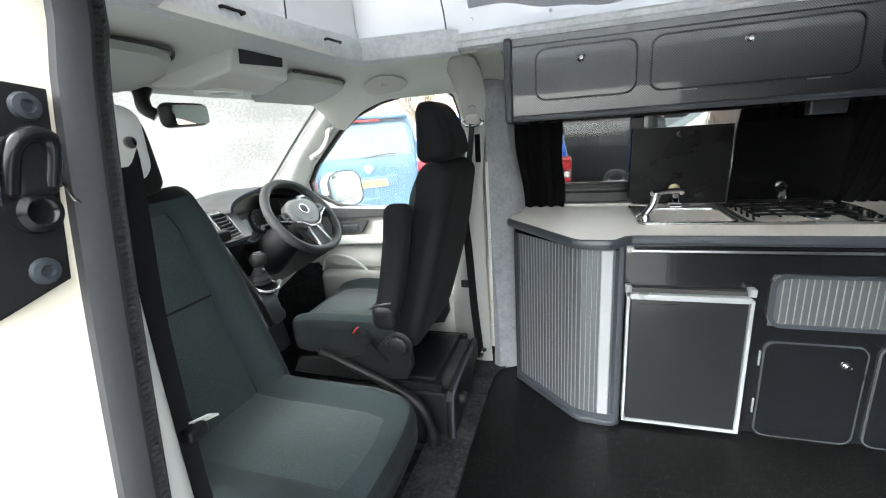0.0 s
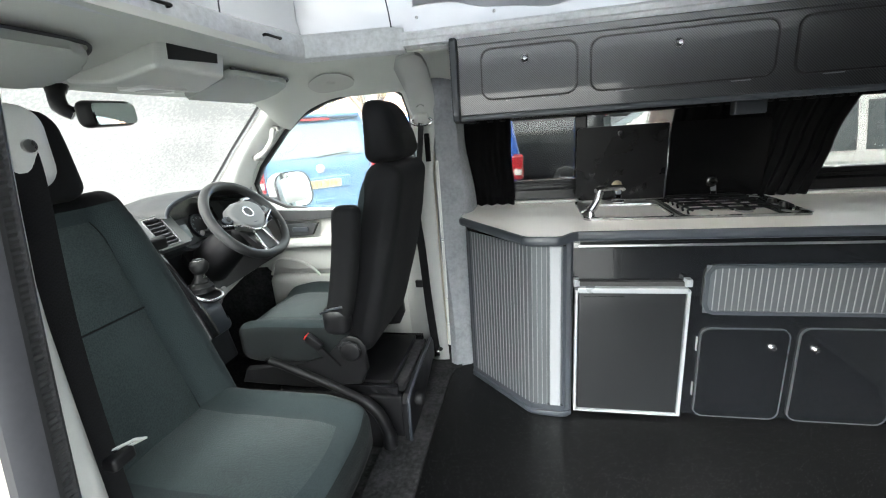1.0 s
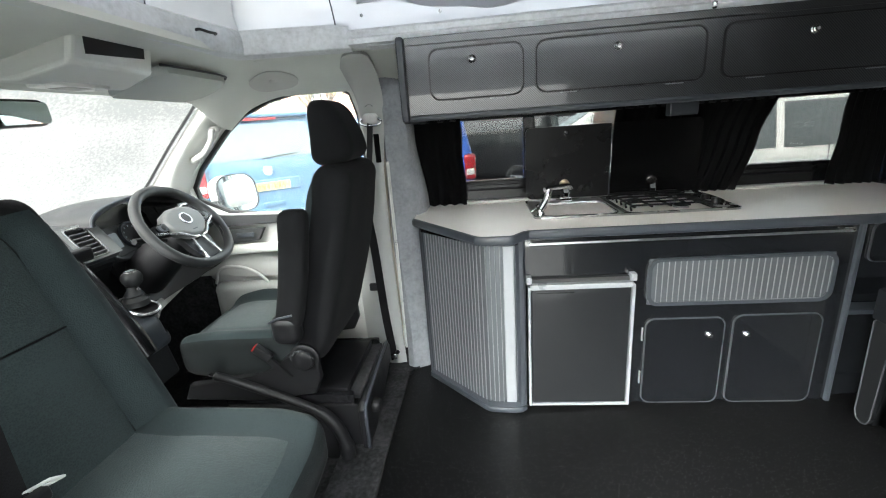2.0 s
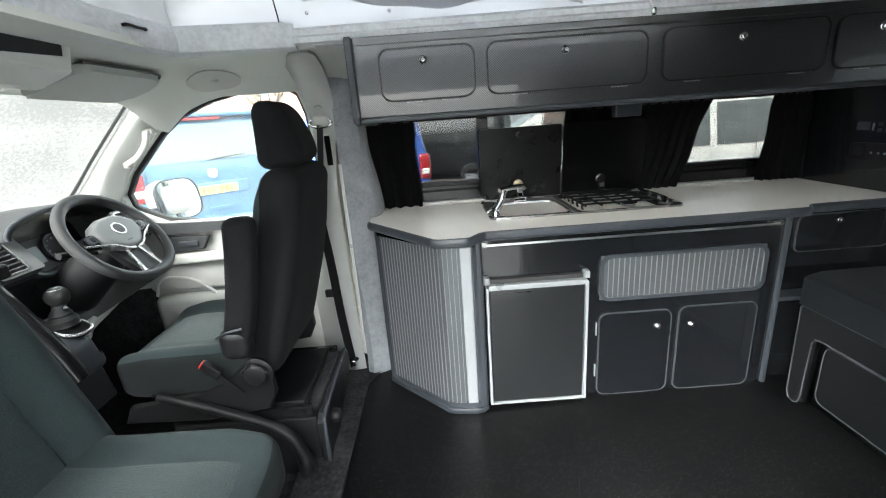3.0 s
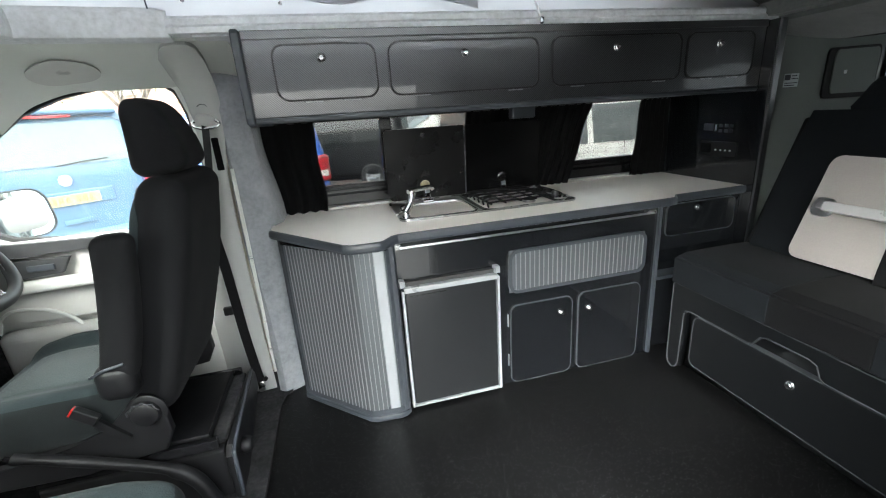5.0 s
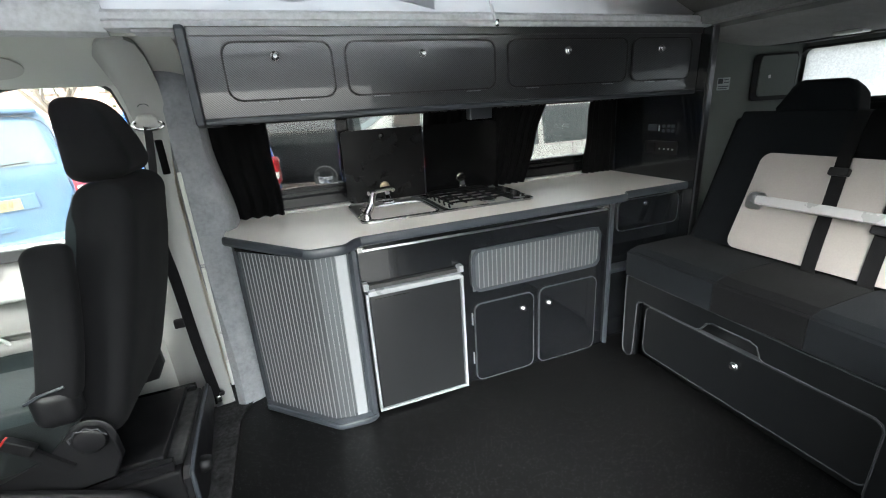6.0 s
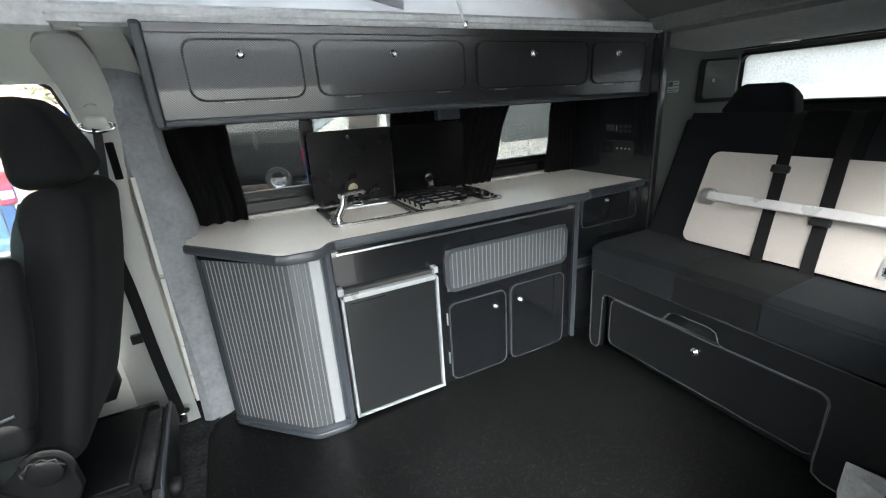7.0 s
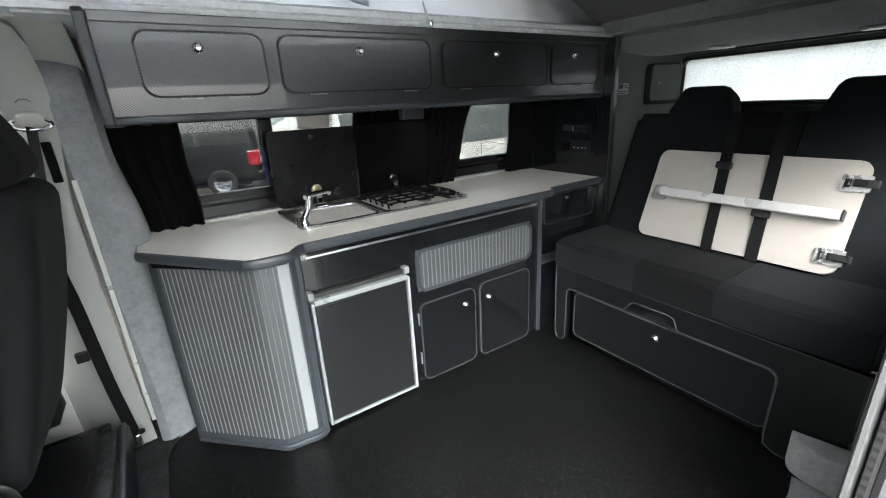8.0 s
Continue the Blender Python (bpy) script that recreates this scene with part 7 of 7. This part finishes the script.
for q in (-0.009, 0, 0.009):
    part("print_bar", cbox(B(), (-1.42, -0.205 + q, 0.7042), (0.009, 0.0012, 0.0006)), M_STICKER, gc)
part("print_bar", cbox(B(), (-1.42, -0.205, 0.7042), (0.0012, 0.010, 0.0006)), M_STICKER, gc)
# slim black upright by the passenger seat
ph = thing("phone_bracket", "slim black upright cradle on the dashboard", "bracket", (-1.42, -0.33, 0.5))
part("arm", tube(B(), smooth_path([(-1.47, -0.365, 0.81), (-1.42, -0.372, 0.755), (-1.36, -0.376, 0.665), (-1.30, -0.380, 0.565), (-1.26, -0.382, 0.47)]), 0.017, 10, flat=(1.5, 0.6)), M_GLOSSBLACK, ph)
part("cradle", rbox(B(), (-1.462, -0.335, 0.80), (0.02, 0.045, 0.022), 0.01, 3), M_BLACK, ph)

# steering wheel
WC, WR = Vector((-1.283, -0.052, 0.820)), 0.178
sw_m = Matrix.Translation(WC) @ Matrix.Rotation(radians(90 - 37.5), 4, "Y")
sw = thing("steering_wheel", "black leather steering wheel with silver spokes", "steering wheel", m=sw_m)
def disc(r, a):
    return Vector((r * math.cos(a), r * math.sin(a), 0))
# its own axes: z along the column to the driver, x down the wheel, y across
def rim_r(a):
    return WR - 0.012 * max(0, math.cos(a)) ** 6
bm = B()
tube(bm, [disc(rim_r(2 * math.pi * k / 64), 2 * math.pi * k / 64) for k in range(64)], 0.0185, 12, closed=True)
part("rim", bm, M_LEATHER, sw, "black leather rim")
hub_pts = [(1.12 * u, 1.22 * v) for u, v in ((-0.060, -0.060), (-0.072, -0.03), (-0.074, 0.03), (-0.060, 0.060), (-0.035, 0.082), (0.004, 0.078), (0.038, 0.046), (0.050, 0.020), (0.050, -0.020), (0.038, -0.046), (0.004, -0.078), (-0.035, -0.082))]
hubp = part("airbag_cover", prism(B(), hub_pts, "z", -0.02, 0.026, 0.016, 4), M_HUB, sw, "grey airbag cover")
part("badge", lathe(B(), [(0, 0.002), (0.021, 0.002), (0.0215, 0.004), (0.0245, 0.004), (0.026, 0)], Matrix.Translation((-0.022, 0, 0.0262)), 24), M_BADGE, hubp, "round silver badge disc")
part("badge_centre", lathe(B(), [(0, 0.002), (0.020, 0.0015), (0.0205, 0)], Matrix.Translation((-0.022, 0, 0.0276)), 20), M_SEAL, hubp)
part("print_bar", cbox(B(), (0.028, 0, 0.0262), (0.002, 0.012, 0.0006)), M_EDGE, hubp)
part("lower_cover", prism(B(), [(0.030, -0.075), (0.052, -0.022), (0.052, 0.022), (0.030, 0.075), (0.075, 0.060), (0.150, 0.050), (0.150, -0.050), (0.075, -0.060)], "z", -0.022, 0.000, 0.006), M_BLACK, sw, "black lower spoke cover")
for sy in (-1, 1):
    part("spoke", prism(B(), [(-0.042, sy * 0.072), (-0.036, sy * 0.165), (-0.004, sy * 0.168), (0.012, sy * 0.085)], "z", -0.018, 0.010, 0.006), M_GLOSSBLACK, sw, "gloss black spoke")
    part("button_pad", prism(B(), rrect(-0.032, -0.004, min(sy * 0.090, sy * 0.135), max(sy * 0.090, sy * 0.135), 0.009), "z", 0.008, 0.017, 0.003), M_EDGE, sw, "grey button pad")
    part("button", lathe(B(), [(0, 0.004), (0.008, 0.003), (0.010, 0)], Matrix.Translation((-0.018, sy * 0.112, 0.0168)), 14), M_BLACK, sw)
    part("silver_trim", tube(B(), smooth_path([(-0.004, sy * 0.158, 0.010), (0.010, sy * 0.120, 0.018), (0.030, sy * 0.074, 0.024), (0.054, sy * 0.040, 0.024), (0.060, sy * 0.010, 0.022)]), 0.0040, 8), M_BADGE, sw, "silver spoke trim")
    part("lower_spoke", prism(B(), [(0.052, sy * 0.024), (0.052, sy * 0.033), (0.165, sy * 0.049), (0.168, sy * 0.040)], "z", -0.012, 0.010, 0.004), M_BADGE, sw, "silver lower spoke")
part("rim_insert", tube(B(), smooth_path([disc(0.163, radians(k)) + Vector((0, 0, 0.004)) for k in range(-75, 76, 10)], 2), 0.003, 6), M_BADGE, sw, "silver inlay of the lower rim")
part("column", tube(B(), [(0.015, 0, -0.30), (0.01, 0, -0.12), (0, 0, -0.02)], [0.085, 0.075, 0.05], 14), M_BLACK, sw, "black column shroud")
for sy, xx in ((-1, -0.02), (1, -0.02)):
    part("stalk", tube(B(), smooth_path([(0.0, sy * 0.05, -0.06), (xx, sy * 0.12, -0.05), (xx - 0.01, sy * 0.19, -0.045)]), [0.008] * 8 + [0.011] * 5, 8), M_BLACK, sw)

# overhead console, visors, mirror
oc = thing("overhead_console", "pale grey overhead storage console with a dark slot", "console", (-1.2, -0.38, 1.29))
bm = B()
K0 = [(-0.505, 1.412), (-0.235, 1.432), (-0.270, 1.322), (-0.535, 1.325)]
K1 = [(-0.53, 1.40), (-0.22, 1.40), (-0.24, 1.290), (-0.57, 1.290)]
K2 = [(-0.57, 1.38), (-0.22, 1.38), (-0.25, 1.300), (-0.60, 1.298)]
L = [[bm.verts.new((x, y, z)) for y, z in K] for x, K in ((-1.10, K0), (-1.22, K1), (-1.32, K2))]
for a, b in zip(L, L[1:]):
    for k in range(4):
        bm.faces.new((a[k], a[(k + 1) % 4], b[(k + 1) % 4], b[k]))
bm.faces.new(L[0])
bm.faces.new(L[-1][::-1])
bmesh.ops.bevel(bm, geom=bm.edges[:], offset=0.012, segments=3, affect="EDGES", profile=0.5)
ocb = part("housing", bm, M_TRIM, oc)
part("slot", prism(B(), [(-0.480, 1.392), (-0.282, 1.408), (-0.292, 1.362), (-0.485, 1.350)], "x", -1.102, -1.0975, 0.001), M_BLACK, ocb, "dark storage slot")
part("reading_light", prism(B(), rrect(-1.29, -1.20, -0.49, -0.31, 0.02), "z", 1.30, 1.287, 0.004), M_LAMP, ocb, "pale reading light lens")
part("print_bar", prism(B(), rrect(-1.275, -1.215, -0.44, -0.36, 0.004, 2), "z", 1.29, 1.2855), M_TRIM2, ocb)


def visor(y0, y1, label):
    t = thing("sun_visor", label, "sun visor", (-1.30, (y0 + y1) / 2, 1.345), "sun visors")
    bm = prism(B(), rrect(-0.105, 0.105, -(y1 - y0) / 2, (y1 - y0) / 2, [0.02, 0.03, 0.085, 0.05], 8), "z", -0.014, 0.014, 0.0125, 4)
    bmesh.ops.transform(bm, matrix=Matrix.Translation((-1.222, (y0 + y1) / 2, 1.322)) @ Matrix.Rotation(radians(-17), 4, "Y"), verts=bm.verts[:])
    fl = part("flap", bm, M_VISOR, t)
    h = (y1 - y0) / 2
    # dark tube round the visor edge draws its shadow line
    bm = tube(B(), smooth_path([(0.103, -h + 0.01, 0.010), (0.104, 0.0, 0.011), (0.103, h - 0.06, 0.010), (0.088, h - 0.018, 0.010), (0.045, h + 0.000, 0.010), (-0.06, h + 0.000, 0.008)]), 0.0045, 6)
    bmesh.ops.transform(bm, matrix=Matrix.Translation((-1.222, (y0 + y1) / 2, 1.322)) @ Matrix.Rotation(radians(-17), 4, "Y"), verts=bm.verts[:])
    part("edge_shadow_line", bm, M_SEAL, fl, "dark grey line standing in for the visor's shadow line")


visor(-0.205, 0.20, "pale grey sun visor folded up over the driver")
visor(-1.02, -0.645, "pale grey sun visor folded up over the passenger")
# darker oval sheet under the headlining imitates the soft shade of a recess
bm = B()
def recess(u, v):
    a = 2 * math.pi * u
    y = 0.295 + 0.055 * math.sin(a) * v
    x = -1.0 + 0.105 * math.cos(a) * v
    return (x, y, ceil_z(-0.95, y) - 0.0265 - 0.014 * smooth01((-0.99 - x) / 0.10))
sheet(bm, recess, 32, 5, 0.004)
solid("lining_recess_shade", bm, M_TRIM2, "oval grey sheet standing in for the shading of a headlining recess", "trim", "structure")
im = thing("rear_view_mirror", "black interior mirror on a curved stem", "mirror", (-1.45, -0.40, 1.2))
mm = Matrix.Translation((-1.30, -0.520, 1.225)) @ Matrix.Rotation(radians(20), 4, "Z") @ Matrix.Rotation(radians(3), 4, "X") @ Matrix.Scale(1.04, 4)
bm = rbox(B(), (0, 0, 0), (0.022, 0.105, 0.033), 0.02, 6)
bmesh.ops.transform(bm, matrix=mm, verts=bm.verts[:])
imh = part("housing", bm, M_BLACK, im)
bm = prism(B(), rrect(-0.096, 0.096, -0.026, 0.026, 0.014), "x", 0.019, 0.0235)
bmesh.ops.transform(bm, matrix=mm, verts=bm.verts[:])
part("mirror_glass", bm, M_MIRROR, imh, "silvered mirror glass")
part("stem", tube(B(), smooth_path([(-1.325, -0.590, 1.225), (-1.345, -0.605, 1.245), (-1.375, -0.580, 1.29), (-1.41, -0.525, 1.335)]), [0.018] * 6 + [0.020] * 6 + [0.024] * 7, 10), M_BLACK, im)

# exterior mirror seen through the driver window
em = thing("door_mirror", "large pale-housed door mirror outside the driver window", "mirror", (-1.52, 0.70, 0.74))
emm = Matrix.Translation((-1.52, 0.70, 0.835)) @ Matrix.Rotation(radians(-30), 4, "Z") @ Matrix.Rotation(radians(-10), 4, "Y") @ Matrix.Scale(1.16, 4)
bm = rbox(B(), (-0.02, 0, 0), (0.065, 0.100, 0.094), 0.062, 6)
bmesh.ops.transform(bm, matrix=emm, verts=bm.verts[:])
emh = part("housing", bm, M_WHITECAR, em)
bm = ring(B(), rrect(-0.096, 0.096, -0.09, 0.09, 0.06), rrect(-0.090, 0.090, -0.084, 0.084, 0.055), "x", 0.022, 0.041)
bmesh.ops.transform(bm, matrix=emm, verts=bm.verts[:])
part("glass_rim", bm, M_BLACK, emh)
bm = prism(B(), rrect(-0.091, 0.091, -0.085, 0.085, 0.056), "x", 0.034, 0.037)
bmesh.ops.transform(bm, matrix=emm, verts=bm.verts[:])
part("mirror_glass", bm, M_MIRROR, emh, "silvered mirror glass")
part("mirror_arm", tube(B(), [(-1.56, 0.50, 0.80), (-1.555, 0.64, 0.79)], [0.03, 0.025], 10), M_BLACK, em)

# ---- car park outside ----
GZ = -0.62


def van(name, m, paint, glass, label, pale_rear=False, high=0.0, panes=((0.22, 1.28), (1.38, 2.50), (2.60, 3.40)), lamp_z=1.10, front_glass=False, lamp_wrap=0.075):
    """A panel van; its own axes: x forward, y left, z up, origin on the ground under the middle of its rear."""
    t = thing(name, label, "van", group="parked vans", m=m)
    def shape(p):
        k = (p[2] + 0.82) / 1.64
        tum = 1 - 0.14 * smooth01((k - 0.42) / 0.58)
        x = p[0]
        if x > 1.0:
            nose = smooth01((x - 1.0) / 1.45)
            x -= 1.25 * smooth01((k - 0.38) / 0.62) * nose
        x += 0.10 * smooth01((k - 0.5) / 0.5) * (p[0] < -1.9)
        return (x, p[1] * tum, p[2])
    b = part("body", rbox(B(), (2.45, 0, 1.14), (2.45, 0.95, 0.82), 0.16, 14, shape), paint, t)
    def side(y):
        k = (y - 0.32) / 1.64
        return 0.95 * (1 - 0.14 * smooth01((k - 0.42) / 0.58))
    for sy in (-1, 1):
        for x0, x1 in panes:
            bm = B()
            sheet(bm, lambda u, v: (x0 + (x1 - x0) * u, sy * (side(1.20 + high + 0.56 * v) + 0.006), 1.20 + high + 0.56 * v), 4, 4, 0.006)
            part("side_window", bm, glass, b, "tinted side window")
        bm = B()
        for x in (1.33, 2.55):
            sheet(bm, lambda u, v: (x - 0.006 + 0.012 * u, sy * (side(0.45 + 0.72 * v) + 0.004), 0.45 + 0.72 * v), 1, 8, 0.003)
        part("door_gap", bm, M_BLACK, b)
        bm = B()
        sheet(bm, lambda u, v: (0.15 + 3.9 * u, sy * (side(1.02 + 0.02 * v) + 0.008), 1.02 + 0.02 * v), 10, 1, 0.006)
        part("waist_line", bm, paint, b)
        lamp = part("tail_lamp", rbox(B(), (lamp_wrap - 0.02, sy * 0.865, lamp_z), (lamp_wrap, 0.092, 0.19), 0.05, 4), M_TAIL, b, "red tail lamp")
        part("indicator", rbox(B(), (-0.012, sy * 0.865, lamp_z - 0.07), (0.02, 0.06, 0.045), 0.018, 3), M_WHITECAR, lamp, "pale lamp segment")
        for x in (0.92, 3.92):
            w = part("wheel", lathe(B(), [(0.20, -0.10), (0.30, -0.11), (0.335, -0.08), (0.34, 0.0), (0.335, 0.08), (0.30, 0.11), (0.20, 0.10)], Matrix.Translation((x, sy * 0.87, 0.34)) @ Matrix.Rotation(radians(90), 4, "X"), 28), M_TYRE, t, "black tyre")
            rim = part("rim", lathe(B(), [(0.0, 0.06), (0.05, 0.06), (0.06, 0.04), (0.17, 0.055), (0.205, 0.09), (0.21, 0.0)], Matrix.Translation((x, sy * 0.87, 0.34)) @ Matrix.Rotation(radians(-90 * sy), 4, "X"), 24), M_BADGE, w, "silver alloy rim")
            for k in range(5):
                a = 2 * math.pi * k / 5
                part("spoke_gap", cbox(B(), (x + 0.12 * math.cos(a), sy * (0.87 + 0.056), 0.34 + 0.12 * math.sin(a)), (0.03, 0.006, 0.022), 0.004, 1), M_BLACK, rim)
    bm = B()
    sheet(bm, lambda u, v: (0.004 + 0.085 * smooth01((1.36 + 0.46 * v - 1.14) / 0.82) - 0.012, (-0.70 + 1.40 * u) * (1 - 0.07 * v), 1.365 + 0.46 * v), 6, 6, 0.008)
    part("rear_window", bm, M_CARGLASS2 if pale_rear else glass, b, "rear window")
    part("brake_light", cbox(B(), (0.07, 0, 1.885), (0.03, 0.24, 0.014), 0.006), M_TAIL, b, "red high brake light")
    part("roof_spoiler", rbox(B(), (0.17, 0, 1.935), (0.12, 0.70, 0.03), 0.025, 4), paint, b)
    bm = B()
    tube(bm, smooth_path([(-0.012, -0.76, 0.52), (-0.012, -0.77, 0.9), (0.0, -0.75, 1.2), (0.07, -0.70, 1.82), (0.075, 0.0, 1.865), (0.07, 0.70, 1.82), (0.0, 0.75, 1.2), (-0.012, 0.77, 0.9), (-0.012, 0.76, 0.52)]), 0.006, 6)
    part("tailgate_gap", bm, M_BLACK, b)
    part("wiper", tube(B(), [(-0.03, 0.05, 1.36), (-0.025, -0.20, 1.385), (-0.02, -0.45, 1.40)], 0.009, 6), M_BLACK, b, "black rear wiper")
    part("plate_recess", rbox(B(), (-0.004, 0, 0.985), (0.014, 0.42, 0.085), 0.012, 3), paint, b)
    pl = part("number_plate", cbox(B(), (-0.02, 0, 0.975), (0.004, 0.27, 0.057), 0.002, 1), M_PLATE, b, "yellow number plate with plain bars")
    for y in (-0.18, -0.12, -0.06, 0.04, 0.10, 0.16):
        part("plate_bar", cbox(B(), (-0.0245, y, 0.975), (0.001, 0.020, 0.034)), M_PLATEBAR, pl)
    part("badge_disc", lathe(B(), [(0, 0.012), (0.045, 0.012), (0.06, 0.006), (0.065, 0)], Matrix.Translation((-0.008, 0, 1.19)) @ Matrix.Rotation(radians(-90), 4, "Y"), 20), M_BADGE, b, "round silver badge disc")
    part("handle", rbox(B(), (-0.012, 0.0, 0.72), (0.010, 0.14, 0.03), 0.01, 3), paint, b)
    part("bumper", rbox(B(), (0.06, 0, 0.46), (0.12, 0.93, 0.13), 0.07, 5), paint, t, "painted rear bumper")
    if front_glass:
        bm = B()
        sheet(bm, lambda u, v: Vector(shape((2.45, -0.78 + 1.56 * u, 0.02 + 0.66 * v))) + Vector((2.462, 0, 1.145)), 8, 8, 0.008)
        part("windscreen", bm, M_CARGLASS2, b, "pale green windscreen")
    # black slab below the body stands in for the shade under the van
    part("underbody_shade", cbox(B(), (2.4, 0, 0.30), (2.1, 0.80, 0.06), 0.02, 1), M_BLACK, t)
    return t


def facing(rear_mid, heading):
    return Matrix.Translation((*rear_mid, GZ)) @ Matrix.Rotation(heading, 4, "Z")


van("parked_van", facing((-3.30, 4.60), math.radians(130)) @ Matrix.Scale(1.06, 4), M_BLUE, M_CARGLASS2, "light blue parked van seen from behind", True)
van("parked_van", facing((-1.16, 4.75), math.radians(98)), M_BLUE2, M_CARGLASS, "royal blue parked van with red tail lamps")
van("parked_van", facing((1.86, 10.0), math.radians(163)) @ Matrix.Scale(0.93, 4), M_DARKCAR, M_CARGLASS4, "dark grey parked van with silver wheels", high=-0.08, lamp_z=0.90, lamp_wrap=0.15)
van("parked_van", facing((1.70, 5.25), math.radians(1)), M_WHITECAR, M_CARGLASS3, "off-white parked van beside the kitchen window", high=-0.05, panes=((0.12, 0.56), (0.68, 1.90), (2.0, 3.6)))
van("parked_van", facing((6.75, 12.0), math.radians(180)), M_WHITECAR, M_CARGLASS3, "off-white parked van further back with a pale green windscreen", high=-0.02, panes=((0.10, 0.62), (0.70, 1.75), (1.85, 2.95), (3.06, 3.62)), front_glass=True)

# brick building
bd = thing("brick_building", "red brick building behind the car park", "building", (-10, 24, GZ))
part("wall", box(B(), -22.0, 2.0, 24.0, 32.0, GZ, 5.2), M_BRICK, bd, "red brick wall")
part("roof", prism(B(), [(23.6, 5.2), (28.0, 7.4), (32.4, 5.2)], "x", -22.4, 2.4), M_DASH, bd, "dark slate roof")
for k in range(9):
    x = -20.6 + 2.6 * k
    for z in (0.4, 3.0):
        wn2 = part("window", box(B(), x, x + 1.1, 23.93, 24.05, z, z + 1.3, 0.02), M_WHITECAR, bd, "white framed window")
        part("pane", box(B(), x + 0.08, x + 1.02, 23.90, 23.935, z + 0.08, z + 1.22), M_CARGLASS2, wn2)
        part("sill", box(B(), x - 0.05, x + 1.15, 23.85, 24.0, z - 0.1, z - 0.02, 0.02), M_MORTAR, wn2)
# boundary wall ahead of the windscreen
bw = thing("boundary_wall", "pale rendered boundary wall of the car park", "wall", (-14, -2, GZ))
part("wall", box(B(), -14.2, -14.0, -16.0, 14.0, GZ, 1.6, 0.02), M_WHITECAR, bw)
part("coping", box(B(), -14.28, -13.92, -16.0, 14.0, 1.6, 1.68, 0.02), M_MORTAR, bw)

# added wall, out of view, that gives glossy fronts something dark to reflect
bw = thing("boundary_wall", "unseen low grey wall, added to darken reflections on the open door side", "wall", (0, -8.1, GZ))
part("wall", box(B(), -18.0, 18.0, -8.2, -8.0, GZ, 0.80, 0.02), M_SEAL, bw)
part("coping", box(B(), -18.0, 18.0, -8.26, -7.94, 0.80, 0.87, 0.02), M_MORTAR, bw)


def tree(x, y, h, seed):
    rnd = random.Random(seed)
    t = thing("tree", "small tree with sparse winter foliage", "tree", (x, y, GZ), "trees behind the car park")
    bm, leaf = B(), B()
    def limb(p, d, L, r, depth):
        q = p + d * L
        mid = p.lerp(q, 0.5) + Vector([rnd.uniform(-0.06, 0.06) * L for _ in range(3)])
        tube(bm, [p, mid, q], [r, r * 0.8, r * 0.6], 6 if depth < 2 else 4)
        if depth < 4:
            for _ in range(3 if depth else 5):
                nd = (d + Vector((rnd.uniform(-0.8, 0.8), rnd.uniform(-0.8, 0.8), rnd.uniform(-0.2, 0.6)))).normalized()
                limb(p.lerp(q, rnd.uniform(0.55, 1.0)), nd, L * rnd.uniform(0.5, 0.75), r * 0.55, depth + 1)
        if depth >= 3:
            for _ in range(5):
                c = q + Vector([rnd.gauss(0, 0.18) for _ in range(3)])
                a, b2 = Vector([rnd.gauss(0, 1) for _ in range(3)]).normalized(), Vector([rnd.gauss(0, 1) for _ in range(3)]).normalized()
                s = rnd.uniform(0.04, 0.10)
                leaf.faces.new([leaf.verts.new(c + a * s), leaf.verts.new(c + b2 * s), leaf.verts.new(c - a * s), leaf.verts.new(c - b2 * s)])
    limb(Vector((x, y, GZ)), Vector((0, 0, 1)), h * 0.38, h * 0.022, 0)
    part("trunk", bm, M_BARK, t)
    part("crown", leaf, M_LEAF, t, smooth=0)["kind"] = "stuff"


tree(-7.2, 18.0, 7.0, 3)
tree(-4.0, 20.0, 6.5, 5)
tree(-10.5, 17.0, 6.0, 8)
